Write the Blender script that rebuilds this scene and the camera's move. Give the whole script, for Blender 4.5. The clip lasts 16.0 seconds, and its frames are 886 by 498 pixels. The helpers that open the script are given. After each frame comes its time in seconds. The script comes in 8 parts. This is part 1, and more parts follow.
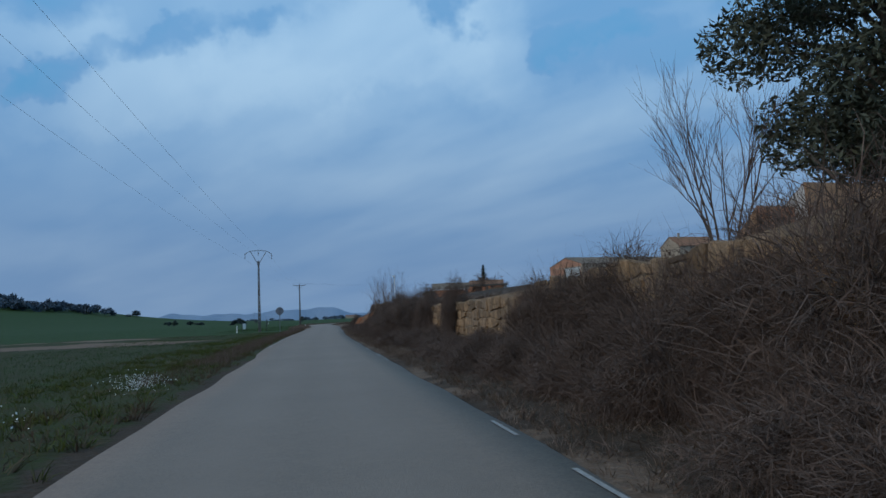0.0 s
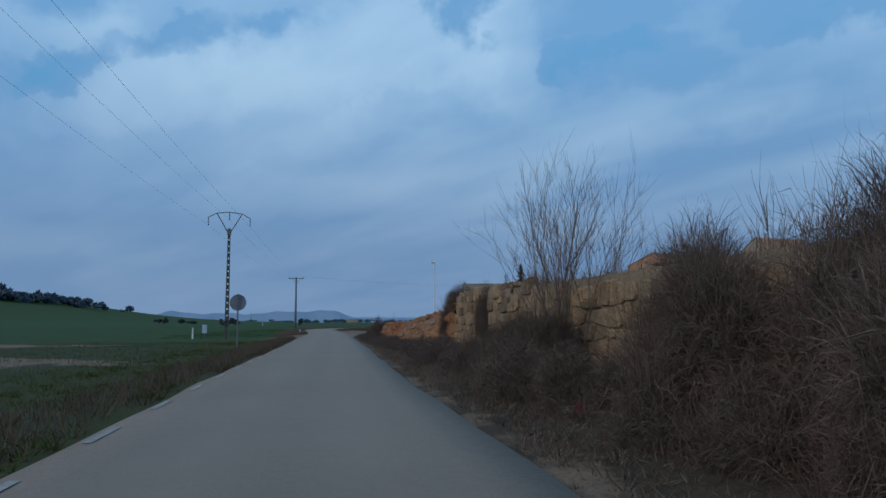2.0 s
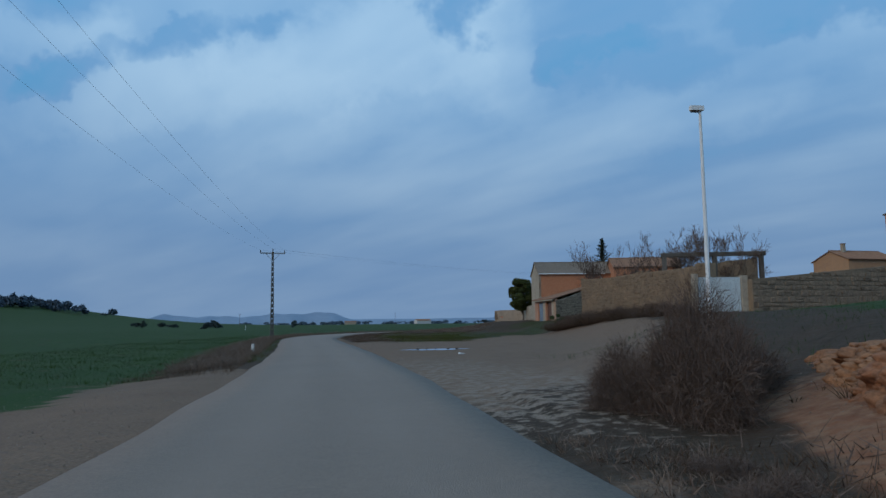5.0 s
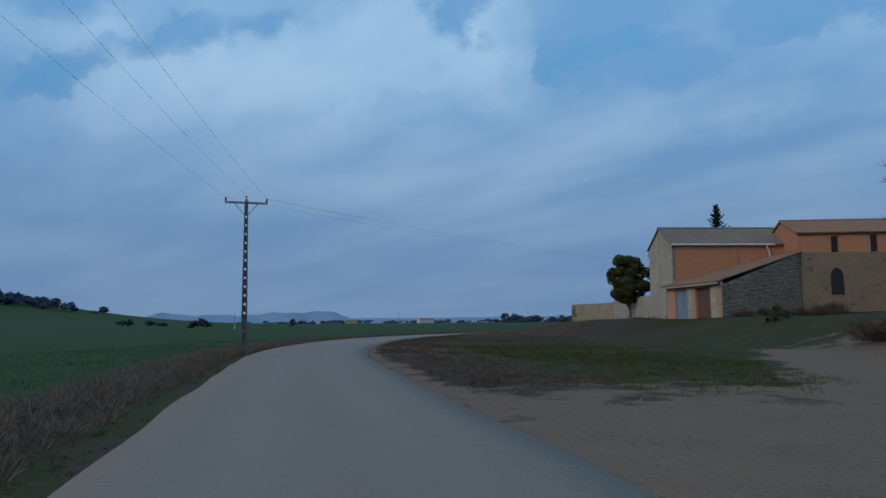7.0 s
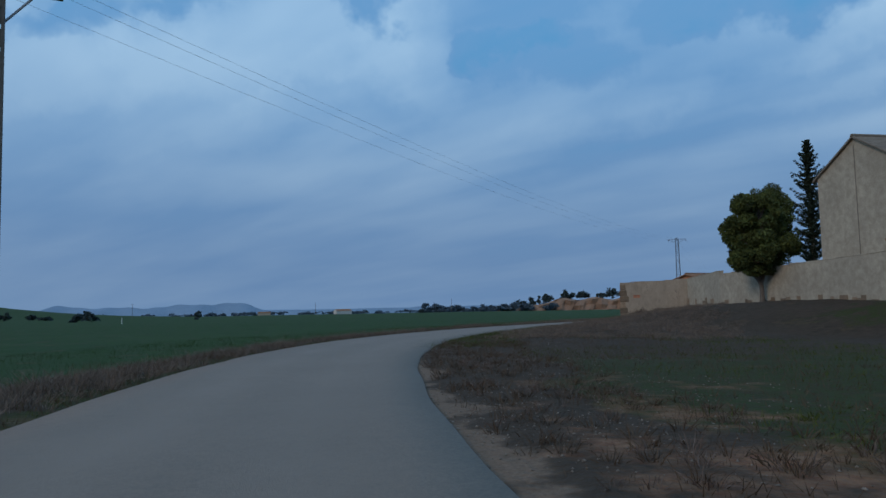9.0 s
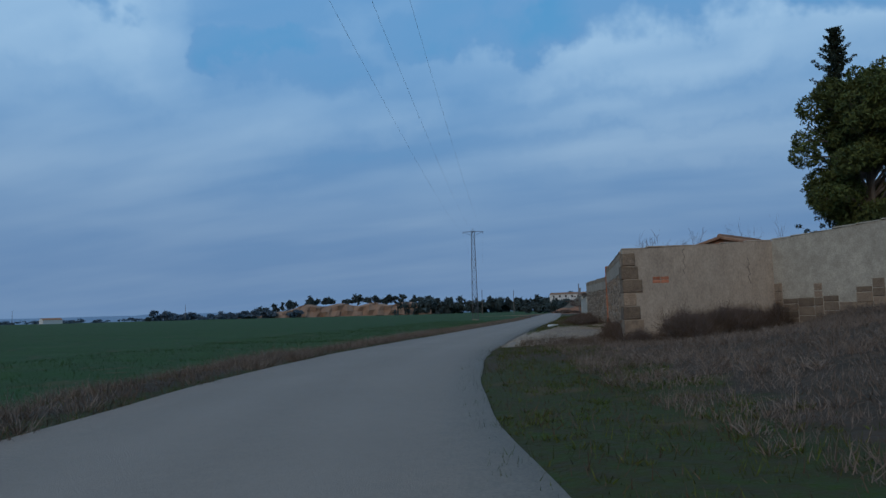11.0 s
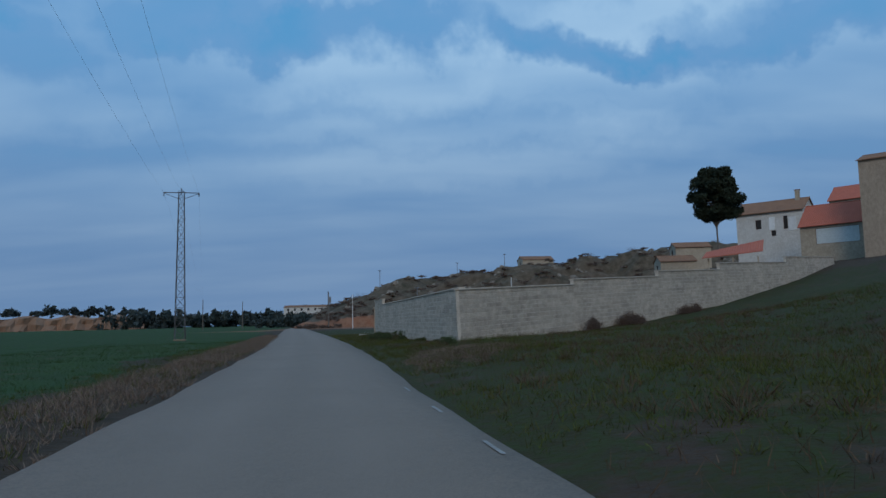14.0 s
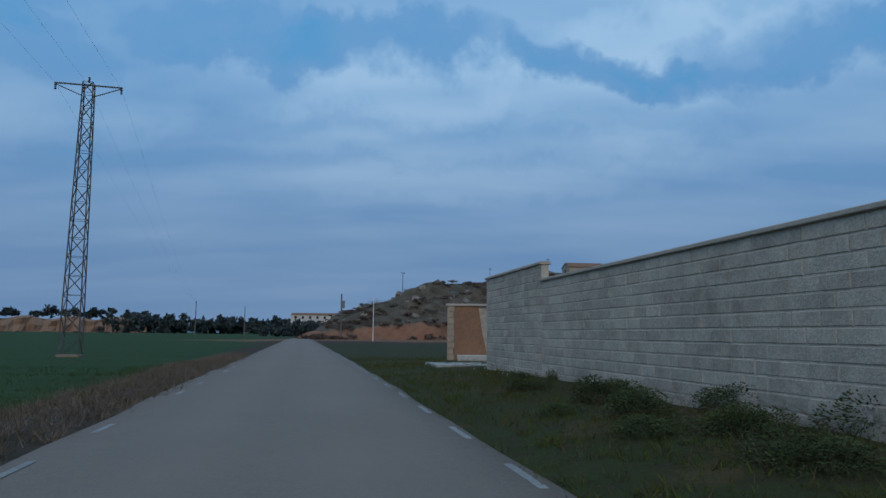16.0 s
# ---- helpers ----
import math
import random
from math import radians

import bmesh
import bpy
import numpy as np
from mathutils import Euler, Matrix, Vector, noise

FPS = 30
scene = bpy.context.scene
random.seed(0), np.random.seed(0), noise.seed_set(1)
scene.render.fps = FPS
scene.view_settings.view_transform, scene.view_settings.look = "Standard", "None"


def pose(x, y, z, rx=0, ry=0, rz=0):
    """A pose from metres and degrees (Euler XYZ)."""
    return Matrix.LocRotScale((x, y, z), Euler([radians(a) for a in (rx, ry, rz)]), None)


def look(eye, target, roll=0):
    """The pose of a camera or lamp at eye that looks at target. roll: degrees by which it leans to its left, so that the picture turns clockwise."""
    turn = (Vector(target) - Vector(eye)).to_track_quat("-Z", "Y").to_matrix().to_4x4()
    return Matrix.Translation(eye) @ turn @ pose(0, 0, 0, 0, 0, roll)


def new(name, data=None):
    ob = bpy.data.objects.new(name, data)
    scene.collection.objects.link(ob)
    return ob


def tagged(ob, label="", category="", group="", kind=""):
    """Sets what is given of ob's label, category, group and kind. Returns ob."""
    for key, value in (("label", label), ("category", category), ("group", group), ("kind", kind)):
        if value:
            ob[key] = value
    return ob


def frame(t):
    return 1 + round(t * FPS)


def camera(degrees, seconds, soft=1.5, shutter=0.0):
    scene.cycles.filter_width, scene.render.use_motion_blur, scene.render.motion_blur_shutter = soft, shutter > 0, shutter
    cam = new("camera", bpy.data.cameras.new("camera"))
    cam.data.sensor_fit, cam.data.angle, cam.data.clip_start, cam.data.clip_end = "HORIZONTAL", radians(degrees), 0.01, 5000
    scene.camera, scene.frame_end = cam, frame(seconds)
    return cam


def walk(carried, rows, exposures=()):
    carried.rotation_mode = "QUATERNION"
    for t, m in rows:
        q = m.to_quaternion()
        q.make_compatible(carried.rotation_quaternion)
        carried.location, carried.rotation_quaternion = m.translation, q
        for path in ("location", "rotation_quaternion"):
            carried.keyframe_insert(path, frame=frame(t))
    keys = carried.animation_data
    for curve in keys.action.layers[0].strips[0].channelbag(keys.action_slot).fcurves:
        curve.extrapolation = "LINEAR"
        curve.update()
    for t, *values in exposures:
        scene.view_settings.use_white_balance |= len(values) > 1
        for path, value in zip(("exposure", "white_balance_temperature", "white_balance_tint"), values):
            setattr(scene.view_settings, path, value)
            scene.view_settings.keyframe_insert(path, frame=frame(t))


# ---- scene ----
cam = camera(62.95, 16.0)
PATH = [
    (0, (0.000, 0.000, 1.300), (1.696, 9.814, 2.196), -2.36),
    (0.5, (0.025, 10.465, 1.303), (1.713, 20.276, 2.250), -2.03),
    (1, (-0.013, 20.888, 1.300), (1.665, 30.701, 2.239), -1.16),
    (1.5, (-0.184, 31.126, 1.307), (1.487, 40.933, 2.316), -0.74),
    (1.9, (-0.022, 39.268, 1.301), (1.638, 49.076, 2.324), -0.35),
    (2, (-0.019, 41.299, 1.315), (1.631, 51.111, 2.319), -0.13),
    (2.5, (-0.228, 51.425, 1.291), (1.465, 61.229, 2.293), -0.25),
    (3, (0.094, 61.483, 1.299), (1.903, 71.271, 2.257), -0.29),
    (3.5, (0.334, 71.510, 1.284), (2.198, 81.284, 2.279), -0.75),
    (3.7, (0.390, 75.484, 1.292), (2.260, 85.255, 2.306), -0.30),
    (4.3, (0.498, 87.293, 1.300), (2.251, 97.086, 2.313), -0.72),
    (4.9, (0.502, 98.932, 1.300), (2.201, 108.734, 2.318), -0.70),
    (5.4, (0.505, 108.569, 1.300), (2.247, 118.362, 2.327), -0.29),
    (5.8, (0.549, 116.271, 1.305), (2.344, 126.053, 2.344), 0.76),
    (6, (0.547, 120.124, 1.292), (2.333, 129.919, 2.229), 0.65),
    (6.5, (0.394, 129.802, 1.301), (2.138, 139.596, 2.316), 0.26),
    (7, (0.167, 139.214, 1.302), (1.865, 149.017, 2.312), -0.50),
    (7.5, (0.023, 147.973, 1.288), (1.663, 157.792, 2.244), -1.47),
    (7.9, (0.025, 154.676, 1.300), (1.713, 164.488, 2.233), -0.73),
    (8, (0.019, 156.327, 1.307), (1.677, 166.144, 2.239), -0.68),
    (8.2, (0.079, 159.607, 1.300), (1.810, 169.414, 2.210), -1.14),
    (8.6, (0.300, 166.201, 1.300), (2.535, 175.908, 2.189), -1.07),
    (9, (0.910, 172.901, 1.300), (3.745, 182.452, 2.164), -1.08),
    (9.4, (1.953, 179.735, 1.300), (5.341, 189.107, 2.133), -1.17),
    (9.8, (3.423, 186.730, 1.300), (7.300, 195.914, 2.094), -1.44),
    (10.3, (5.933, 195.763, 1.300), (10.462, 204.649, 2.032), -2.35),
    (10.5, (7.147, 199.442, 1.302), (12.093, 208.099, 2.079), -2.25),
    (11, (11.011, 208.286, 1.293), (16.985, 216.257, 2.171), -1.55),
    (11.2, (12.744, 211.579, 1.301), (19.082, 219.260, 2.211), -1.50),
    (11.3, (13.672, 213.175, 1.300), (20.202, 220.695, 2.198), -1.67),
    (11.5, (15.610, 216.280, 1.295), (22.484, 223.480, 2.245), -2.04),
    (11.9, (19.766, 221.967, 1.295), (27.306, 228.465, 2.258), -1.85),
    (12, (20.870, 223.356, 1.310), (28.475, 229.768, 2.332), -1.64),
    (12.5, (26.897, 229.825, 1.305), (35.039, 235.535, 2.350), -1.27),
    (13, (32.481, 235.415, 1.284), (40.783, 240.888, 2.346), -2.01),
    (13.1, (33.741, 236.496, 1.301), (42.119, 241.854, 2.354), -1.82),
    (13.2, (34.977, 237.633, 1.300), (43.337, 243.028, 2.302), -1.79),
    (13.5, (38.840, 241.178, 1.286), (47.233, 246.522, 2.290), -1.43),
    (13.6, (40.196, 242.358, 1.315), (48.623, 247.644, 2.334), -1.50),
    (14, (45.752, 247.535, 1.298), (54.186, 252.815, 2.284), -1.36),
    (14.5, (53.359, 254.135, 1.312), (61.804, 259.393, 2.337), -2.42),
    (15, (60.821, 260.565, 1.281), (69.244, 265.864, 2.262), -2.54),
    (15.1, (62.308, 261.911, 1.300), (70.736, 267.200, 2.301), -1.91),
    (15.5, (68.239, 267.443, 1.293), (76.620, 272.799, 2.325), -0.35),
    (16, (75.555, 274.517, 1.315), (83.888, 279.918, 2.491), 0.58),
]
walk(cam, [(t, look(eye, target, roll)) for t, eye, target, roll in PATH], [(0.0, -0.03, 6100, 10), (3.5, -0.05, 6100, 10), (6.0, -0.06, 6150, 10), (7.5, -0.14, 6000, 10), (11.5, -0.2, 5900, 10), (16.0, -0.18, 5900, 10)])

# ---- world, sun, exposure ----
world = bpy.data.worlds.new("world")
scene.world = world
world.use_nodes = True
wn, wl = world.node_tree.nodes, world.node_tree.links
wn.clear()


def wnode(kind, **kw):
    n = wn.new(kind)
    for k, v in kw.items():
        n.inputs[k.replace("_", " ")].default_value = v
    return n


def wmath(op, a, b=None):
    n = wn.new("ShaderNodeMath")
    n.operation = op
    for i, v in enumerate((a, b)):
        if v is None:
            continue
        if hasattr(v, "is_output"):
            wl.new(v, n.inputs[i])
        else:
            n.inputs[i].default_value = v
    return n.outputs[0]


def wmix(fac, a, b):
    n = wn.new("ShaderNodeMix")
    n.data_type = "RGBA"
    for s, v in ((0, fac), (6, a), (7, b)):
        if hasattr(v, "is_output"):
            wl.new(v, n.inputs[s])
        else:
            n.inputs[s].default_value = v
    return n.outputs[2]


SUN_EL, SUN_AZ = 28.0, 242.0
sky = wn.new("ShaderNodeTexSky")
sky.sky_type, sky.sun_disc = "NISHITA", False
sky.sun_elevation, sky.sun_rotation = radians(SUN_EL), radians(SUN_AZ)
sky.air_density, sky.dust_density, sky.ozone_density = 1.2, 0.6, 3.0
tc = wn.new("ShaderNodeTexCoord")
sep = wn.new("ShaderNodeSeparateXYZ")
wl.new(tc.outputs["Generated"], sep.inputs[0])
zz = wmath("MAXIMUM", sep.outputs[2], 0.0)
den = wmath("ADD", zz, 0.16)
comb = wn.new("ShaderNodeCombineXYZ")
wl.new(wmath("DIVIDE", sep.outputs[0], den), comb.inputs[0])
wl.new(wmath("DIVIDE", sep.outputs[1], den), comb.inputs[1])


def wdot(v, axis):
    n = wn.new("ShaderNodeVectorMath")
    n.operation = "DOT_PRODUCT"
    wl.new(v, n.inputs[0])
    n.inputs[1].default_value = axis
    return n.outputs["Value"]


def toward(az, el):
    return Vector((math.sin(radians(az)) * math.cos(radians(el)), math.cos(radians(az)) * math.cos(radians(el)), math.sin(radians(el))))


# the cloud sheet lies in long streets that run north-west to south-east
STREET = radians(147)
sheet = wn.new("ShaderNodeCombineXYZ")
wl.new(wmath("MULTIPLY", wdot(comb.outputs[0], (math.sin(STREET), math.cos(STREET), 0)), 0.50), sheet.inputs[0])
wl.new(wmath("MULTIPLY", wdot(comb.outputs[0], (math.cos(STREET), -math.sin(STREET), 0)), 1.15), sheet.inputs[1])
c1 = wnode("ShaderNodeTexNoise", Scale=1.1, Detail=3.0, Roughness=0.42, Distortion=0.25)
c2 = wnode("ShaderNodeTexNoise", Scale=2.8, Detail=3.0, Roughness=0.45, Distortion=0.2)
wl.new(sheet.outputs[0], c1.inputs["Vector"])
wl.new(sheet.outputs[0], c2.inputs["Vector"])
cover = wmath("ADD", wmath("MULTIPLY", c1.outputs[0], 0.68), wmath("MULTIPLY", c2.outputs[0], 0.32))
# breaks of blue and thick banks of cloud, with wind-torn edges
torn = wnode("ShaderNodeTexNoise", Scale=6.0, Detail=5.0, Roughness=0.6)
wl.new(tc.outputs["Generated"], torn.inputs["Vector"])
wob_ = wn.new("ShaderNodeVectorMath")
wob_.operation = "MULTIPLY_ADD"
wl.new(torn.outputs["Color"], wob_.inputs[0])
wob_.inputs[1].default_value, wob_.inputs[2].default_value = (0.30, 0.30, 0.17), (-0.15, -0.15, -0.085)
bent = wn.new("ShaderNodeVectorMath")
wl.new(tc.outputs["Generated"], bent.inputs[0])
wl.new(wob_.outputs[0], bent.inputs[1])
for az_, el_, wa_, we_, tilt_, amount in (
    (10.9, 24.0, 2.6, 1.3, 8, -0.22), (22.0, 20.5, 1.9, 0.9, 10, -0.10), (-18.8, 17.8, 2.6, 0.9, 20, -0.16), (-10.5, 20.9, 5.0, 0.8, 14, -0.11), (40.0, 22.0, 5.0, 1.6, 0, -0.08),
    (71.0, 20.2, 6.0, 1.3, -14, -0.25), (50.8, 22.0, 7.5, 1.4, 4, -0.16), (27.0, 19.2, 3.0, 1.6, 0, -0.06), (85.0, 20.8, 7.0, 1.7, 0, -0.20), (36.0, 12.5, 8.0, 4.0, 0, -0.03), (30.0, 18.0, 9.0, 3.5, 10, 0.07), (24.0, 14.0, 9.0, 2.5, 12, 0.05), (-22.0, 24.0, 4.0, 2.0, 0, -0.12),
    (3.3, 21.0, 7.0, 2.6, 14, 0.12), (14.6, 20.0, 4.0, 3.4, 0, 0.11), (-13.0, 17.2, 7.5, 2.2, 16, 0.12), (-20.5, 21.0, 4.0, 2.0, 0, 0.10), (0.0, 16.2, 9.0, 1.8, 14, 0.06),
    (54.0, 19.0, 6.5, 2.0, 0, 0.13), (68.6, 17.9, 6.5, 1.9, -8, 0.13), (77.0, 22.5, 7.0, 1.6, 0, 0.11), (62.5, 14.8, 13.0, 0.9, 0, 0.07), (61.0, 12.0, 13.0, 0.8, 0, 0.05)):
    mid = toward(az_, el_)
    side_ = Vector((math.cos(radians(az_)), -math.sin(radians(az_)), 0))
    rise_ = side_.cross(mid)
    ct, st = math.cos(radians(tilt_)), math.sin(radians(tilt_))
    ax_, ay_ = (side_ * ct + rise_ * st) / math.sin(radians(wa_)), (rise_ * ct - side_ * st) / math.sin(radians(we_))
    da, db = wdot(bent.outputs[0], ax_), wdot(bent.outputs[0], ay_)
    off_ = (mid.dot(ax_), mid.dot(ay_))
    da, db = wmath("SUBTRACT", da, off_[0]), wmath("SUBTRACT", db, off_[1])
    rr_ = wmath("ADD", wmath("MULTIPLY", da, da), wmath("MULTIPLY", db, db))
    fall = wn.new("ShaderNodeMapRange")
    fall.interpolation_type = "SMOOTHSTEP"
    wl.new(rr_, fall.inputs[0])
    fall.inputs[1].default_value, fall.inputs[2].default_value, fall.inputs[3].default_value, fall.inputs[4].default_value = 0.0, 3.2, amount, 0.0
    cover = wmath("ADD", cover, fall.outputs[0])
rc = wn.new("ShaderNodeMapRange")
rc.interpolation_type = "SMOOTHSTEP"
wl.new(cover, rc.inputs[0])
rc.inputs[1].default_value, rc.inputs[2].default_value = 0.19, 0.43
# clear sky, then thin cloud over it, thicker and greyer low down
clear = wmix(0.85, sky.outputs[0], (2.0, 7.6, 13.4, 1))
cs_ = wn.new("ShaderNodeMapRange")
wl.new(cover, cs_.inputs[0])
cs_.inputs[1].default_value, cs_.inputs[2].default_value = 0.40, 0.66
bright = wmix(cs_.outputs[0], (3.6, 7.5, 12.4, 1), (8.4, 12.3, 15.8, 1))
sky_hi = wmix(rc.outputs[0], clear, bright)
low = wn.new("ShaderNodeMapRange")
low.interpolation_type = "SMOOTHSTEP"
wl.new(sep.outputs[2], low.inputs[0])
low.inputs[1].default_value, low.inputs[2].default_value = 0.0, 0.42
low.inputs[3].default_value, low.inputs[4].default_value = 1.0, 0.0
sky_all = wmix(wmath("MULTIPLY", low.outputs[0], 0.85), sky_hi, (3.3, 5.1, 8.1, 1))
bg = wn.new("ShaderNodeBackground")
bg.inputs["Strength"].default_value = 0.05
wl.new(sky_all, bg.inputs["Color"])
wo = wn.new("ShaderNodeOutputWorld")
wl.new(bg.outputs[0], wo.inputs[0])

sun = new("sun", bpy.data.lights.new("sun", "SUN"))
sun.data.energy, sun.data.angle, sun.data.color = 0.95, radians(20), (1.0, 0.82, 0.62)
sun_dir = Vector((math.sin(radians(SUN_AZ)) * math.cos(radians(SUN_EL)), math.cos(radians(SUN_AZ)) * math.cos(radians(SUN_EL)), math.sin(radians(SUN_EL))))
sun.matrix_world = look(sun_dir * 100, (0, 0, 0))


# ---- materials ----
def material(name, cols, big=0.4, small=6.0, rough=0.9, bump=0.3, bump_scale=None, metal=0.0, vary=0.15, stretch=(1, 1, 1), island=False, spec=0.3, fine=0.14):
    """Two scales of colour variation, fine grain, relief, and a change from piece to piece."""
    m = bpy.data.materials.new(name)
    m.use_nodes = True
    n, l = m.node_tree.nodes, m.node_tree.links
    b = n["Principled BSDF"]
    b.inputs["Roughness"].default_value = rough
    b.inputs["Metallic"].default_value = metal
    b.inputs["Specular IOR Level"].default_value = spec
    geo = n.new("ShaderNodeNewGeometry")
    mp = n.new("ShaderNodeMapping")
    mp.inputs["Scale"].default_value = stretch
    l.new(geo.outputs["Position"], mp.inputs[0])

    def noise_at(scale, detail):
        t = n.new("ShaderNodeTexNoise")
        t.inputs["Scale"].default_value, t.inputs["Detail"].default_value, t.inputs["Roughness"].default_value = scale, detail, 0.62
        l.new(mp.outputs[0], t.inputs["Vector"])
        r = n.new("ShaderNodeMapRange")
        r.inputs[1].default_value, r.inputs[2].default_value = 0.36, 0.66
        l.new(t.outputs[0], r.inputs[0])
        return r.outputs[0]

    def mix(fac, a, b_, mode="MIX"):
        x = n.new("ShaderNodeMix")
        x.data_type, x.blend_type = "RGBA", mode
        for s, v in ((0, fac), (6, a), (7, b_)):
            if hasattr(v, "is_output"):
                l.new(v, x.inputs[s])
            else:
                x.inputs[s].default_value = v if s == 0 else (*v[:3], 1)
        return x.outputs[2]

    cols = [tuple(c) for c in cols]
    n1, n2 = noise_at(big, 3), noise_at(small, 5)
    col = mix(n1, cols[0], cols[1 % len(cols)])
    if len(cols) > 2:
        sc = n.new("ShaderNodeMath")
        sc.operation = "MULTIPLY"
        sc.inputs[1].default_value = 0.7
        l.new(n2, sc.inputs[0])
        col = mix(sc.outputs[0], col, cols[2])
    n3 = noise_at(small * 7, 3)
    g = n.new("ShaderNodeMapRange")
    l.new(n3, g.inputs[0])
    g.inputs[3].default_value, g.inputs[4].default_value = 1 - fine, 1 + fine
    hsv = n.new("ShaderNodeHueSaturation")
    l.new(col, hsv.inputs["Color"])
    if vary:
        src = geo.outputs["Random Per Island"] if island else n.new("ShaderNodeObjectInfo").outputs["Random"]
        v = n.new("ShaderNodeMapRange")
        l.new(src, v.inputs[0])
        v.inputs[3].default_value, v.inputs[4].default_value = 1 - vary, 1 + vary
        mu = n.new("ShaderNodeMath")
        mu.operation = "MULTIPLY"
        l.new(v.outputs[0], mu.inputs[0])
        l.new(g.outputs[0], mu.inputs[1])
        l.new(mu.outputs[0], hsv.inputs["Value"])
    else:
        l.new(g.outputs[0], hsv.inputs["Value"])
    l.new(hsv.outputs[0], b.inputs["Base Color"])
    if bump:
        bt = n.new("ShaderNodeTexNoise")
        bt.inputs["Scale"].default_value, bt.inputs["Detail"].default_value = bump_scale or small * 2, 6
        l.new(mp.outputs[0], bt.inputs["Vector"])
        bu = n.new("ShaderNodeBump")
        bu.inputs["Strength"].default_value, bu.inputs["Distance"].default_value = bump, 0.05
        l.new(bt.outputs[0], bu.inputs["Height"])
        l.new(bu.outputs[0], b.inputs["Normal"])
    return m


M = {}
M["asphalt"] = material("asphalt", [(0.194, 0.143, 0.104), (0.224, 0.165, 0.119), (0.169, 0.127, 0.094)], 0.18, 4.5, 0.72, 0.3, 60, vary=0, fine=0.16, spec=0.45)
M["paint"] = material("road_paint", [(0.36, 0.34, 0.31), (0.28, 0.265, 0.245), (0.18, 0.165, 0.15)], 1.5, 14, 0.7, 0.1)
M["sandstone"] = material("sandstone", [(0.350, 0.220, 0.112), (0.225, 0.158, 0.098), (0.130, 0.092, 0.060)], 0.9, 4, 0.95, 0.9, 9, vary=0.38, fine=0.22)
M["rubble"] = material("rubble_stone", [(0.210, 0.148, 0.098), (0.135, 0.098, 0.070), (0.290, 0.210, 0.140)], 1.2, 6, 0.95, 0.8, 14, vary=0.38, fine=0.22)
M["rubble_i"] = material("rubble_stone_joined", [(0.227, 0.155, 0.101), (0.157, 0.112, 0.079), (0.281, 0.200, 0.129)], 0.8, 6, 0.95, 0.6, 16, vary=0.3, island=True)
M["mortar"] = material("lime_mortar", [(0.515, 0.385, 0.267), (0.403, 0.300, 0.209), (0.280, 0.205, 0.142)], 0.7, 8, 0.95, 0.5, 25, vary=0)
M["earth_mortar"] = material("earth_mortar", [(0.30, 0.21, 0.13), (0.24, 0.18, 0.12), (0.18, 0.14, 0.10)], 0.5, 5, 0.95, 0.6, 15, vary=0)
M["render"] = material("cement_render", [(0.437, 0.345, 0.254), (0.347, 0.278, 0.209), (0.258, 0.200, 0.147)], 0.35, 3.5, 0.92, 0.25, 20, vary=0, stretch=(1, 1, 0.5))
M["plaster"] = material("pale_plaster", [(0.48, 0.405, 0.305), (0.39, 0.33, 0.25), (0.29, 0.24, 0.18)], 0.4, 3, 0.92, 0.2, 18, vary=0)
M["block"] = material("concrete_block", [(0.430, 0.372, 0.300), (0.310, 0.270, 0.218), (0.540, 0.470, 0.385)], 0.45, 3.2, 0.92, 0.35, 40, vary=0.12)
M["block_i"] = material("concrete_block_joined", [(0.430, 0.372, 0.300), (0.310, 0.270, 0.218), (0.540, 0.470, 0.385)], 0.45, 3.2, 0.92, 0.35, 40, vary=0.12, island=True)
M["block_mortar"] = material("block_mortar", [(0.640, 0.555, 0.455), (0.520, 0.450, 0.365), (0.380, 0.328, 0.265)], 0.5, 3, 0.95, 0.3, 30, vary=0)
M["band_block"] = material("brown_grey_block", [(0.292, 0.215, 0.143), (0.221, 0.163, 0.110), (0.346, 0.258, 0.175)], 0.5, 6, 0.92, 0.35, 30, vary=0.18)
M["coping"] = material("coping", [(0.493, 0.420, 0.338), (0.403, 0.345, 0.285)], 0.8, 7, 0.9, 0.3, 30, vary=0.08)
M["brick"] = material("red_brick", [(0.42, 0.15, 0.075), (0.34, 0.12, 0.065), (0.48, 0.21, 0.12)], 0.8, 9, 0.92, 0.3, 30, vary=0.25)
M["brick_wall"] = material("hollow_brick_wall", [(0.46, 0.19, 0.095), (0.40, 0.165, 0.085), (0.50, 0.25, 0.14)], 0.5, 5, 0.92, 0.4, 20, vary=0.1, island=True)
M["pink_wall"] = material("salmon_wall", [(0.52, 0.27, 0.17), (0.46, 0.24, 0.15), (0.42, 0.25, 0.18)], 0.4, 4, 0.92, 0.2, 18, vary=0)
M["ochre_wall"] = material("ochre_wall", [(0.46, 0.26, 0.135), (0.40, 0.225, 0.12), (0.33, 0.21, 0.135)], 0.4, 4, 0.92, 0.2, 18, vary=0)
M["white_wall"] = material("whitewash", [(0.66, 0.64, 0.60), (0.58, 0.55, 0.50), (0.44, 0.41, 0.37)], 0.5, 4, 0.9, 0.2, 18, vary=0)
M["yellow"] = material("yellow_paint", [(0.86, 0.45, 0.008), (0.80, 0.42, 0.008), (0.74, 0.40, 0.015)], 0.4, 3, 0.5, 0.05, 8, vary=0.03, fine=0.06, spec=0.4)
M["white_door"] = material("pale_sheet_door", [(0.62, 0.68, 0.68), (0.56, 0.62, 0.62), (0.48, 0.52, 0.52)], 0.5, 4, 0.55, 0.08, 12, vary=0.03, fine=0.1)
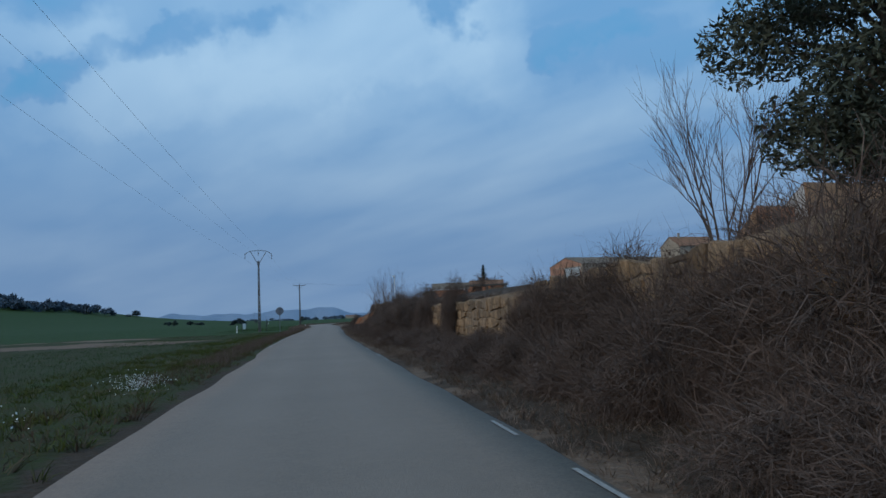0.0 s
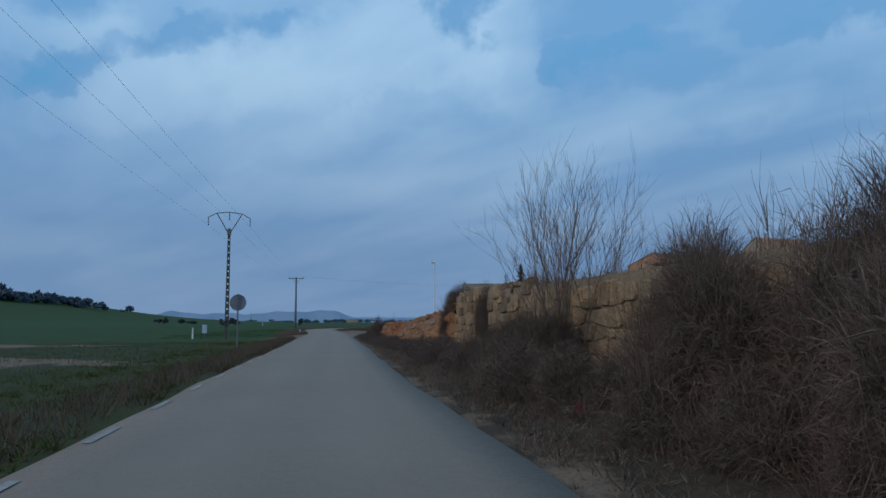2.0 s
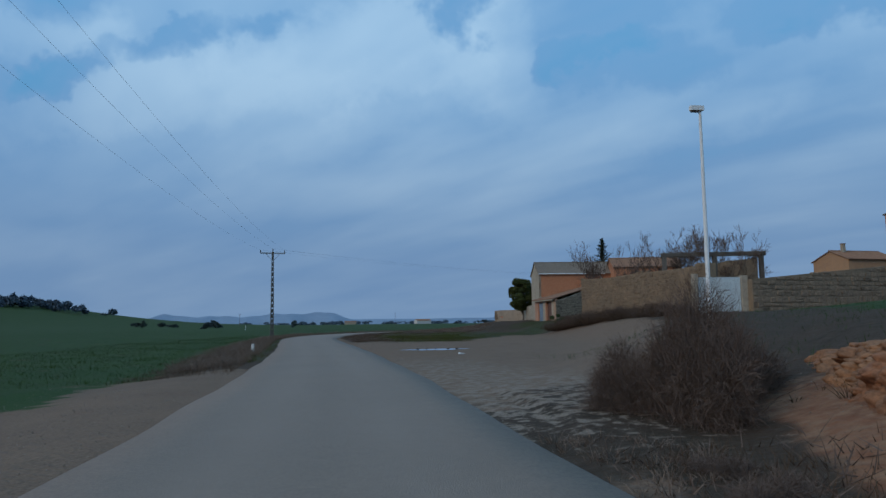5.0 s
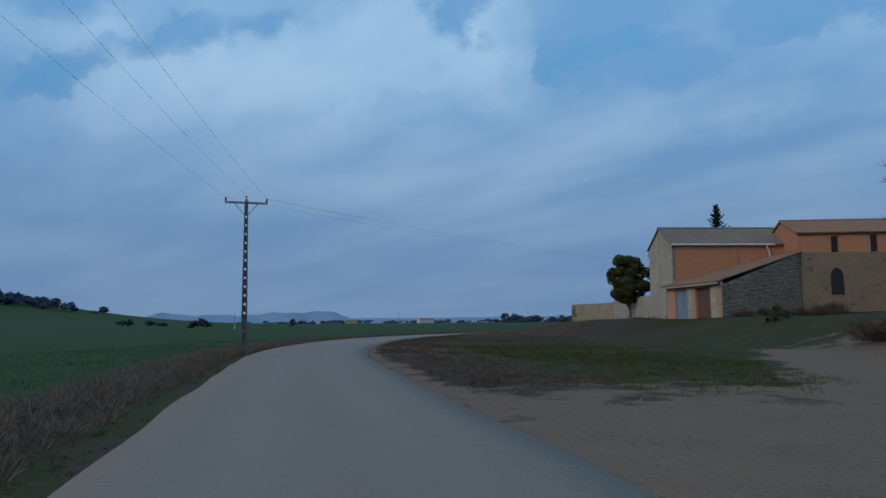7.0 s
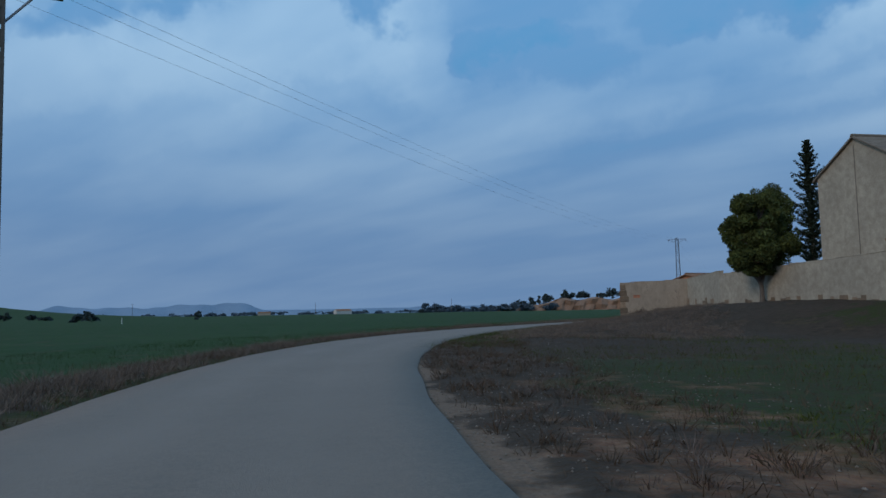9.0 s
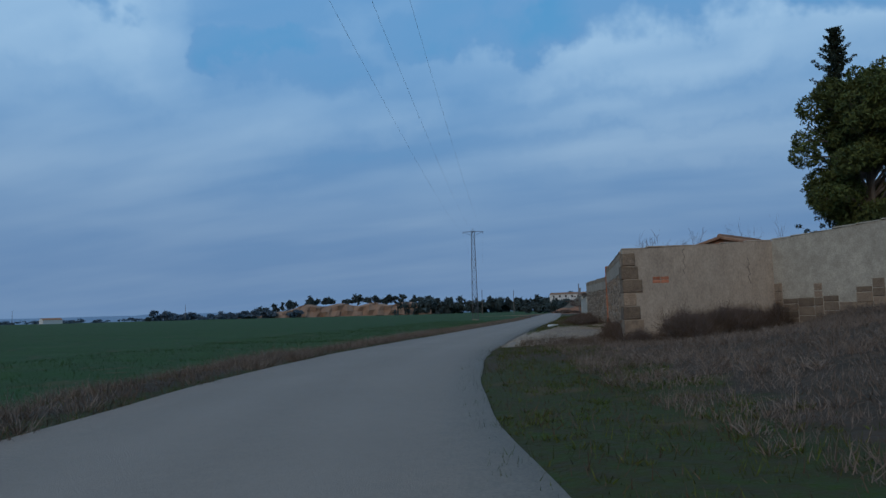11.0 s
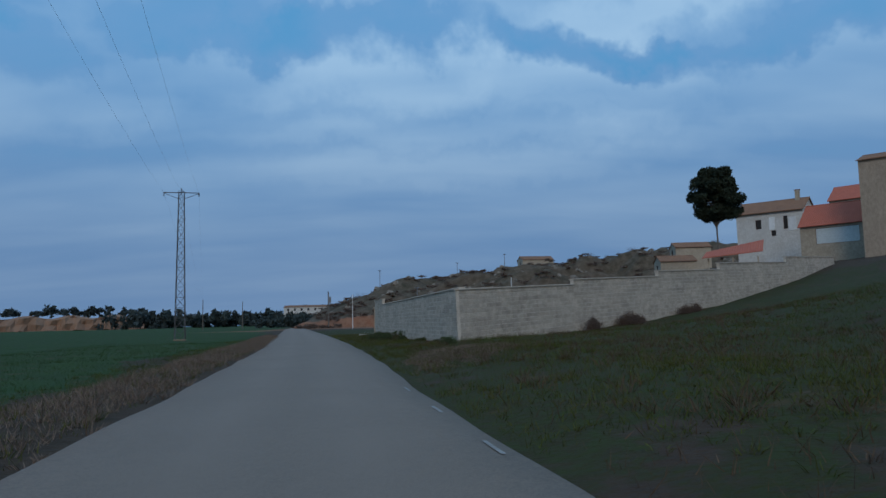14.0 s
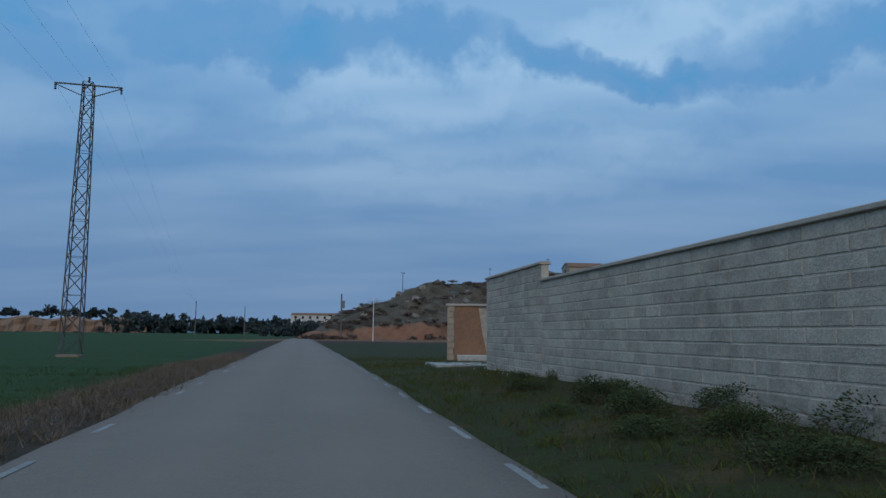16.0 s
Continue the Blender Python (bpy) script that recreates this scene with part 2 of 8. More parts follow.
M["blue_door"] = material("grey_blue_door", [(0.22, 0.28, 0.36), (0.18, 0.23, 0.30), (0.25, 0.30, 0.36)], 0.7, 6, 0.6, 0.1, 14)
M["brown_door"] = material("brown_door", [(0.14, 0.065, 0.045), (0.10, 0.05, 0.04), (0.17, 0.09, 0.06)], 0.7, 6, 0.6, 0.1, 14)
M["dark"] = material("dark_opening", [(0.03, 0.027, 0.025), (0.022, 0.02, 0.02)], 0.7, 6, 0.8, 0.1, 14)
M["tile"] = material("clay_roof_tile", [(0.27, 0.145, 0.088), (0.20, 0.115, 0.076), (0.33, 0.20, 0.13)], 0.6, 6, 0.95, 0.3, 20, vary=0, spec=0.12)
M["red_tile"] = material("red_roof_tile", [(0.46, 0.13, 0.08), (0.40, 0.115, 0.075), (0.50, 0.17, 0.11)], 0.6, 6, 0.9, 0.3, 20, vary=0)
M["fibre"] = material("fibre_cement_roof", [(0.205, 0.165, 0.128), (0.155, 0.128, 0.100), (0.255, 0.21, 0.165)], 0.4, 4, 0.95, 0.3, 15, vary=0, spec=0.12)
M["concrete"] = material("pole_concrete", [(0.17, 0.15, 0.128), (0.13, 0.117, 0.10), (0.105, 0.095, 0.082)], 0.7, 6, 0.92, 0.3, 25)
M["steel"] = material("galvanised_steel", [(0.22, 0.23, 0.24), (0.17, 0.18, 0.19), (0.25, 0.25, 0.25)], 1.5, 9, 0.6, 0.1, 30, metal=0.4)
M["sign_back"] = material("sign_back", [(0.20, 0.21, 0.23), (0.17, 0.18, 0.20)], 1.5, 9, 0.6, 0.05, 30, metal=0.3)
M["black_metal"] = material("dark_metal", [(0.035, 0.035, 0.04), (0.05, 0.05, 0.05)], 1.5, 9, 0.6, 0.1, 30)
M["white_paint"] = material("white_paint", [(0.75, 0.75, 0.73), (0.66, 0.66, 0.64)], 1.5, 9, 0.6, 0.05, 30)
M["insulator"] = material("insulator", [(0.10, 0.075, 0.06), (0.08, 0.06, 0.05)], 2, 9, 0.35, 0)
M["wire"] = material("wire", [(0.06, 0.06, 0.065), (0.05, 0.05, 0.05)], 1, 5, 0.6, 0, vary=0)
M["rock"] = material("red_rock", [(0.21, 0.118, 0.07), (0.145, 0.078, 0.047), (0.26, 0.17, 0.11)], 0.6, 4, 0.95, 0.7, 10, vary=0.3, island=True)
M["grey_rock"] = material("grey_rock", [(0.21, 0.165, 0.12), (0.16, 0.128, 0.098), (0.26, 0.21, 0.16)], 0.6, 4, 0.95, 0.7, 10, vary=0.25)
M["bark"] = material("grey_bark", [(0.13, 0.105, 0.085), (0.10, 0.08, 0.065), (0.16, 0.135, 0.11)], 2, 14, 0.95, 0.5, 30, stretch=(1, 1, 0.3))
M["twig"] = material("brown_twigs", [(0.120, 0.084, 0.066), (0.084, 0.059, 0.047), (0.165, 0.118, 0.092)], 1.2, 7, 0.95, 0, vary=0.25, island=True)
M["bramble"] = material("bramble", [(0.118, 0.082, 0.064), (0.080, 0.055, 0.043), (0.165, 0.118, 0.092)], 0.5, 3, 0.95, 0, vary=0.3, island=True)
M["dry_grass"] = material("dry_grass", [(0.088, 0.056, 0.034), (0.054, 0.036, 0.023), (0.130, 0.087, 0.054)], 0.5, 3, 0.95, 0, vary=0.3, island=True)
M["pale_grass"] = material("pale_dry_grass", [(0.165, 0.121, 0.092), (0.105, 0.078, 0.060), (0.225, 0.170, 0.130)], 0.5, 3, 0.95, 0, vary=0.3, island=True)
M["grass"] = material("green_grass", [(0.044, 0.070, 0.006), (0.058, 0.074, 0.009), (0.084, 0.068, 0.017)], 0.3, 2, 0.9, 0, vary=0.5, island=True)
M["crop"] = material("young_crop", [(0.024, 0.060, 0.009), (0.034, 0.068, 0.011), (0.043, 0.062, 0.012)], 0.1, 1, 0.9, 0, vary=0.25, island=True)
M["olive"] = material("grey_green_leaves", [(0.07, 0.08, 0.05), (0.05, 0.06, 0.04), (0.10, 0.11, 0.075)], 1.5, 8, 0.7, 0, vary=0.35, island=True)
M["pine"] = material("pine_needles", [(0.06, 0.082, 0.02), (0.034, 0.05, 0.017), (0.115, 0.12, 0.026)], 0.8, 4, 0.85, 0, vary=0.35, island=True)
M["cypress"] = material("cypress_leaves", [(0.022, 0.032, 0.018), (0.016, 0.024, 0.014), (0.03, 0.04, 0.02)], 1.0, 5, 0.85, 0, vary=0.3, island=True)
M["shrub"] = material("shrub_leaves", [(0.05, 0.075, 0.024), (0.036, 0.055, 0.02), (0.075, 0.09, 0.034)], 1.0, 5, 0.85, 0, vary=0.35, island=True)
# distance haze is mixed into both wood colours, slight here
M["far_wood"] = material("far_wood", [(0.045, 0.062, 0.06), (0.036, 0.05, 0.052), (0.06, 0.075, 0.068)], 0.05, 0.4, 0.95, 0, vary=0.3, island=True)
# stronger blue haze in the leaf colour, for the farthest trees
M["haze_tint_wood"] = material("haze_tint_wood", [(0.075, 0.105, 0.135), (0.062, 0.088, 0.115), (0.085, 0.116, 0.145)], 0.02, 0.2, 0.95, 0, vary=0.2, island=True)
M["quarry"] = material("quarry_face", [(0.31, 0.18, 0.112), (0.25, 0.142, 0.09), (0.22, 0.155, 0.112)], 0.03, 0.25, 0.95, 0.3, 0.4, vary=0)
M["old_stone"] = material("ochre_stone", [(0.27, 0.185, 0.112), (0.20, 0.14, 0.09), (0.165, 0.125, 0.09)], 0.5, 5, 0.95, 0.6, 14, vary=0.28)
M["pylon_steel"] = material("weathered_steel", [(0.085, 0.085, 0.088), (0.065, 0.066, 0.07), (0.11, 0.108, 0.105)], 1.5, 9, 0.65, 0.1, 30, metal=0.25)
M["hillside"] = material("rocky_hillside", [(0.085, 0.060, 0.038), (0.052, 0.045, 0.027), (0.165, 0.128, 0.092)], 0.08, 0.5, 0.95, 0.6, 0.9, vary=0)
M["red_earth"] = material("red_earth", [(0.25, 0.108, 0.06), (0.17, 0.085, 0.052), (0.28, 0.16, 0.10)], 0.12, 0.8, 0.95, 0.6, 1.5, vary=0)
M["hill_rock"] = material("hill_rock", [(0.22, 0.185, 0.145), (0.15, 0.125, 0.10), (0.28, 0.245, 0.20)], 0.2, 1.5, 0.95, 0.7, 3, vary=0.25)
M["dark_gravel"] = material("dull_stones", [(0.19, 0.155, 0.125), (0.13, 0.105, 0.085), (0.25, 0.21, 0.17)], 0.5, 4, 0.95, 0, vary=0.3, island=True)
M["brown_panel"] = material("brown_panel", [(0.31, 0.17, 0.095), (0.26, 0.14, 0.08), (0.21, 0.125, 0.08)], 0.8, 5, 0.92, 0.3, 20, vary=0)
# pale blue of distance haze is painted into the ridge colour
M["ridge"] = material("haze_tint_ridge", [(0.21, 0.28, 0.37), (0.19, 0.255, 0.335), (0.23, 0.30, 0.39)], 0.01, 0.05, 1.0, 0, vary=0)
M["slab"] = material("concrete_slab", [(0.52, 0.50, 0.46), (0.44, 0.42, 0.39), (0.36, 0.34, 0.31)], 1.0, 8, 0.9, 0.3, 30)
M["water"] = material("puddle", [(0.05, 0.045, 0.04), (0.06, 0.05, 0.045)], 1, 4, 0.05, 0, vary=0, spec=0.5)
M["gravel"] = material("gravel_stones", [(0.336, 0.275, 0.214), (0.269, 0.220, 0.174), (0.392, 0.320, 0.249)], 0.5, 4, 0.95, 0, vary=0.3, island=True)
M["flower"] = material("white_flowers", [(0.7, 0.7, 0.66), (0.6, 0.6, 0.55)], 2, 9, 0.8, 0, vary=0.1, island=True)
M["red_litter"] = material("red_litter", [(0.5, 0.04, 0.04), (0.4, 0.03, 0.03)], 2, 9, 0.5, 0)


# ---- mesh helpers ----
class Build:
    """Collects vertices and faces of one mesh."""

    def __init__(self):
        self.v, self.f = [], []

    def add(self, verts, faces):
        o = len(self.v)
        self.v.extend(tuple(p) for p in verts)
        self.f.extend(tuple(i + o for i in f) for f in faces)
        return self

    def box(self, x0, x1, y0, y1, z0, z1, m=None, inset=0.0):
        """A block; inset draws its front (low y) face in, for worn edges."""
        i = inset
        v = [(x0 + i, y0, z0 + i), (x1 - i, y0, z0 + i), (x1 - i, y0, z1 - i), (x0 + i, y0, z1 - i), (x0, y1, z0), (x1, y1, z0), (x1, y1, z1), (x0, y1, z1)]
        f = [(0, 1, 2, 3), (5, 4, 7, 6), (4, 0, 3, 7), (1, 5, 6, 2), (3, 2, 6, 7), (4, 5, 1, 0)]
        if i:
            e = min(i * 1.2, (y1 - y0) * 0.5)
            v += [(x0, y0 + e, z0), (x1, y0 + e, z0), (x1, y0 + e, z1), (x0, y0 + e, z1)]
            f = [(0, 1, 2, 3), (8, 9, 1, 0), (9, 10, 2, 1), (10, 11, 3, 2), (11, 8, 0, 3), (5, 4, 7, 6), (4, 8, 11, 7), (9, 5, 6, 10), (11, 10, 6, 7), (4, 5, 9, 8)]
        if m is not None:
            v = [m @ Vector(p) for p in v]
        return self.add(v, f)

    def tube(self, pts, radii, n=6, cap=True):
        pts = [Vector(p) for p in pts]
        rings, prev = [], None
        for k, p in enumerate(pts):
            d = (pts[min(k + 1, len(pts) - 1)] - pts[max(k - 1, 0)]).normalized()
            a = d.orthogonal().normalized() if prev is None else (prev - d * prev.dot(d)).normalized()
            prev = a
            b = d.cross(a)
            r = radii[k] if hasattr(radii, "__len__") else radii
            rings += [p + (a * math.cos(2 * math.pi * j / n) + b * math.sin(2 * math.pi * j / n)) * r for j in range(n)]
        f = [(k * n + j, k * n + (j + 1) % n, (k + 1) * n + (j + 1) % n, (k + 1) * n + j) for k in range(len(pts) - 1) for j in range(n)]
        if cap:
            f += [tuple(range(n))[::-1], tuple(range((len(pts) - 1) * n, len(pts) * n))]
        return self.add(rings, f)

    def prism(self, poly, y0, y1):
        """A polygon in x and z, carried from y0 to y1."""
        n = len(poly)
        v = [(x, y0, z) for x, z in poly] + [(x, y1, z) for x, z in poly]
        f = [tuple(range(n)), tuple(range(n, 2 * n))[::-1]] + [(i + n, (i + 1) % n + n, (i + 1) % n, i) for i in range(n)]
        return self.add(v, f)

    def holed(self, x0, x1, z0, z1, y0, y1, holes):
        """A wall with rectangular openings (x0, x1, z0, z1) right through it, in one shell."""
        xs = sorted({x0, x1, *[h[0] for h in holes], *[h[1] for h in holes]})
        zs = sorted({z0, z1, *[h[2] for h in holes], *[h[3] for h in holes]})
        nx_, nz_ = len(xs), len(zs)
        solid = lambda i, k: 0 <= i < nx_ - 1 and 0 <= k < nz_ - 1 and not any(h[0] <= xs[i] and xs[i + 1] <= h[1] and h[2] <= zs[k] and zs[k + 1] <= h[3] for h in holes)  # noqa: E731
        v = [(x, y, z) for y in (y0, y1) for z in zs for x in xs]
        at_ = lambda i, k, b: b * nx_ * nz_ + k * nx_ + i  # noqa: E731
        f = []
        for i in range(nx_ - 1):
            for k in range(nz_ - 1):
                if not solid(i, k):
                    continue
                f.append((at_(i, k, 0), at_(i + 1, k, 0), at_(i + 1, k + 1, 0), at_(i, k + 1, 0)))
                f.append((at_(i + 1, k, 1), at_(i, k, 1), at_(i, k + 1, 1), at_(i + 1, k + 1, 1)))
                for a, b, ok in (((i, k), (i, k + 1), solid(i - 1, k)), ((i + 1, k + 1), (i + 1, k), solid(i + 1, k)), ((i + 1, k), (i, k), solid(i, k - 1)), ((i, k + 1), (i + 1, k + 1), solid(i, k + 1))):
                    if not ok:
                        f.append((at_(*a, 0), at_(*b, 0), at_(*b, 1), at_(*a, 1)))
        return self.add(v, f)

    def mesh(self, name, mat=None, smooth=False):
        me = bpy.data.meshes.new(name)
        me.from_pydata(self.v, [], self.f)
        if mat:
            me.materials.append(mat)
        if smooth:
            me.shade_smooth()
        me.update()
        return me


def thing(name, label, category, at=None, group="", kind=""):
    ob = new(name)
    ob.empty_display_size = 0.2
    if at is not None:
        ob.matrix_world = at
    return tagged(ob, label, category, group, kind)


def part(name, build, mat, parent=None, label="", smooth=False, at=None):
    ob = new(name, build.mesh(name, mat, smooth) if isinstance(build, Build) else build)
    if parent is not None:
        ob.parent = parent
    if at is not None:
        ob.matrix_basis = at
    return tagged(ob, label)


def whole(name, build, mat, label, category, kind="", group="", smooth=False, at=None):
    return tagged(part(name, build, mat, None, label, smooth, at), "", category, group, kind)


def facing(p, q, z=0.0):
    """A frame at p with x towards q, z up and y away from whoever sees p on the left of q."""
    d = Vector((q[0] - p[0], q[1] - p[1], 0)).normalized()
    y = Vector((-d.y, d.x, 0))
    m = Matrix((d, y, (0, 0, 1))).transposed().to_4x4()
    m.translation = (p[0], p[1], z)
    return m


def flat_mesh(name, verts, faces, mat):
    """A mesh from number arrays, for what is strewn."""
    me = bpy.data.meshes.new(name)
    verts, faces = np.asarray(verts, np.float32), np.asarray(faces, np.int32)
    me.vertices.add(len(verts))
    me.vertices.foreach_set("co", verts.ravel())
    n = faces.shape[1]
    me.loops.add(faces.size)
    me.loops.foreach_set("vertex_index", faces.ravel())
    me.polygons.add(len(faces))
    me.polygons.foreach_set("loop_start", np.arange(0, faces.size, n, dtype=np.int32))
    me.polygons.foreach_set("loop_total", np.full(len(faces), n, np.int32))
    me.materials.append(mat)
    me.update(calc_edges=True)
    return me


# ---- the plan of the road and the lie of the land ----
ROAD = [(-0.3, -60.0), (-0.22, -20.0), (-0.2, 0.0), (-0.28, 20.0), (-0.36, 40.0), (-0.3, 60.0), (0.13, 80.0), (0.37, 100.0), (0.77, 120.0), (0.55, 140.0), (-0.15, 160.0), (-0.24, 169.03), (0.37, 178.1), (1.82, 187.1), (4.1, 195.97), (7.36, 204.5), (11.78, 212.53), (17.1, 219.97), (23.08, 226.8), (29.57, 233.09), (39.89, 242.57), (58.31, 259.48), (76.75, 276.32), (94.91, 293.5), (112.94, 310.82), (130.94, 328.16), (148.95, 345.51), (184.96, 380.19), (260.0, 448.0)]
rp = np.array(ROAD)
seg_len = np.hypot(*np.diff(rp, axis=0).T)
rs = np.r_[0, np.cumsum(seg_len)] - 60.0


def smooth_line(pts, ss, s):
    """Catmull-Rom through the plan's points, by the way along them."""
    out = np.empty((len(s), 2))
    tang = np.gradient(pts, ss, axis=0)
    k = np.clip(np.searchsorted(ss, s) - 1, 0, len(ss) - 2)
    h = ss[k + 1] - ss[k]
    u = (s - ss[k]) / h
    for a in range(2):
        p0, p1, m0, m1 = pts[k, a], pts[k + 1, a], tang[k, a] * h, tang[k + 1, a] * h
        out[:, a] = (2 * u**3 - 3 * u**2 + 1) * p0 + (u**3 - 2 * u**2 + u) * m0 + (3 * u**2 - 2 * u**3) * p1 + (u**3 - u**2) * m1
    return out


road_s = np.arange(-58.0, rs[-1] - 1, 1.0)
road_c = smooth_line(rp, rs, road_s)
road_t = np.gradient(road_c, axis=0)
road_t /= np.hypot(*road_t.T)[:, None]
road_n = np.column_stack([road_t[:, 1], -road_t[:, 0]])


def along(x, y):
    """Way along the road and distance to its right, for arrays of places."""
    x, y = np.atleast_1d(np.asarray(x, float)), np.atleast_1d(np.asarray(y, float))
    s, l = np.empty(len(x)), np.empty(len(x))
    for a in range(0, len(x), 20000):
        px, py = x[a : a + 20000, None], y[a : a + 20000, None]
        k = np.argmin((px - road_c[None, ::2, 0]) ** 2 + (py - road_c[None, ::2, 1]) ** 2, axis=1) * 2
        d = np.column_stack([px[:, 0], py[:, 0]]) - road_c[k]
        s[a : a + 20000] = road_s[k] + (d * road_t[k]).sum(1)
        l[a : a + 20000] = (d * road_n[k]).sum(1)
    return s, l


def beside(s, l):
    """The place l metres to the right of the road's middle, s metres along it."""
    k = np.clip(np.searchsorted(road_s, s), 1, len(road_s) - 1)
    u = (s - road_s[k - 1]) / (road_s[k] - road_s[k - 1])
    c = road_c[k - 1] + (road_c[k] - road_c[k - 1]) * np.asarray(u)[..., None]
    return c + road_n[k] * np.asarray(l)[..., None]


def step(a, b, v):
    t = np.clip((v - a) / (b - a), 0, 1)
    return t * t * (3 - 2 * t)


def rough(x, y, scale, seed=0.0):
    """Cheap smooth unevenness between -1 and 1."""
    a, b = x / scale + seed, y / scale - seed * 1.7
    return (np.sin(a * 1.3 + 1.1 * np.sin(b * 0.9)) + np.sin(b * 1.7 + 0.8 * np.sin(a * 1.2 + 2.0)) + np.sin((a + b) * 2.3 + seed)) / 3


EDGE_Y = [-80, 66, 74, 80, 100, 106, 112, 120, 134, 140, 194, 215, 260]
EDGE_X = [4.9, 4.9, 4.9, 4.9, 5.4, 6.0, 9.0, 13.5, 20, 23.5, 38, 33, 33]


def land(x, y):
    """Height of the ground."""
    x, y = np.atleast_1d(np.asarray(x, float)), np.atleast_1d(np.asarray(y, float))
    s, l = along(x, y)
    bump = 0.05 * rough(x, y, 1.3) + 0.10 * rough(x, y, 5.0, 2.0)
    off = np.abs(l) - 2.4
    # left: verge, then lower field
    zl = -0.06 * step(0, 0.8, off) - 0.28 * step(0.8, 3.5, off) + 0.14 * np.exp(-(((off - 1.7) / 0.9) ** 2)) * step(130, 150, s)
    # right, first stretch: bank with its wall and the rising land behind
    d = x - np.interp(y, EDGE_Y, EDGE_X)
    hb = np.interp(y, [-80, 5, 12, 30, 45, 58, 68, 69.5, 73, 77, 80, 82, 85, 92, 104, 110, 125, 140], [2.6, 2.1, 1.8, 1.7, 1.95, 2.2, 2.2, 1.83, 1.62, 1.45, 1.37, 1.30, 1.24, 1.21, 1.15, 0.9, 1.3, 1.6])
    up = np.interp(y, [0, 70, 76], [0.22, 0.25, 0.45])
    bank = up * step(-2.3, -0.1, d) + (hb - up) * step(np.interp(y, [68, 70, 109, 114], [0.14, 0.25, 0.25, 0.0]), np.interp(y, [0, 70, 80, 108, 130, 135, 200], [0.5, 0.9, 0.9, 0.9, 2.0, 0.4, 0.4]), d) + np.interp(y, [60, 72, 108, 120], [0.10, 0.085, 0.085, 0.10]) * np.clip(d - 0.5, 0, 130)
    foot = np.interp(y, [135, 165, 190], [-1.0, -4.0, -6.5])
    apron = 1.5 * step(foot - 6.5, foot, d) + 0.04 * np.clip(d, 0, 200)
    rise_ = 0.042 * np.clip(d - 2.2, 0, 30) * step(78, 92, y) * step(1.5, -0.5, y - 139.6 - 0.218 * (x - 25.6)) * step(75, 58, x)
    w_apron = step(108, 124, y)
    z1 = bank * (1 - w_apron) + apron * w_apron + rise_
    # right, after the bend: grassy slope up to the houses
    z2 = np.interp(l, [2.6, 4.5, 6.4, 9.0, 12, 14.5, 17, 19.5, 22, 27, 60, 130], [0.0, 0.22, 0.42, 0.5, 0.62, 0.85, 1.25, 1.75, 2.3, 3.5, 6.5, 12.5])
    low_ = np.interp(l, [2.6, 6.5, 13, 20, 27.5, 37, 47, 80, 130], [0.0, 0.3, 0.6, 1.0, 1.9, 3.5, 5.5, 9.0, 14.0])
    z2 = z2 + (low_ - z2) * step(284, 302, s)
    lean = step(238, 262, s)
    z2b = 0.05 * np.clip(l - 2.6, 0, 4) + 0.12 * np.clip(l - 6.0, 0, 8) + 0.08 * np.clip(l - 14, 0, 110)
    z2 = z2b * (1 - lean) + z2 * lean
    z2 = z2 * (1 - 0.8 * step(229, 236, s) * step(258, 252, s) * step(14, 11, l))
    z2 = z2 * (1 - 0.95 * step(322, 345, s) * step(70, 40, l))
    w_bend = step(196, 216, y)
    zr = z1 * (1 - w_bend) + z2 * w_bend
    z = np.where(l > 0, zr, zl)
    z = z + bump * step(0.4, 2.5, off) * np.where((y > 104) & (y < 152) & (l > 0) & (d < -4), 0.35, 1.0)
    z = np.where(off < 0.7, np.minimum(z, -0.03) - 0.05 * step(0.5, -0.3, off), z)
    # distant hills
    r = np.hypot(x, y - 120)
    far = step(260, 900, r)
    z = z + 46 * np.exp(-(((x + 520) / 260) ** 2) - ((y - 1120) / 420) ** 2)
    hill = step(165, 300, x) * np.interp(y, [120, 200, 300, 380, 430, 470, 520], [3, 7, 11, 12, 10, 5, 0]) * step(560, 420, x - (y - 300) * 0.1)
    z = z + hill * step(150, 100, (x - 75.5) * 0.841 + (y - 274.5) * 0.54) * step(20, 70, l) * (0.85 + 0.15 * rough(x, y, 14, 3.0))
    wet = step(3.6, 2.4, np.hypot(x - 6.3, (y - 136.6) * 1.3))
    z = z * (1 - wet) + 0.0 * wet
    heap = step(244, 249, s) * step(254.5, 252.0, s) * step(3.0, 4.6, l) * step(8.6, 6.0, l)
    z = z + heap * (0.24 + 0.10 * rough(x, y, 0.9, 2.0))
    return z + far * 1.2 * rough(x, y, 160, 5.0)


def land1(x, y):
    return float(land([x], [y])[0])


def gravel_side(x, y):
    """Distance into the gravel apron from its edge towards the yard wall; below 0 outside."""
    return np.minimum((x - 28.3) * 0.82 + (y - 226.9) * 0.57 - 0.8, (y - 227.4) * 0.908 - (x - 29.5) * 0.418)


# ---- ground ----
def spaced(lo, hi, fine, far_lo, far_hi, grow=1.16):
    mid = list(np.arange(lo, hi, fine))
    a, b, st = [], [], fine
    v = lo
    while v > far_lo:
        st *= grow
        v -= st
        a.append(v)
    v, st = mid[-1], fine
    while v < far_hi:
        st *= grow
        v += st
        b.append(v)
    return np.array(a[::-1] + mid + b)


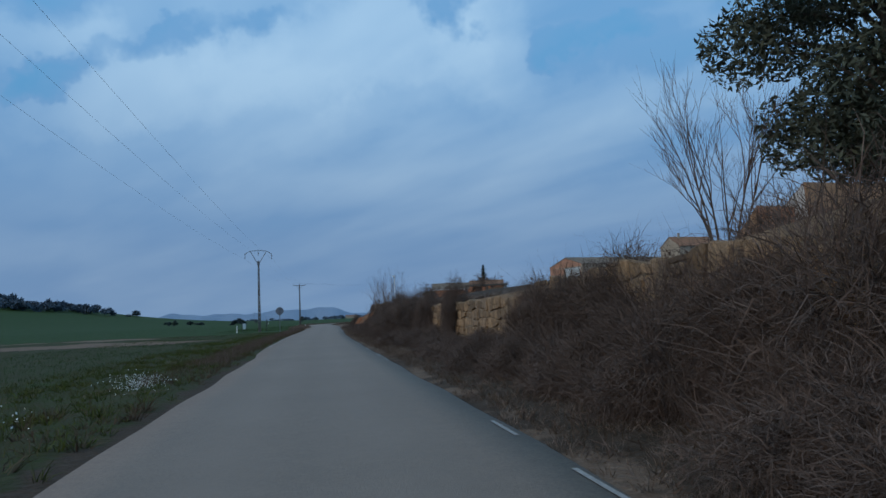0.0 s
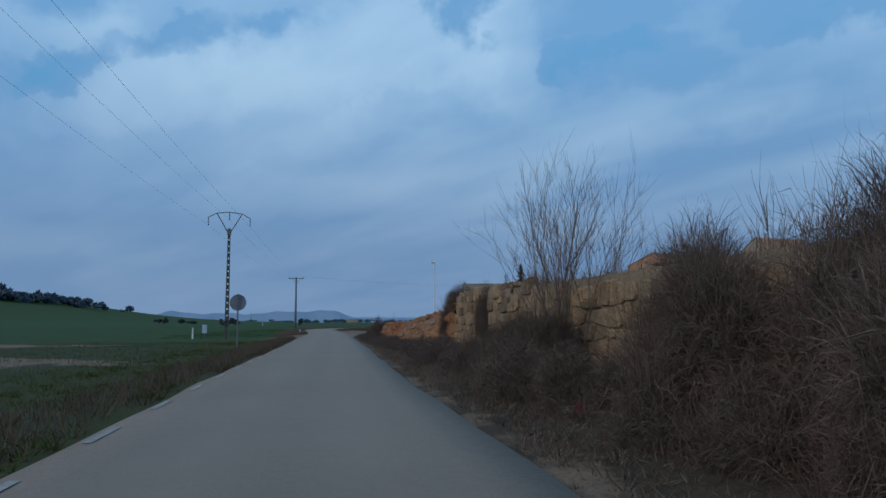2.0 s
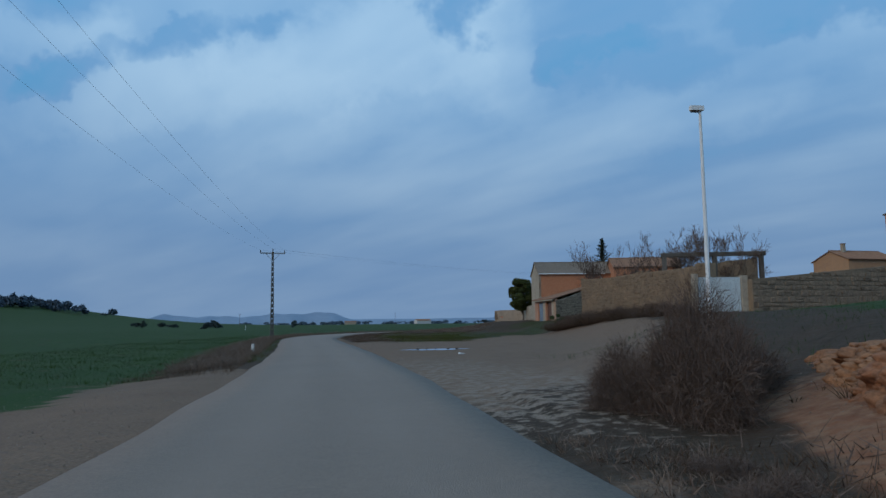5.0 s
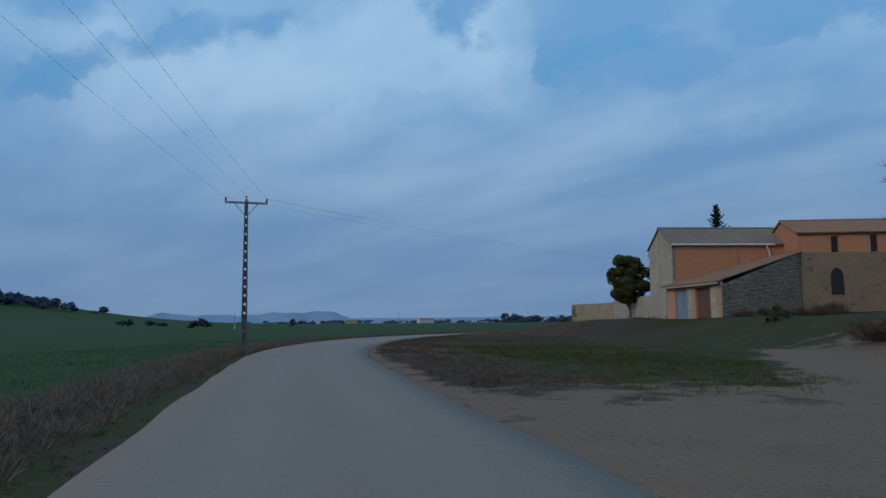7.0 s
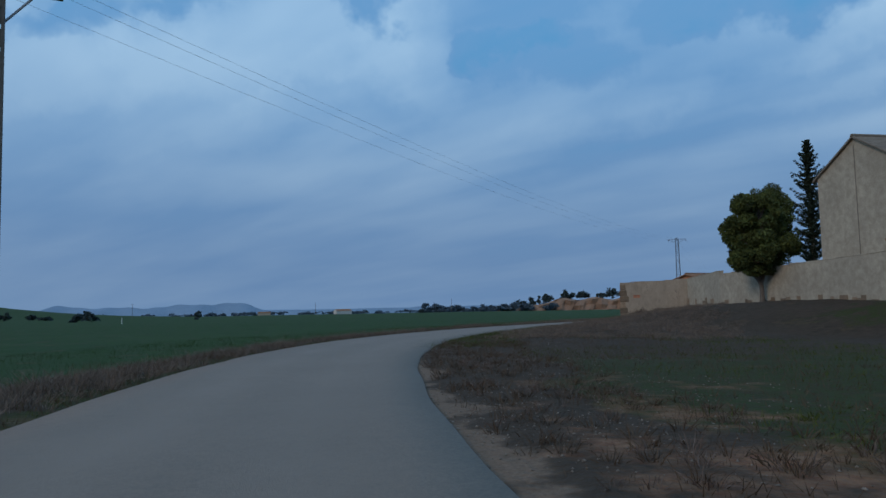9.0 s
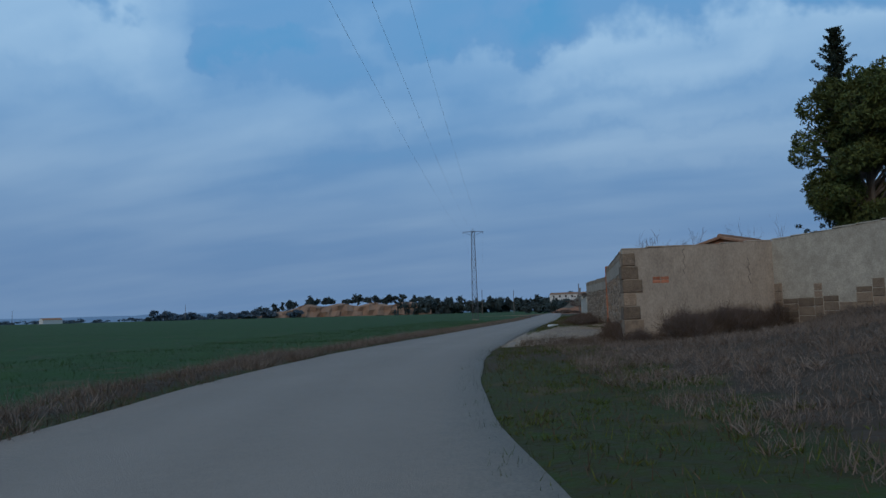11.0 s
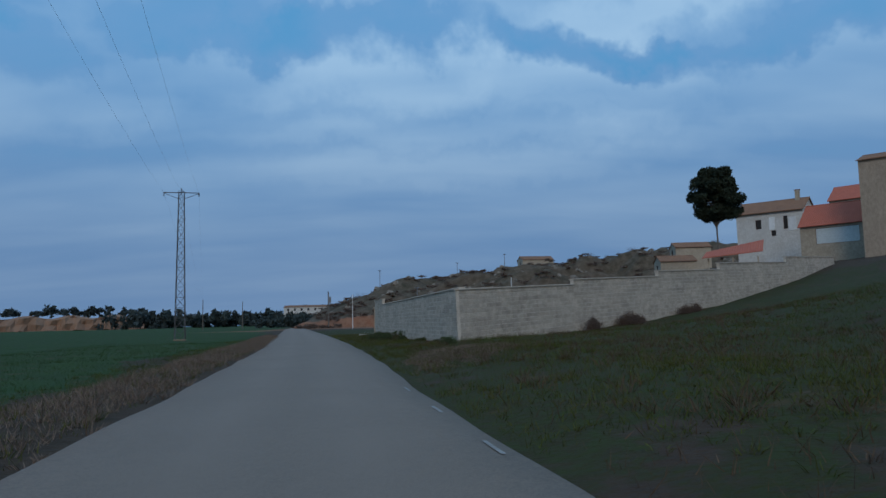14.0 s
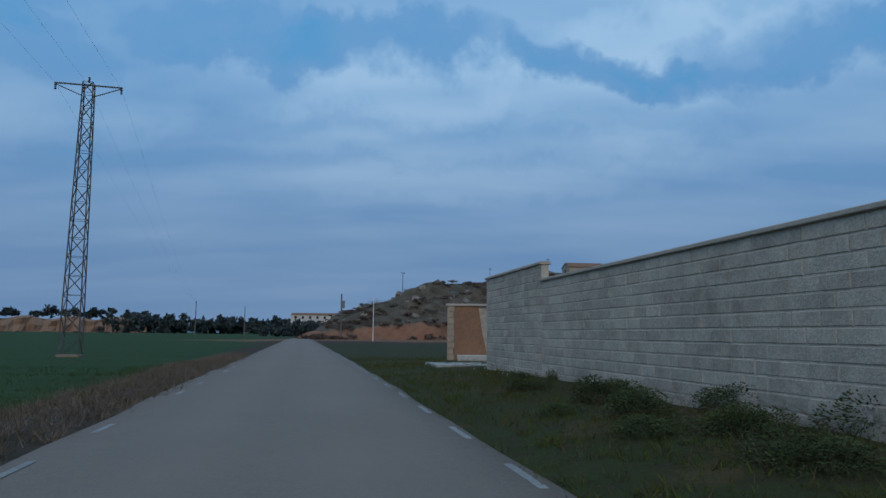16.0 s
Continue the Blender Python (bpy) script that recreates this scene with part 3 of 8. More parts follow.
gx, gy = spaced(-24, 100, 0.7, -4200, 4200), spaced(-12, 312, 0.8, -900, 4400)
gx = np.unique(np.round(np.r_[gx[(gx < 2.2) | (gx > 8.0)], np.arange(2.2, 8.0, 0.25)], 3))
XX, YY = np.meshgrid(gx, gy)
fx, fy = XX.ravel(), YY.ravel()
fz = land(fx, fy)
nx, ny = len(gx), len(gy)
ii = (np.arange(ny - 1)[:, None] * nx + np.arange(nx - 1)[None, :]).ravel()
quads = np.column_stack([ii, ii + 1, ii + nx + 1, ii + nx])

gm = bpy.data.materials.new("ground")
gm.use_nodes = True
gn, gl = gm.node_tree.nodes, gm.node_tree.links
gb = gn["Principled BSDF"]
gb.inputs["Roughness"].default_value = 0.95
gb.inputs["Specular IOR Level"].default_value = 0.2
gpos = gn.new("ShaderNodeNewGeometry").outputs["Position"]


def gnoise(scale, detail=5.0, lo=0.36, hi=0.64):
    t = gn.new("ShaderNodeTexNoise")
    t.inputs["Scale"].default_value, t.inputs["Detail"].default_value, t.inputs["Roughness"].default_value = scale, detail, 0.62
    gl.new(gpos, t.inputs["Vector"])
    r = gn.new("ShaderNodeMapRange")
    r.inputs[1].default_value, r.inputs[2].default_value = lo, hi
    gl.new(t.outputs[0], r.inputs[0])
    return r.outputs[0]


def gmix(fac, a, b):
    x = gn.new("ShaderNodeMix")
    x.data_type = "RGBA"
    for s_, v in ((0, fac), (6, a), (7, b)):
        if hasattr(v, "is_output"):
            gl.new(v, x.inputs[s_])
        else:
            x.inputs[s_].default_value = v if s_ == 0 else (*v, 1)
    return x.outputs[2]


def gthresh(v, noise_out, soft=0.18):
    """A mask with a ragged edge."""
    a = gn.new("ShaderNodeMath")
    a.operation = "MULTIPLY_ADD"
    gl.new(noise_out, a.inputs[0])
    a.inputs[1].default_value = 0.7
    gl.new(v, a.inputs[2])
    r = gn.new("ShaderNodeMapRange")
    r.interpolation_type = "SMOOTHSTEP"
    gl.new(a.outputs[0], r.inputs[0])
    r.inputs[1].default_value, r.inputs[2].default_value = 0.85 - soft, 0.85 + soft
    return r.outputs[0]


at = gn.new("ShaderNodeAttribute")
at.attribute_name = "zone"
az = gn.new("ShaderNodeSeparateColor")
gl.new(at.outputs["Color"], az.inputs[0])
n_big, n_mid, n_small, n_fine = gnoise(0.09), gnoise(0.7), gnoise(4.0), gnoise(26.0)
weeds = gmix(n_mid, (0.058, 0.037, 0.024), (0.034, 0.026, 0.015))
weeds = gmix(n_small, weeds, (0.068, 0.046, 0.030))
crop = gmix(n_big, (0.024, 0.060, 0.010), (0.036, 0.068, 0.012))
crop = gmix(n_mid, crop, (0.025, 0.050, 0.014))
lawn = gmix(n_mid, (0.032, 0.052, 0.008), (0.042, 0.046, 0.011))
lawn = gmix(n_small, lawn, (0.042, 0.036, 0.015))
dirt = gmix(n_mid, (0.185, 0.118, 0.077), (0.125, 0.084, 0.057))
dirt = gmix(n_fine, dirt, (0.210, 0.143, 0.098))
redd = gmix(n_mid, (0.25, 0.105, 0.052), (0.17, 0.070, 0.037))
redd = gmix(n_small, redd, (0.28, 0.155, 0.088))
col = gmix(gthresh(az.outputs[0], n_mid), weeds, crop)
at2 = gn.new("ShaderNodeAttribute")
at2.attribute_name = "zone_b"
az2 = gn.new("ShaderNodeSeparateColor")
gl.new(at2.outputs["Color"], az2.inputs[0])
col = gmix(gthresh(az2.outputs[0], n_mid), col, lawn)
stone = gmix(n_fine, (0.28, 0.22, 0.168), (0.19, 0.15, 0.115))
col = gmix(gthresh(az.outputs[1], n_mid), col, dirt)
col = gmix(gthresh(az2.outputs[1], n_small), col, stone)
col = gmix(gthresh(az.outputs[2], n_mid, 0.3), col, redd)
gl.new(col, gb.inputs["Base Color"])
gbt = gn.new("ShaderNodeTexNoise")
gbt.inputs["Scale"].default_value, gbt.inputs["Detail"].default_value = 9.0, 8.0
gl.new(gpos, gbt.inputs["Vector"])
gbu = gn.new("ShaderNodeBump")
gbu.inputs["Strength"].default_value, gbu.inputs["Distance"].default_value = 0.8, 0.08
gl.new(gbt.outputs[0], gbu.inputs["Height"])
gl.new(gbu.outputs[0], gb.inputs["Normal"])

me = flat_mesh("ground", np.column_stack([fx, fy, fz]), quads, gm)
me.shade_smooth()
zs, zl_ = along(fx, fy)
zd = fx - np.interp(fy, EDGE_Y, EDGE_X)
z_crop = np.where(zl_ < 0, step(-4.4, -5.8, zl_ + 0.6 * rough(fx, fy, 6.0, 1.0)), 0.0)
# fallow strips in the field beside the first stretch
z_crop *= 1 - 0.9 * step(0.35, 0.6, rough(fx * 0.5, fy, 16.0, 4.0)) * step(115, 95, fy) * step(-45, -30, fx)
z_crop *= 1 - 0.9 * step(-8.5, -6.5, zl_ + 2 * rough(fx, fy, 9.0, 7.0)) * step(262, 280, zs) * step(330, 300, zs) * 0.8
fallow = step(1.25, 0.75, np.hypot((fx + 22) / 13, (fy - 74) / 7) + 0.25 * rough(fx, fy, 3.0, 2.0)) + step(1.2, 0.8, np.hypot((fx + 30) / 16, (fy - 98) / 4) + 0.25 * rough(fx, fy, 3.0, 5.0))
z_crop *= 1 - np.clip(fallow, 0, 1)
z_crop = np.maximum(z_crop, 0.85 * step(2.0, 4.0, zd) * step(76, 90, fy) * step(140, 132, fy) * step(60, 45, fx))
z_lawn = np.where(zl_ < 0, 0.9 * step(-2.3, -2.8, zl_ - 1.4 * step(22, 34, zs)) * step(120, 95, zs), 0.0)
z_lawn *= 1 - np.clip(fallow, 0, 1)
z_lawn = np.maximum(z_lawn, np.where(zl_ < 0, 0.8 * step(-2.2, -2.4, zl_) * step(-3.6, -3.2, zl_) * step(126, 132, zs) * step(266, 258, zs), 0))
z_lawn = np.maximum(z_lawn, np.where(zl_ > 0, 0.95 * step(150.5, 153, fy) * step(200, 186, zs) * step(4.6, 6.4, zl_ + 0.9 * rough(fx, fy, 3.0)), 0))
z_lawn = np.maximum(z_lawn, np.where(zl_ > 0, 1.0 * step(200, 206, zs) * step(234, 224, zs) * step(7.2, 4.4, zl_), 0))
z_lawn = np.maximum(z_lawn, np.where(zl_ > 0, (0.8 + 0.15 * step(283, 292, zs) + 0.35 * rough(fx, fy, 5.0, 3.0)) * step(246, 256, zs) * step(420, 380, zs) * step(60, 25, zl_), 0))
z_lawn = np.maximum(z_lawn, 0.9 * step(-12, -9, zd) * step(0.5, -2.0, zd) * step(146, 152, fy) * step(205, 195, fy))
z_dirt = np.where(zl_ > 0, step(110, 116, zs) * step(156, 147, zs + 1.2 * rough(fx, fy, 3.0)) * step(-1.5, -5.0, zd), 0.0)
z_dirt = np.maximum(z_dirt, np.where(zl_ < 0, step(104, 108, zs) * step(128, 120, zs) * step(-7.5, -4.5, zl_), 0))
z_dirt = np.maximum(z_dirt, np.where(zl_ > 0, 0.55 * step(3.3, 2.5, zl_) * (1 - step(104, 110, zs)), 0))
z_dirt = np.maximum(z_dirt, np.where(zl_ > 0, 0.75 * step(3.5, 2.7, zl_ + 0.3 * rough(fx, fy, 2.0, 6.0)) * step(148, 152, zs) * step(200, 190, zs), 0))
tongue = step(-0.8, 0.8, fx - 9.6 - 0.54 * (fy - 152) + 1.2 * rough(fx, fy, 2.0, 1.0)) * step(171, 164, fy) * step(148, 151, fy) * step(-3.0, -5.0, zd)
z_lawn *= 1 - tongue
z_dirt = np.maximum(z_dirt, 0.95 * tongue * (zl_ > 0))
z_mix = np.where(zl_ > 0, (0.22 + 0.3 * rough(fx, fy, 3.5, 8.0)) * step(152, 160, zs) * step(192, 182, zs) * step(2.6, 3.6, zl_) * step(9.0, 6.5, zl_), 0)
z_dirt = np.maximum(z_dirt, 0.8 * np.clip(fallow, 0, 1))
far_edge = (fx - 40.6) * 0.43 + (fy - 240.25) * 0.90 + 0.25 * rough(fx, fy, 1.2, 3.0)
near_edge = gravel_side(fx, fy)
z_gravel = step(0.35, -0.35, far_edge) * step(-0.3, 0.6, near_edge + 0.4 * rough(fx, fy, 1.5, 1.0)) * step(1.8, 2.6, zl_) * step(11.5, 10.0, zl_)
z_gravel = np.maximum(z_gravel, 0.5 * step(106, 112, zs) * step(134, 122, zs) * step(7.5, 4.0, zl_) * (zl_ > 0))
z_red = step(68.4, 70, fy) * step(112, 108, fy) * step(-1.9, -1.2, zd) * step(3.2, 1.6, zd)
z_red = np.maximum(z_red, z_mix)
z_red = np.maximum(z_red, 0.4 * step(64, 68, fy) * step(80, 72, fy) * step(-1.4, -0.8, zd) * step(1.0, 0.4, zd))
z_red = np.maximum(z_red, 0.7 * step(168, 180, fx) * step(250, 215, fx) * step(330, 345, fy) * step(430, 400, fy))
one = np.ones_like(fx)
for nm, chans in (("zone", (z_crop, z_dirt, z_red)), ("zone_b", (z_lawn, z_gravel, 0 * one))):
    ca = me.color_attributes.new(nm, "FLOAT_COLOR", "POINT")
    ca.data.foreach_set("color", np.column_stack([*chans, one]).astype(np.float32).ravel())
ground = tagged(new("ground", me), "rolling farmland with green fields, verges and bare earth", "ground", "", "structure")



# ---- red cut bank, a broken face of earth and bedded stone ----
def bank_at(y, v):
    """A place on the face of the cut: v from 0 at its foot to 1 on the ground above."""
    e = float(np.interp(y, EDGE_Y, EDGE_X))
    top = float(np.interp(y, [68, 69.5, 73, 77, 80, 82, 85, 92, 104, 110, 112], [2.15, 1.88, 1.66, 1.50, 1.42, 1.35, 1.30, 1.27, 1.2, 0.95, 0.7]))
    top += 0.10 * noise.noise(Vector((y * 0.9, 3.1, 0))) + 0.05 * noise.noise(Vector((y * 3.1, 7.0, 0)))
    slack = float(np.interp(y, [68.1, 69.2, 74, 79, 84, 112], [-0.75, 0.7, 0.5, 0.3, 0.14, 0.1]))
    d = float(np.interp(v, [0, 0.12, 0.72, 0.82, 1], [-0.55 - slack, -0.25 - slack, 0.12, 0.35, 1.7]))
    z = float(np.interp(v, [0, 0.12, 0.72, 0.82, 1], [0.15, 0.42, top - 0.04, top, top - 0.03]))
    return e + d, z


def bank_relief(y, z, v):
    wavy = Vector((y * 2.3 + 0.5 * noise.noise(Vector((y, z * 2, 4.0))), z * 3.1 + 0.35 * noise.noise(Vector((y * 1.3, z, 8.0))), 2.0))
    near = noise.voronoi(wavy)
    gap = min(1.0, (near[0][1] - near[0][0]) * 4.5)
    size = 0.5 + 0.5 * noise.cell(near[1][0] * 7.3)
    fine_ = noise.voronoi(Vector((y * 5.2, z * 8.5, 9.0)))
    gap2 = min(1.0, (fine_[0][1] - fine_[0][0]) * 3.5)
    stony = float(np.interp(y, [69, 75, 79, 81, 83, 87, 111], [0.6, 0.8, 0.85, 0.35, 0.4, 0.95, 0.8]))
    out = stony * (0.27 * size * gap + 0.11 * gap2 + 0.08 * gap) + 0.15 * noise.noise(Vector((y * 0.8, z * 1.4, 5.0))) + 0.05 * noise.noise(Vector((y * 7, z * 7, 1.0)))
    edge = min(1.0, v / 0.10) * min(1.0, max(0.0, (0.95 - v) / 0.16))
    return out * edge


bv, ys_, vs_ = [], np.arange(68.1, 112.01, 0.07), np.r_[np.linspace(0, 0.82, 46), np.linspace(0.85, 1, 7)]
for y in ys_:
    for v in vs_:
        x, z = bank_at(y, v)
        o = bank_relief(y, z, v)
        bv.append((x - o * 0.95, y + 0.05 * noise.noise(Vector((y * 5, z * 5, 3))), z + o * 0.2))
k_ = len(vs_)
bq = (np.arange(len(ys_) - 1)[:, None] * k_ + np.arange(k_ - 1)[None, :]).ravel()
M["cut_earth"] = material("cut_earth", [(0.250, 0.088, 0.040), (0.330, 0.180, 0.092), (0.185, 0.094, 0.052)], 0.28, 2.0, 0.95, 0.9, 9, vary=0, fine=0.25)
tagged(new("cut_bank", flat_mesh("cut_bank", bv, np.column_stack([bq, bq + 1, bq + k_ + 1, bq + k_]), M["cut_earth"])), "broken red earth bank cut beside the road", "bank", "", "structure")

# ---- road ----
rv, rf = [], []
lat = [-1, -0.985, -0.7, -0.35, 0, 0.35, 0.7, 0.985, 1]
half_s = [-60, 0, 60, 100, 140, 160, 178, 196, 205, 223, 241, 255, 280, 330, 460]
half_w = [2.3, 2.32, 2.3, 2.3, 2.24, 2.31, 2.58, 2.88, 2.9, 2.81, 2.7, 2.44, 2.59, 2.7, 2.7]
road_half_l = np.interp(road_s, half_s, half_w) - 0.25 * step(34, 26, road_s) - 0.3 * step(262, 280, road_s) * step(325, 305, road_s) + 0.05 * np.sin(road_s * 0.9) * np.sin(road_s * 0.23 + 1)
road_half_r = np.interp(road_s, half_s, half_w) - 0.22 * step(256, 264, road_s) * step(288, 278, road_s) + 0.05 * np.sin(road_s * 0.77 + 2) * np.sin(road_s * 0.31)
for k in range(len(road_s)):
    for u in lat:
        w = road_half_l[k] if u < 0 else road_half_r[k]
        p = road_c[k] + road_n[k] * u * w
        rv.append((p[0], p[1], (-0.10 if abs(u) == 1 else 0.012 + 0.03 * (1 - u * u))))
m_ = len(lat)
rf = [(k * m_ + j, k * m_ + j + 1, (k + 1) * m_ + j + 1, (k + 1) * m_ + j) for k in range(len(road_s) - 1) for j in range(m_ - 1)]
rme = flat_mesh("road", rv, rf, M["asphalt"])
rme.shade_smooth()
track = np.tile([0.1, 0.1, 0.35, 1.0, 0.45, 1.0, 0.35, 0.1, 0.1], len(road_s)).astype(np.float32)
ta = rme.attributes.new("track", "FLOAT", "POINT")
ta.data.foreach_set("value", track)
an, al = M["asphalt"].node_tree.nodes, M["asphalt"].node_tree.links
a_attr = an.new("ShaderNodeAttribute")
a_attr.attribute_name = "track"
a_noise = an.new("ShaderNodeTexNoise")
a_noise.inputs["Scale"].default_value, a_noise.inputs["Detail"].default_value = 0.35, 4.0
al.new(an.new("ShaderNodeNewGeometry").outputs["Position"], a_noise.inputs["Vector"])
a_fac = an.new("ShaderNodeMath")
a_fac.operation = "MULTIPLY"
al.new(a_attr.outputs["Fac"], a_fac.inputs[0])
al.new(a_noise.outputs[0], a_fac.inputs[1])
a_mix = an.new("ShaderNodeMix")
a_mix.data_type = "RGBA"
al.new(a_fac.outputs[0], a_mix.inputs[0])
a_bsdf = an["Principled BSDF"]
al.new(a_bsdf.inputs["Base Color"].links[0].from_socket, a_mix.inputs[6])
a_mix.inputs[7].default_value = (0.265, 0.2, 0.152, 1)
al.new(a_mix.outputs[2], a_bsdf.inputs["Base Color"])
road = tagged(new("road", rme), "narrow worn grey asphalt country road", "road", "", "structure")


def dash(s, l, length, width=0.10):
    k = int(np.argmin(abs(road_s - s)))
    a, b = beside(np.array([s, s + length]), np.array([l, l]))
    z = 0.017 + 0.03 * (1 - (abs(l) / 2.45) ** 2)
    m = facing(a, b, z)
    part("edge_dash", Build().box(0, length, -width / 2, width / 2, 0, 0.002), M["paint"], road, at=m)


for k in range(17):
    dash(37.4 + 3.1 * k, -2.12 + 0.02 * math.sin(k), 1.2)
for s_ in (4.6, 7.4, 21.2, 23.9, 29.5, 43.0, 70.2, 72.4):
    dash(s_, 2.2, 1.1 if s_ < 30 else 0.6, 0.05)
for k in range(3):
    dash(270.5 + 3.3 * k, 2.12, 0.8, 0.05)
for k in range(14, 30):
    dash(262.0 + 3.0 * k, 2.5, 1.2, 0.09)
    if k % 3 != 1:
        dash(260.0 + 3.0 * k, -2.2, 0.9, 0.09)


# ---- walls of stone and block ----
def stone_course_wall(name, p, q, z_base, heights, label, mat, back, row=(0.30, 0.48), wide=(0.45, 0.95), thick=0.5, seed=1, limit=300, proud=0.05, lean=0.0, top_ragged=True, joint=0.02, back_top=-0.08, group="", wob=0.03, rounding=1.0):
    """Coursed stone: each stone a piece of its own in front of a bed of mortar or earth."""
    rng = random.Random(seed)
    length = math.hypot(q[0] - p[0], q[1] - p[1])
    w = thing(name, label, "wall", facing(p, q, z_base), group)
    top = lambda x: float(np.interp(x, [h[0] * length for h in heights], [h[1] for h in heights]))  # noqa: E731
    bed = Build()
    steps = max(2, int(length / 1.2))
    for k in range(steps):
        a, b = length * k / steps, length * (k + 1) / steps
        ta, tb = top(a) + back_top, top(b) + back_top
        v = [(a, 0, -0.5), (b, 0, -0.5), (b, lean * tb, tb), (a, lean * ta, ta), (a, thick, -0.5), (b, thick, -0.5), (b, thick, tb), (a, thick, ta)]
        bed.add(v, [(0, 1, 2, 3), (5, 4, 7, 6), (4, 0, 3, 7), (1, 5, 6, 2), (3, 2, 6, 7), (4, 5, 1, 0)])
    part("core", bed, back, w)
    ph = rng.uniform(0, 6)
    bend = lambda k, x: wob * (math.sin(x * 1.9 + k * 2.3 + ph) + 0.7 * math.sin(x * 4.7 + k * 4.1 + ph * 2)) if k else 0.0  # noqa: E731
    pieces, z, k = [], -0.25, 0
    while True:
        h = rng.uniform(*row)
        x, any_, tilt = -rng.uniform(0, 0.4), False, 0.0
        while x < length:
            ww = rng.uniform(*wide)
            x0, x1 = max(x, 0.0), min(x + ww, length)
            tilt1 = rng.uniform(-0.16, 0.16) * h
            if x1 - x0 > 0.12:
                t = top((x0 + x1) / 2) + (rng.uniform(-0.12, 0.03) if top_ragged else 0)
                if z + h * 0.6 < t:
                    zt = min(z + h, t + 0.06)
                    quad = [(x0 + tilt, z + bend(k, x0)), (x1 + tilt1, z + bend(k, x1)), (x1 - tilt1, zt + bend(k + 1, x1)), (x0 - tilt, zt + bend(k + 1, x0))]
                    if h > row[0] * 1.25 and rng.random() < 0.25:
                        u, e = rng.uniform(0.35, 0.65), rng.uniform(-0.05, 0.05)
                        ml = tuple(a + (b - a) * (u + e) for a, b in zip(quad[0], quad[3]))
                        mr = tuple(a + (b - a) * (u - e) for a, b in zip(quad[1], quad[2]))
                        pieces += [[quad[0], quad[1], mr, ml], [ml, mr, quad[2], quad[3]]]
                    else:
                        pieces.append(quad)
                    any_ = True
            x += ww
            tilt = tilt1
        z += h
        k += 1
        if not any_ or z > 12:
            break
    rng.shuffle(pieces)
    rest = Build()
    for i, quad in enumerate(pieces):
        cx, cz = sum(p_[0] for p_ in quad) / 4, sum(p_[1] for p_ in quad) / 4
        hx, hz = (quad[1][0] - quad[0][0]) / 2, (quad[3][1] - quad[0][1]) / 2
        if hx < joint * 2.2 or hz < joint * 2.2:
            continue
        out = rng.uniform(0.15, 1.0) * proud
        ring = []
        for a in range(4):
            p0, p1, pm = quad[a], quad[(a + 1) % 4], quad[a - 1]
            for q_ in (pm, p1):
                cut = rng.uniform(0.04, 0.26) * rounding
                px_, pz_ = p0[0] + (q_[0] - p0[0]) * cut - cx, p0[1] + (q_[1] - p0[1]) * cut - cz
                ring.append((px_ * (1 - joint / hx), pz_ * (1 - joint / hz)))
        ch = rng.uniform(0.06, 0.15)
        dep = min(hx, hz) * rng.uniform(0.12, 0.28)
        c = Vector((cx, lean * cz - out, cz))
        v = [(rng.uniform(-0.3, 0.3) * hx, rng.uniform(-0.25, 0.1) * dep, rng.uniform(-0.3, 0.3) * hz)] + [(x * (1 - ch), rng.uniform(-0.25, 0.4) * dep, zz_ * (1 - ch)) for x, zz_ in ring] + [(x, dep, zz_) for x, zz_ in ring] + [(x * 0.97, dep + 0.2, zz_ * 0.97) for x, zz_ in ring]
        f = [(0, 1 + a, 1 + (a + 1) % 8) for a in range(8)]
        for r_ in (0, 8):
            f += [(9 + r_ + a, 9 + r_ + (a + 1) % 8, 1 + r_ + (a + 1) % 8, 1 + r_ + a) for a in range(8)]
        if i < limit:
            part("stone", Build().add(v, f), mat, w, at=Matrix.Translation(c))
        else:
            rest.add([Vector(p_) + c for p_ in v], f)
    if rest.v:
        tagged(part("further_stones", rest, mat, w), "", "", "", "stuff")
    return w


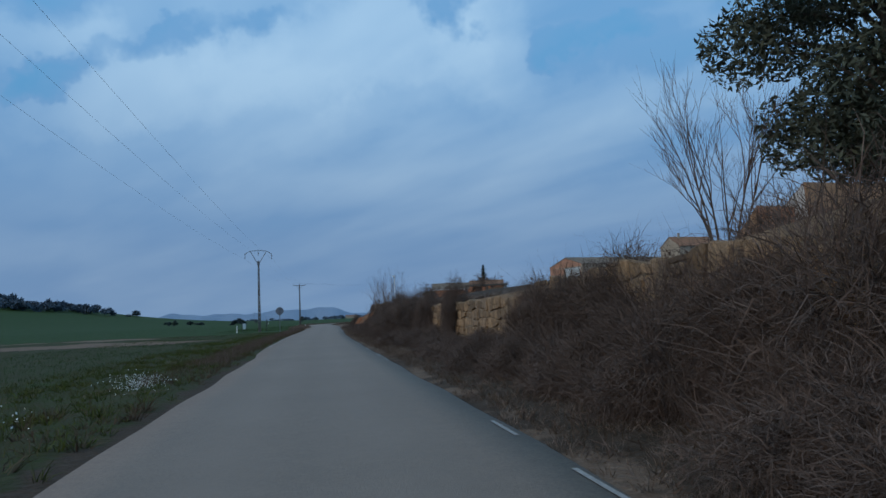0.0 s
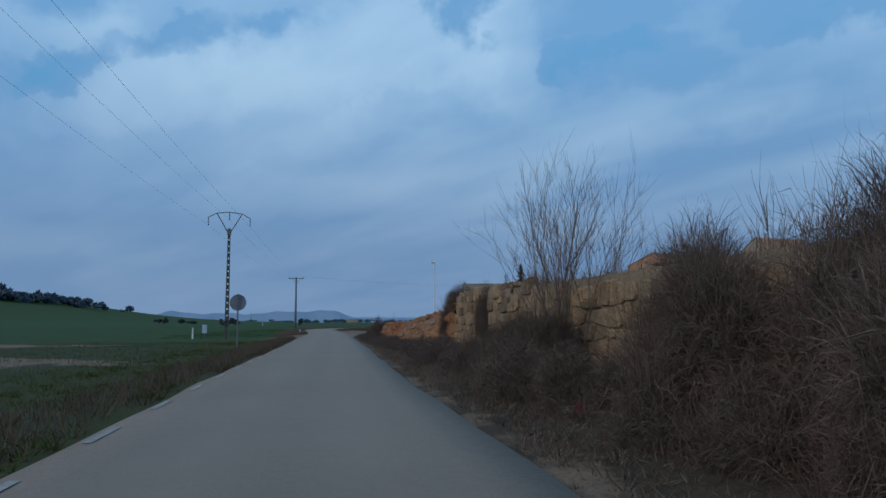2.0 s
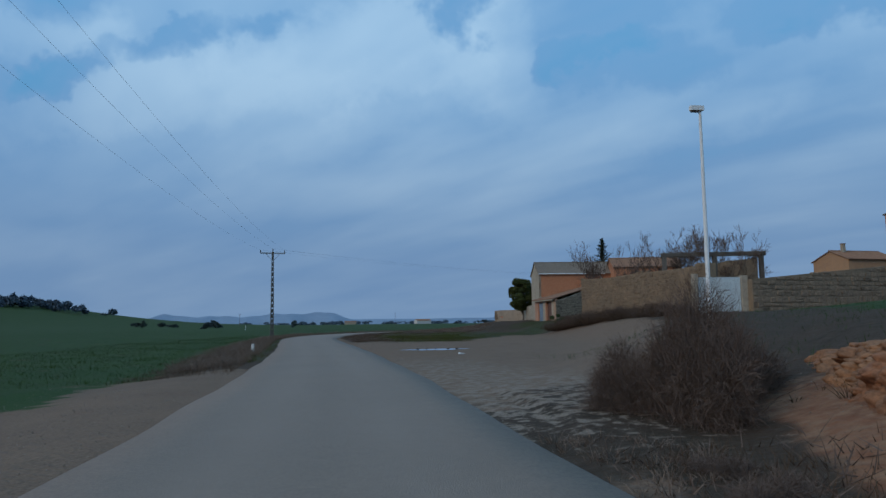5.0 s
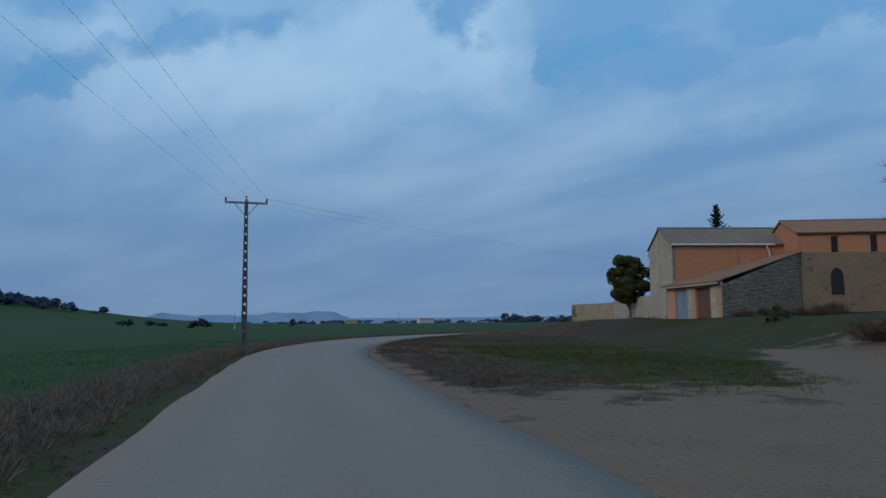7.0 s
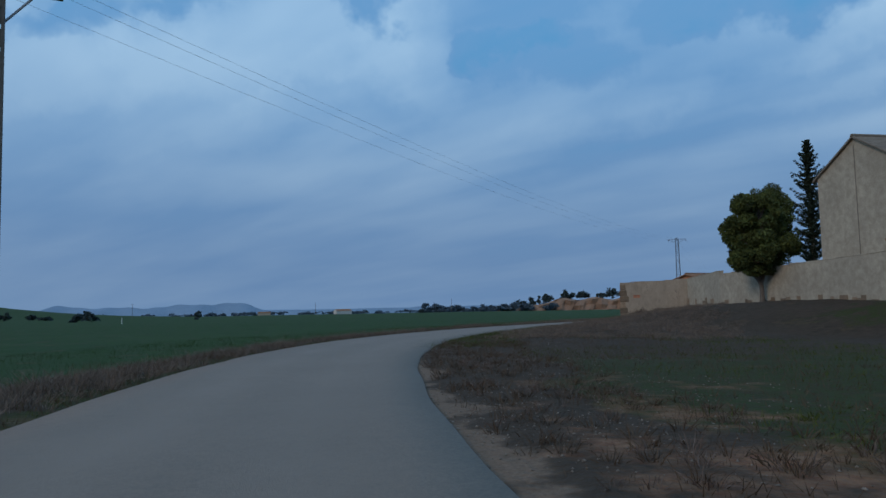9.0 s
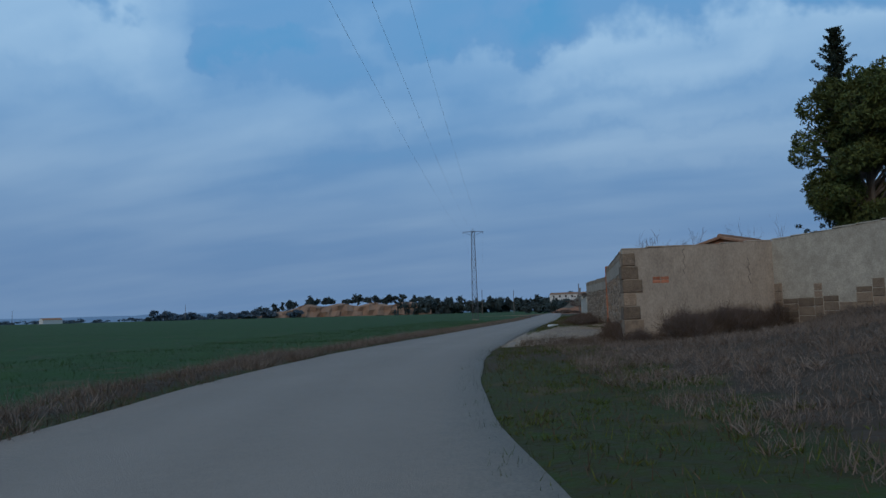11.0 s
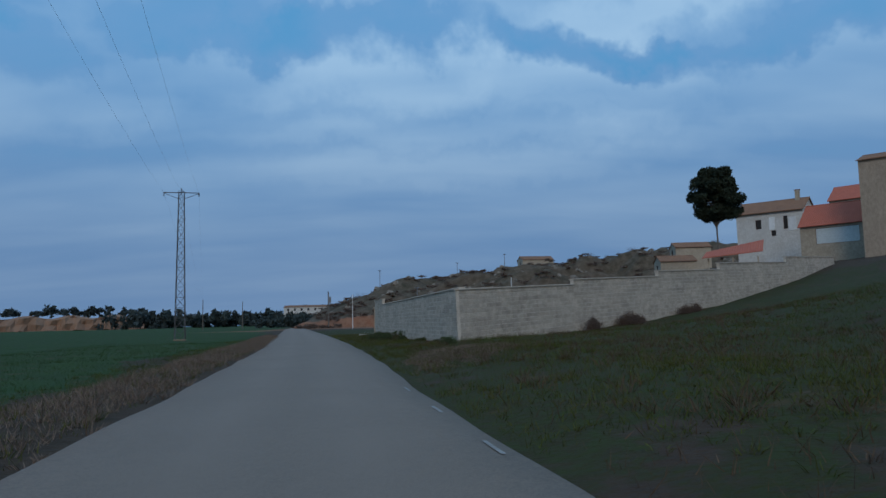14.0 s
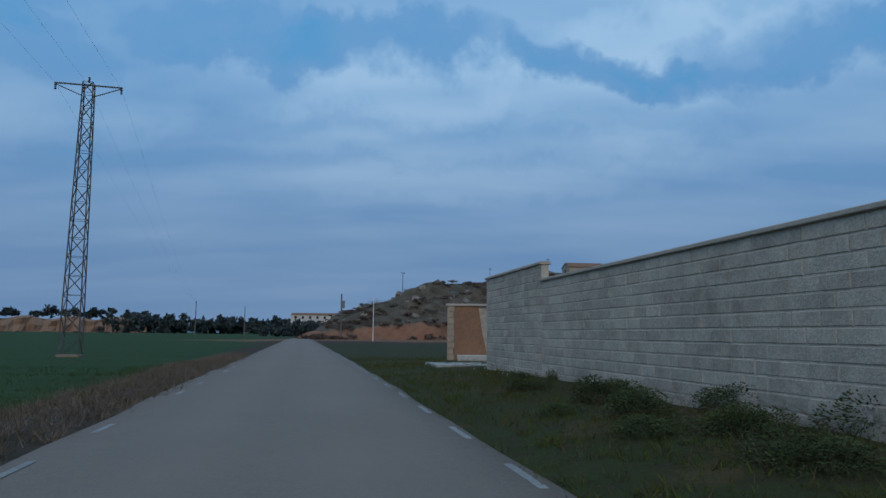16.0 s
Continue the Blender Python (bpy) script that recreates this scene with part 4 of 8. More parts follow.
def block_wall(name, p, q, tops, z0, label, seed=1, limit=300, bw=0.50, bh=0.20, near_x=0.0):
    """Concrete blocks in running bond on a mortar core; tops: (from, to, height) stretches, each with a coping."""
    rng = random.Random(seed)
    w = thing(name, label, "wall", facing(p, q, z0))
    length = math.hypot(q[0] - p[0], q[1] - p[1])
    core, cop, pieces = Build(), [], []
    for a, b, t in tops:
        core.box(a, b, 0.012, 0.19, -1.2, t)
        c = Build()
        c.box(a - 0.03, b + 0.03, -0.05, 0.25, t, t + 0.07, inset=0.012)
        cop.append(c)
        n = int(round((t + 1.0) / bh))
        for r in range(n):
            zt = t - r * bh
            x = a - (bw / 2 if r % 2 else 0.0)
            while x < b:
                run = bw * rng.choice((1, 1, 2))
                x0, x1 = max(x, a), min(x + run, b)
                if x1 - x0 > 0.06:
                    pieces.append((x0, x1, zt - bh, zt))
                x += run
    part("core", core, M["block_mortar"], w)
    for c in cop:
        part("coping", c, M["coping"], w, "pale concrete coping")
    pieces.sort(key=lambda k: abs(k[0] - near_x))
    shapes, rest = {}, Build()
    for i, (x0, x1, za, zb) in enumerate(pieces):
        wd = round(x1 - x0, 3)
        y = rng.uniform(-0.004, 0.004)
        jx = 0.012
        if i < limit:
            if wd not in shapes:
                shapes[wd] = Build().box(jx, wd - jx, 0, 0.08, 0.012, bh - 0.012, inset=0.008).mesh("block", M["block"])
            part("block", shapes[wd], None, w, at=Matrix.Translation((x0, y, za)))
        else:
            rest.box(x0 + jx, x1 - jx, y, y + 0.08, za + 0.012, zb - 0.012, inset=0.008)
    if rest.v:
        tagged(part("further_blocks", rest, M["block_i"], w), "", "", "", "stuff")
    return w


# ---- roadside walls ----
stone_course_wall("ashlar_wall", (4.95, 33), (4.85, 5.0), 0.1, [(0, 1.7), (0.3, 1.68), (0.55, 1.78), (0.85, 1.95), (1, 2.2)], "old dry-laid wall of large yellow sandstone blocks along the road", M["sandstone"], M["earth_mortar"], (0.22, 0.42), (0.22, 0.74), seed=3, proud=0.08, lean=0.04, joint=0.013, wob=0.05)
stone_course_wall("ashlar_wall", (4.95, 68.3), (4.9, 47), 0.1, [(0, 2.25), (0.12, 2.3), (0.5, 2.15), (1, 2.1)], "old dry-laid wall of large yellow sandstone blocks along the road", M["sandstone"], M["earth_mortar"], (0.22, 0.50), (0.24, 0.76), seed=4, proud=0.08, lean=0.04, joint=0.013, wob=0.05)

# yard wall round the cypress: plastered stretches, rubble towards the road
C_BARN, C_A, C_B, C_TIP = (30.62, 199.25), (33.1, 215.0), (35.0, 221.4), (31.0, 224.6)
G_R, G_L, W_END = (39.5, 232.6), (44.05, 236.35), (51.1, 244.4)


def plain_wall(name, p, q, z0, h0, h1, label, mat, thick=0.28, cap=0.035, foot=None):
    w = thing(name, label, "wall", facing(p, q, z0))
    n = math.hypot(q[0] - p[0], q[1] - p[1])
    b = Build()
    k = max(2, int(n / 1.5))
    rng = random.Random(int(p[0] * 7 + q[1]))
    for i in range(k):
        a, e = n * i / k, n * (i + 1) / k
        ta, te = h0 + (h1 - h0) * i / k, h0 + (h1 - h0) * (i + 1) / k
        b.add([(a, 0, -1), (e, 0, -1), (e, 0, te), (a, 0, ta), (a, thick, -1), (e, thick, -1), (e, thick, te), (a, thick, ta)], [(0, 1, 2, 3), (5, 4, 7, 6), (4, 0, 3, 7), (1, 5, 6, 2), (3, 2, 6, 7), (4, 5, 1, 0)])
    part("wall", b, mat, w)
    c = Build()
    for i in range(k * 2):
        a, e = n * i / (2 * k), n * (i + 1) / (2 * k)
        t = h0 + (h1 - h0) * (i + 0.5) / (2 * k) + rng.uniform(-0.015, 0.015)
        c.box(a + 0.004, e - 0.004, -0.012, thick + 0.012, t, t + cap + rng.uniform(-0.01, 0.03), inset=0.012)
    part("cap", c, mat, w)
    if foot:
        x, f = 0.0, Build()
        while x < n - 0.1:
            wd = min(rng.uniform(0.25, 0.7), n - x)
            hh, zz_ = foot * rng.uniform(0.35, 1.15), -0.6
            while zz_ < hh:
                hs_ = rng.uniform(0.16, 0.32)
                f.box(x + 0.01, x + wd - 0.01, -0.012 - rng.uniform(0, 0.02), 0.03, zz_ + 0.01, zz_ + hs_, inset=0.02)
                zz_ += hs_
            x += wd
        tagged(part("bare_stone_foot", f, M["rubble_i"], w, "exposed stone where plaster has fallen"), "", "", "", "stuff")
    return w


plain_wall("yard_wall", C_A, C_BARN, 1.0, 2.5, 2.75, "cracked pale plastered yard wall beside the barn", M["plaster"], foot=0.6)
plain_wall("yard_wall", C_B, C_A, 1.0, 2.47, 2.72, "cracked pale plastered yard wall", M["plaster"], foot=0.75)
yw = plain_wall("yard_wall", C_TIP, C_B, 1.0, 2.3, 2.47, "grey rendered yard wall with a cracked face", M["render"])
# bricks showing at the corner where the render has gone
for k in range(-4, 4):
    part("corner_block", Build().box(-0.02 - 0.02 * (k % 3), 0.42 + 0.22 * ((k * 5) % 3) / 2, -0.02 - 0.015 * (k % 2), 0.40, 0, 0.445, inset=0.025), M["rubble"], yw, "brown corner block", at=Matrix.Translation((0, 0, 0.35 + 0.46 * k)))
for k in range(4):
    part("brick", Build().box(0, 0.26, 0, 0.06, 0, 0.10, inset=0.008), M["brick"], yw, at=Matrix.Translation((1.0 + 0.29 * (k % 2), -0.012, 1.12 + 0.115 * (k // 2))))
for xk, zt in ((2.1, 2.3), (4.3, 1.9)):
    cr = Build()
    pts = [(xk + 0.05 * math.sin(j * 2.1 + xk), -0.004, zt - 0.11 * j) for j in range(9)]
    cr.tube(pts, 0.007, 4)
    part("crack", cr, M["dark"], yw)

C_END = (31.12, 224.76)
stone_course_wall("rubble_yard_wall", G_R, C_END, 0.0, [(0, 2.6), (1, 2.7)], "rubble stone yard wall with pale mortar and a rendered top band", M["rubble"], M["mortar"], (0.13, 0.30), (0.14, 0.42), seed=7, proud=0.03, limit=300, joint=0.012, wob=0.05, rounding=1.5, back_top=0.0, top_ragged=False)
stone_course_wall("rubble_yard_wall", W_END, G_L, -0.05, [(0, 2.55), (1, 2.55)], "rubble stone yard wall with pale mortar and a rendered top band", M["rubble"], M["mortar"], (0.13, 0.32), (0.14, 0.44), seed=8, proud=0.03, limit=300, joint=0.012, wob=0.055, rounding=1.5, back_top=0.0, top_ragged=False)


def band(p, q, z0, z1, name, label):
    """A smooth rendered strip with a ragged lower edge, a course of blocks and thin cap slabs over it."""
    w = thing(name, label, "wall", facing(p, q, 0))
    n = math.hypot(q[0] - p[0], q[1] - p[1])
    rng = random.Random(int(n * 10))
    zc = z1 - 0.21
    k = int(n / 0.16)
    low = [z0 - 0.10 + rng.uniform(-0.05, 0.04) + 0.03 * math.sin(i * 0.37 + n) for i in range(k + 1)]
    strip = Build()
    ring = [(n * i / k, y_, z_) for i in range(k + 1) for y_, z_ in ((-0.03, low[i]), (-0.03, zc), (0.5, zc), (0.5, low[i]))]
    strip.add(ring, [(4 * i + j, 4 * i + (j + 1) % 4, 4 * i + 4 + (j + 1) % 4, 4 * i + 4 + j) for i in range(k) for j in range(4)] + [(0, 3, 2, 1), (4 * k, 4 * k + 1, 4 * k + 2, 4 * k + 3)])
    part("band", strip, M["render"], w)
    x = 0.0
    while x < n - 0.03:
        wd = min(0.5, n - x)
        part("band_block", Build().box(x + 0.004, x + wd - 0.004, -0.03 - rng.uniform(0, 0.012), 0.48, zc + 0.006, z1 - 0.003, inset=0.010), M["band_block"], w)
        x += wd
    x = 0.0
    while x < n - 0.2:
        wd = min(rng.uniform(0.5, 1.1), n - x)
        part("cap_slab", Build().box(x + 0.006, x + wd - 0.006, -0.05, 0.52, z1, z1 + rng.uniform(0.025, 0.06), inset=0.012), M["band_block"], w)
        x += wd


band(G_R, C_END, 2.62, 3.22, "wall_top_band", "grey rendered band with stone caps on a rubble wall")
band(W_END, G_L, 2.55, 3.15, "wall_top_band", "grey rendered band with stone caps on a rubble wall")
# end pier seen from the road and its return wall
plain_wall("yard_wall", (57.5, 238.0), W_END, 0.4, 2.7, 2.75, "grey rendered end wall of the yard", M["render"])

# gate
gate = thing("yard_gate", "tall yellow sheet-metal sliding gate in a stone wall", "gate", facing(G_L, G_R, 0.08))
gl_ = math.hypot(G_R[0] - G_L[0], G_R[1] - G_L[1])
x0g, x1g = 0.34, gl_ - 0.24
part("panel", Build().box(x0g, x1g, 0.10, 0.14, 0.06, 2.78), M["yellow"], gate)
for xk in np.linspace(x0g, x1g, 6)[1:-1]:
    part("seam", Build().box(xk - 0.012, xk + 0.012, 0.094, 0.10, 0.08, 2.76), M["yellow"], gate)
part("top_rail", Build().box(x0g - 0.02, x1g + 0.02, 0.085, 0.155, 2.78, 2.84, inset=0.01), M["yellow"], gate)
part("bottom_rail", Build().box(x0g - 0.02, x1g + 0.02, 0.085, 0.155, 0.02, 0.08, inset=0.01), M["yellow"], gate)
part("lock", Build().box(x0g + 0.12, x0g + 0.2, 0.07, 0.10, 1.0, 1.18, inset=0.01), M["steel"], gate)


def pier(name, at_m, x0, x1, h, bricks_from, bricks_to, label, seed):
    p = thing(name, label, "pier", at_m)
    part("core", Build().box(x0, x1, -0.02, 0.5, -0.3, h), M["render"], p)
    rng = random.Random(seed)
    z, r = -0.1, 0
    while z < h - 0.08:
        x = bricks_from - (0.12 if r % 2 else 0)
        while x < bricks_to - 0.05:
            a, b = max(x, bricks_from), min(x + 0.25, bricks_to)
            if b - a > 0.05 and rng.random() < 0.93:
                part("brick", Build().box(a + 0.005, b - 0.005, -0.04 - rng.uniform(0, 0.02), 0.05, z + 0.004, z + 0.070, inset=0.007), M["brick"], p)
            x += 0.26
        z += 0.076
        r += 1


gm_ = facing(G_L, G_R, 0.05)
pier("gate_pier", gm_, gl_ - 0.24, gl_ + 0.34, 3.35, gl_ - 0.20, gl_ + 0.40, "brick gate pier with worn render", 11)
pier("gate_pier", gm_, -0.05, 0.34, 3.1, 0, 0, "rendered gate pier edged with red brick", 12)
wl_ = math.hypot(G_L[0] - W_END[0], G_L[1] - W_END[1])
pier("brick_jamb", facing(W_END, G_L, 0.05), wl_ - 0.12, wl_ + 0.02, 3.1, wl_ - 0.72, wl_ + 0.05, "ragged red brick jamb beside a gate", 15)
part("paint_mark", Build().box(0.12, 0.22, -0.026, -0.02, 1.35, 1.75), M["yellow"], [o for o in bpy.data.objects if o.name.startswith("gate_pier")][-1], "yellow paint mark")

# concrete block wall with coping, front along the road and a stepped side up the slope
B_C, B_F = (72.15, 263.25), (95.7, 285.9)
bl = math.hypot(B_F[0] - B_C[0], B_F[1] - B_C[1]) - 0.13
block_wall("block_wall", B_F, B_C, [(0.0, 5.4, 2.82), (5.4, bl, 2.39)], 0.25, "grey concrete block wall with a stepped pale coping", 21, 300, near_x=bl * 0.35)
side_dir = Vector((0.975, -0.22, 0)).normalized()
B_S = (B_C[0] + side_dir.x * 50, B_C[1] + side_dir.y * 50)
side_wall = block_wall("block_wall", B_C, B_S, [(0.0, 8.45, 2.27), (8.45, 17.2, 2.53), (17.2, 25.65, 2.85), (25.65, 38.0, 3.3), (38.0, 50.0, 3.75)], 0.3, "stained concrete block wall stepping up a grassy slope", 22, 300)
side_wall.matrix_world = facing(B_C, B_S, 0.3) @ pose(0, 0, 0, 0, -2.5, 0)
# brick pier and panel at the far end of the block wall
ENT = facing((106.28, 294.13), (107.36, 292.45), 0.25)
ep = thing("brick_entrance", "entrance wall with a pale quoin, brown panel and a pale cap", "wall", ENT)
part("panel", Build().prism([(0.36, -0.3), (2.1, -0.3), (1.75, 1.2), (1.55, 2.5), (0.36, 2.5)], 0, 0.10), M["brown_panel"], ep, "orange-brown rendered panel")
part("backing", Build().box(0.36, 4.6, 0.10, 0.32, -0.3, 2.5), M["block_i"], ep, "grey block backing")
for k in range(9):
    part("quoin", Build().box(0, 0.36 - 0.05 * (k % 2), -0.04, 0.30, -0.2 + 0.3 * k, 0.09 + 0.3 * k, inset=0.02), M["render"], ep)
part("cap", Build().box(-0.08, 4.7, -0.08, 0.38, 2.5, 2.62, inset=0.02), M["coping"], ep)
part("foot_slab", Build().box(0.5, 2.6, -0.9, 0, -0.3, 0.08, inset=0.02), M["slab"], ep)
whole("entrance_slab", Build().prism([(0, -0.1), (2.6, -0.1), (2.6, 0.05), (0.1, 0.05)], 0, 2.2), M["slab"], "pale concrete entrance slab", "slab", at=facing((99.0, 290.5), (97.0, 288.6), land1(98.0, 289.5) + 0.02))


# ---- houses and barns ----
def ribbed_roof(name, pts, mat, parent, pitch, amp, label=""):
    """Roof plane through four corners a, b (eaves), c, d (ridge over b and a), with rounded ribs from ridge to eaves and real thickness."""
    a, b, c, d = [Vector(p) for p in pts]
    up = (b - a).cross(d - a).normalized()
    if up.z < 0:
        up = -up
    n = max(4, int((b - a).length / pitch) * 4)
    v, f = [], []
    for i in range(n + 1):
        u = i / n
        h = amp * abs(math.sin(math.pi * u * n / 4))
        for lo, hi, k in ((a, b, 0), (d, c, 1)):
            v.append(lo.lerp(hi, u) + up * h)
    for i in range(n):
        f.append((2 * i, 2 * i + 2, 2 * i + 3, 2 * i + 1))
    o = len(v)
    v += [a - up * 0.08, b - up * 0.08, c - up * 0.08, d - up * 0.08]
    f += [(o + 3, o + 2, o + 1, o)]
    f += [tuple([o, o + 1] + [2 * i for i in range(n, -1, -1)]), tuple([o + 2, o + 3] + [2 * i + 1 for i in range(n + 1)]), (o, 0, 1, o + 3), (o + 1, o + 2, 2 * n + 1, 2 * n)]
    return part(name, Build().add(v, f), mat, parent, label)


def window(parent, m, x, z, w, h, pane, frame_mat, depth=0.12):
    win = part("window", Build().box(x + 0.05, x + w - 0.05, depth, depth + 0.03, z + 0.05, z + h - 0.05), pane, parent, at=m)
    fr = Build()
    fr.box(x, x + 0.06, depth - 0.03, depth + 0.05, z, z + h).box(x + w - 0.06, x + w, depth - 0.03, depth + 0.05, z, z + h)
    fr.box(x, x + w, depth - 0.03, depth + 0.05, z, z + 0.06).box(x, x + w, depth - 0.03, depth + 0.05, z + h - 0.06, z + h)
    part("frame", fr, frame_mat, win)
    return win


def house(name, label, at_m, lx, ly, z_eave, z_ridge, wall_mat, roof_mat, side_holes=(), gable_holes=(), gable_mat=None, overhang=0.35, pitch=0.24, amp=0.05, down=3.0, pane="dark", frame_mat="brown_door", roof_w=0.5, category="house", group=""):
    """Local x along the ridge from the seen gable at x = 0, seen long side at y = 0. Holes (x, z, w, h)."""
    h = thing(name, label, category, at_m, group)
    t = 0.3
    wall = Build().holed(0, lx, -down, z_eave, 0, t, [(x, x + w, z, z + hh) for x, z, w, hh in side_holes])
    part("wall", wall, wall_mat, h)
    part("wall", Build().box(0, lx, ly - t, ly, -down, z_eave), wall_mat, h)
    part("wall", Build().box(lx - t, lx, t, ly - t, -down, z_eave), wall_mat, h)
    gm2 = Matrix(((0, 1, 0, 0), (-1, 0, 0, ly), (0, 0, 1, 0), (0, 0, 0, 1)))
    g = Build().holed(0, ly - t if gable_mat is None else ly, -down, z_eave, 0, t, [(x, x + w, z, z + hh) for x, z, w, hh in gable_holes])
    yr = ly * roof_w
    for x in (0.0, lx - t):
        g2 = Build().prism([(0, z_eave), (ly, z_eave), (ly - yr, z_ridge)], 0 + x, t + x)
        part("gable", g2, gable_mat or wall_mat, h, at=gm2)
    part("end_wall", g, gable_mat or wall_mat, h, at=gm2 @ Matrix.Translation((0, -0.004, 0)))
    for x, z, w, hh in side_holes:
        window(h, Matrix.Identity(4), x, z, w, hh, M[pane], M[frame_mat])
    for x, z, w, hh in gable_holes:
        window(h, gm2, x, z, w, hh, M[pane], M[frame_mat])
    o = overhang
    sl0, sl1 = (z_ridge - z_eave) / yr, (z_ridge - z_eave) / (ly - yr)
    ribbed_roof("roof_side", [(-o * 0.6, -o, z_eave + 0.09 - sl0 * o), (lx + o * 0.6, -o, z_eave + 0.09 - sl0 * o), (lx + o * 0.6, yr, z_ridge + 0.09), (-o * 0.6, yr, z_ridge + 0.09)], roof_mat, h, pitch, amp)
    ribbed_roof("roof_side", [(lx + o * 0.6, ly + o, z_eave + 0.09 - sl1 * o), (-o * 0.6, ly + o, z_eave + 0.09 - sl1 * o), (-o * 0.6, yr, z_ridge + 0.09), (lx + o * 0.6, yr, z_ridge + 0.09)], roof_mat, h, pitch, amp)
    part("ridge", Build().tube([(-o * 0.6, yr, z_ridge + 0.1), (lx + o * 0.6, yr, z_ridge + 0.1)], 0.11, 6), roof_mat, h)
    return h


def turned(x, y, z, deg):
    return pose(x, y, z, 0, 0, deg)


def chimney(parent, x, y, z0, z1, mat, w=0.5):
    c = part("chimney", Build().box(x - w / 2, x + w / 2, y - w / 2, y + w / 2, z0, z1), mat, parent)
    part("chimney_cap", Build().box(x - w * 0.62, x + w * 0.62, y - w * 0.62, y + w * 0.62, z1, z1 + 0.12, inset=0.02), M["tile"], c)


# big barn with a rendered gable and a brick long side
barn = house("barn", "large brick barn with rendered gable and corrugated roof", turned(31.15, 198.9, 0, -6), 15, 5.7, 8.1, 9.75, M["brick_wall"], M["fibre"], gable_mat=M["plaster"], overhang=0.25, pitch=0.2, amp=0.03, down=1.0, category="barn")
part("pilaster", Build().box(5.6, 5.95, -0.10, 0.0, 1, 8.0), M["brick_wall"], barn)
part("gutter", Build().tube([(-0.1, -0.28, 8.0), (9.4, -0.28, 8.0)], 0.07, 6), M["white_paint"], barn, "pale gutter")
part("downpipe", Build().tube([(8.6, -0.28, 7.95), (8.9, -0.16, 7.3), (9.0, -0.12, 6.0), (8.4, -0.12, 5.6)], 0.06, 6), M["white_paint"], barn, "pale downpipe")
part("gable_joint", Build().box(2.75, 2.81, -0.012, 0.0, 2, 9.4), M["fibre"], barn, at=Matrix(((0, 1, 0, 0), (-1, 0, 0, 5.7), (0, 0, 1, 0), (0, 0, 0, 1))))

# lean-to with two doors, its roof climbing to the brick house
lt = thing("lean_to", "low brick lean-to with two doors and a sloping tiled roof", "shed", turned(30.5, 198.9, 1.35, -90))
part("front_wall", Build().holed(0, 8.6, -1, 2.95, 0, 0.3, [(1.6, 3.6, -1, 2.5), (4.9, 7.2, -1, 2.55)]), M["pink_wall"], lt)
d1 = part("door", Build().box(1.62, 3.58, 0.12, 0.17, 0, 2.48), M["blue_door"], lt, "grey-blue metal door")
for k in range(4):
    part("rib", Build().box(1.8 + 0.45 * k, 1.84 + 0.45 * k, 0.10, 0.12, 0.1, 2.4), M["blue_door"], d1)
part("door", Build().box(4.92, 7.18, 0.22, 0.27, 0, 2.53), M["brown_door"], lt, "dark brown open-fronted door")
for xk in (0.7, 3.75, 7.4):
    part("jamb", Build().box(xk, xk + 0.75, -0.05, 0.0, -1, 2.9, inset=0.02), M["plaster"] if xk > 1 else M["pink_wall"], lt)
ribbed_roof("roof", [(-0.2, -0.45, 2.92), (8.9, -0.45, 2.92), (4.4, 10.3, 5.75), (-0.2, 10.3, 5.75)], M["tile"], lt, 0.24, 0.05)
part("eave_board", Build().box(-0.2, 8.9, -0.42, -0.30, 2.70, 2.86), M["plaster"], lt)

# long stone wall climbing from the lean-to, under the brick house and on to the pale gate
stone_course_wall("rubble_wall", (30.6, 190.2), (40.7, 194.7), 0.6, [(0, 3.3), (1, 6.35)], "grey rubble stone side wall under a sloping roof", M["rubble"], M["mortar"], (0.15, 0.32), (0.16, 0.48), seed=31, limit=200, proud=0.03, joint=0.016, back_top=0.0, wob=0.05, rounding=1.3)
stone_course_wall("rubble_wall", (40.7, 194.6), (58.0, 190.2), 2.4, [(0, 4.55), (1, 4.6)], "rubble stone wall under a brick farm building", M["old_stone"], M["earth_mortar"], (0.15, 0.32), (0.16, 0.5), seed=33, limit=100, proud=0.03, joint=0.016, back_top=0.0, wob=0.05, rounding=1.3, top_ragged=False)
stone_course_wall("rubble_wall", (33.5, 164.0), (23.5, 162.0), 1.2, [(0, 4.0), (1, 3.85)], "high weathered wall of rubble and earth with a broken top", M["old_stone"], M["earth_mortar"], (0.15, 0.32), (0.16, 0.52), seed=34, limit=20, proud=0.05, joint=0.018, back_top=-0.05, wob=0.05, rounding=1.3)
stone_course_wall("rubble_wall", (23.5, 162.0), (26.0, 144.9), 1.2, [(0, 3.85), (0.25, 3.7), (0.5, 3.8), (0.8, 3.75), (1, 3.9)], "high weathered wall of rubble and earth with a broken top", M["old_stone"], M["earth_mortar"], (0.15, 0.32), (0.16, 0.52), seed=32, limit=300, proud=0.05, joint=0.018, back_top=-0.05, wob=0.05, rounding=1.3)
arch = Build()
ap = [(0.0, 0.0), (1.05, 0.0), (1.05, 1.4)] + [(0.525 + 0.525 * math.cos(a), 1.4 + 0.9 * math.sin(a)) for a in np.linspace(0.2, math.pi - 0.2, 9)] + [(0.0, 1.4)]
arch.prism(ap, -0.07, 0.3)
whole("arched_opening", arch, M["dark"], "small dark arched doorway in a rubble wall", "doorway", at=facing((43.0, 194.05), (44.5, 193.67), 3.35))

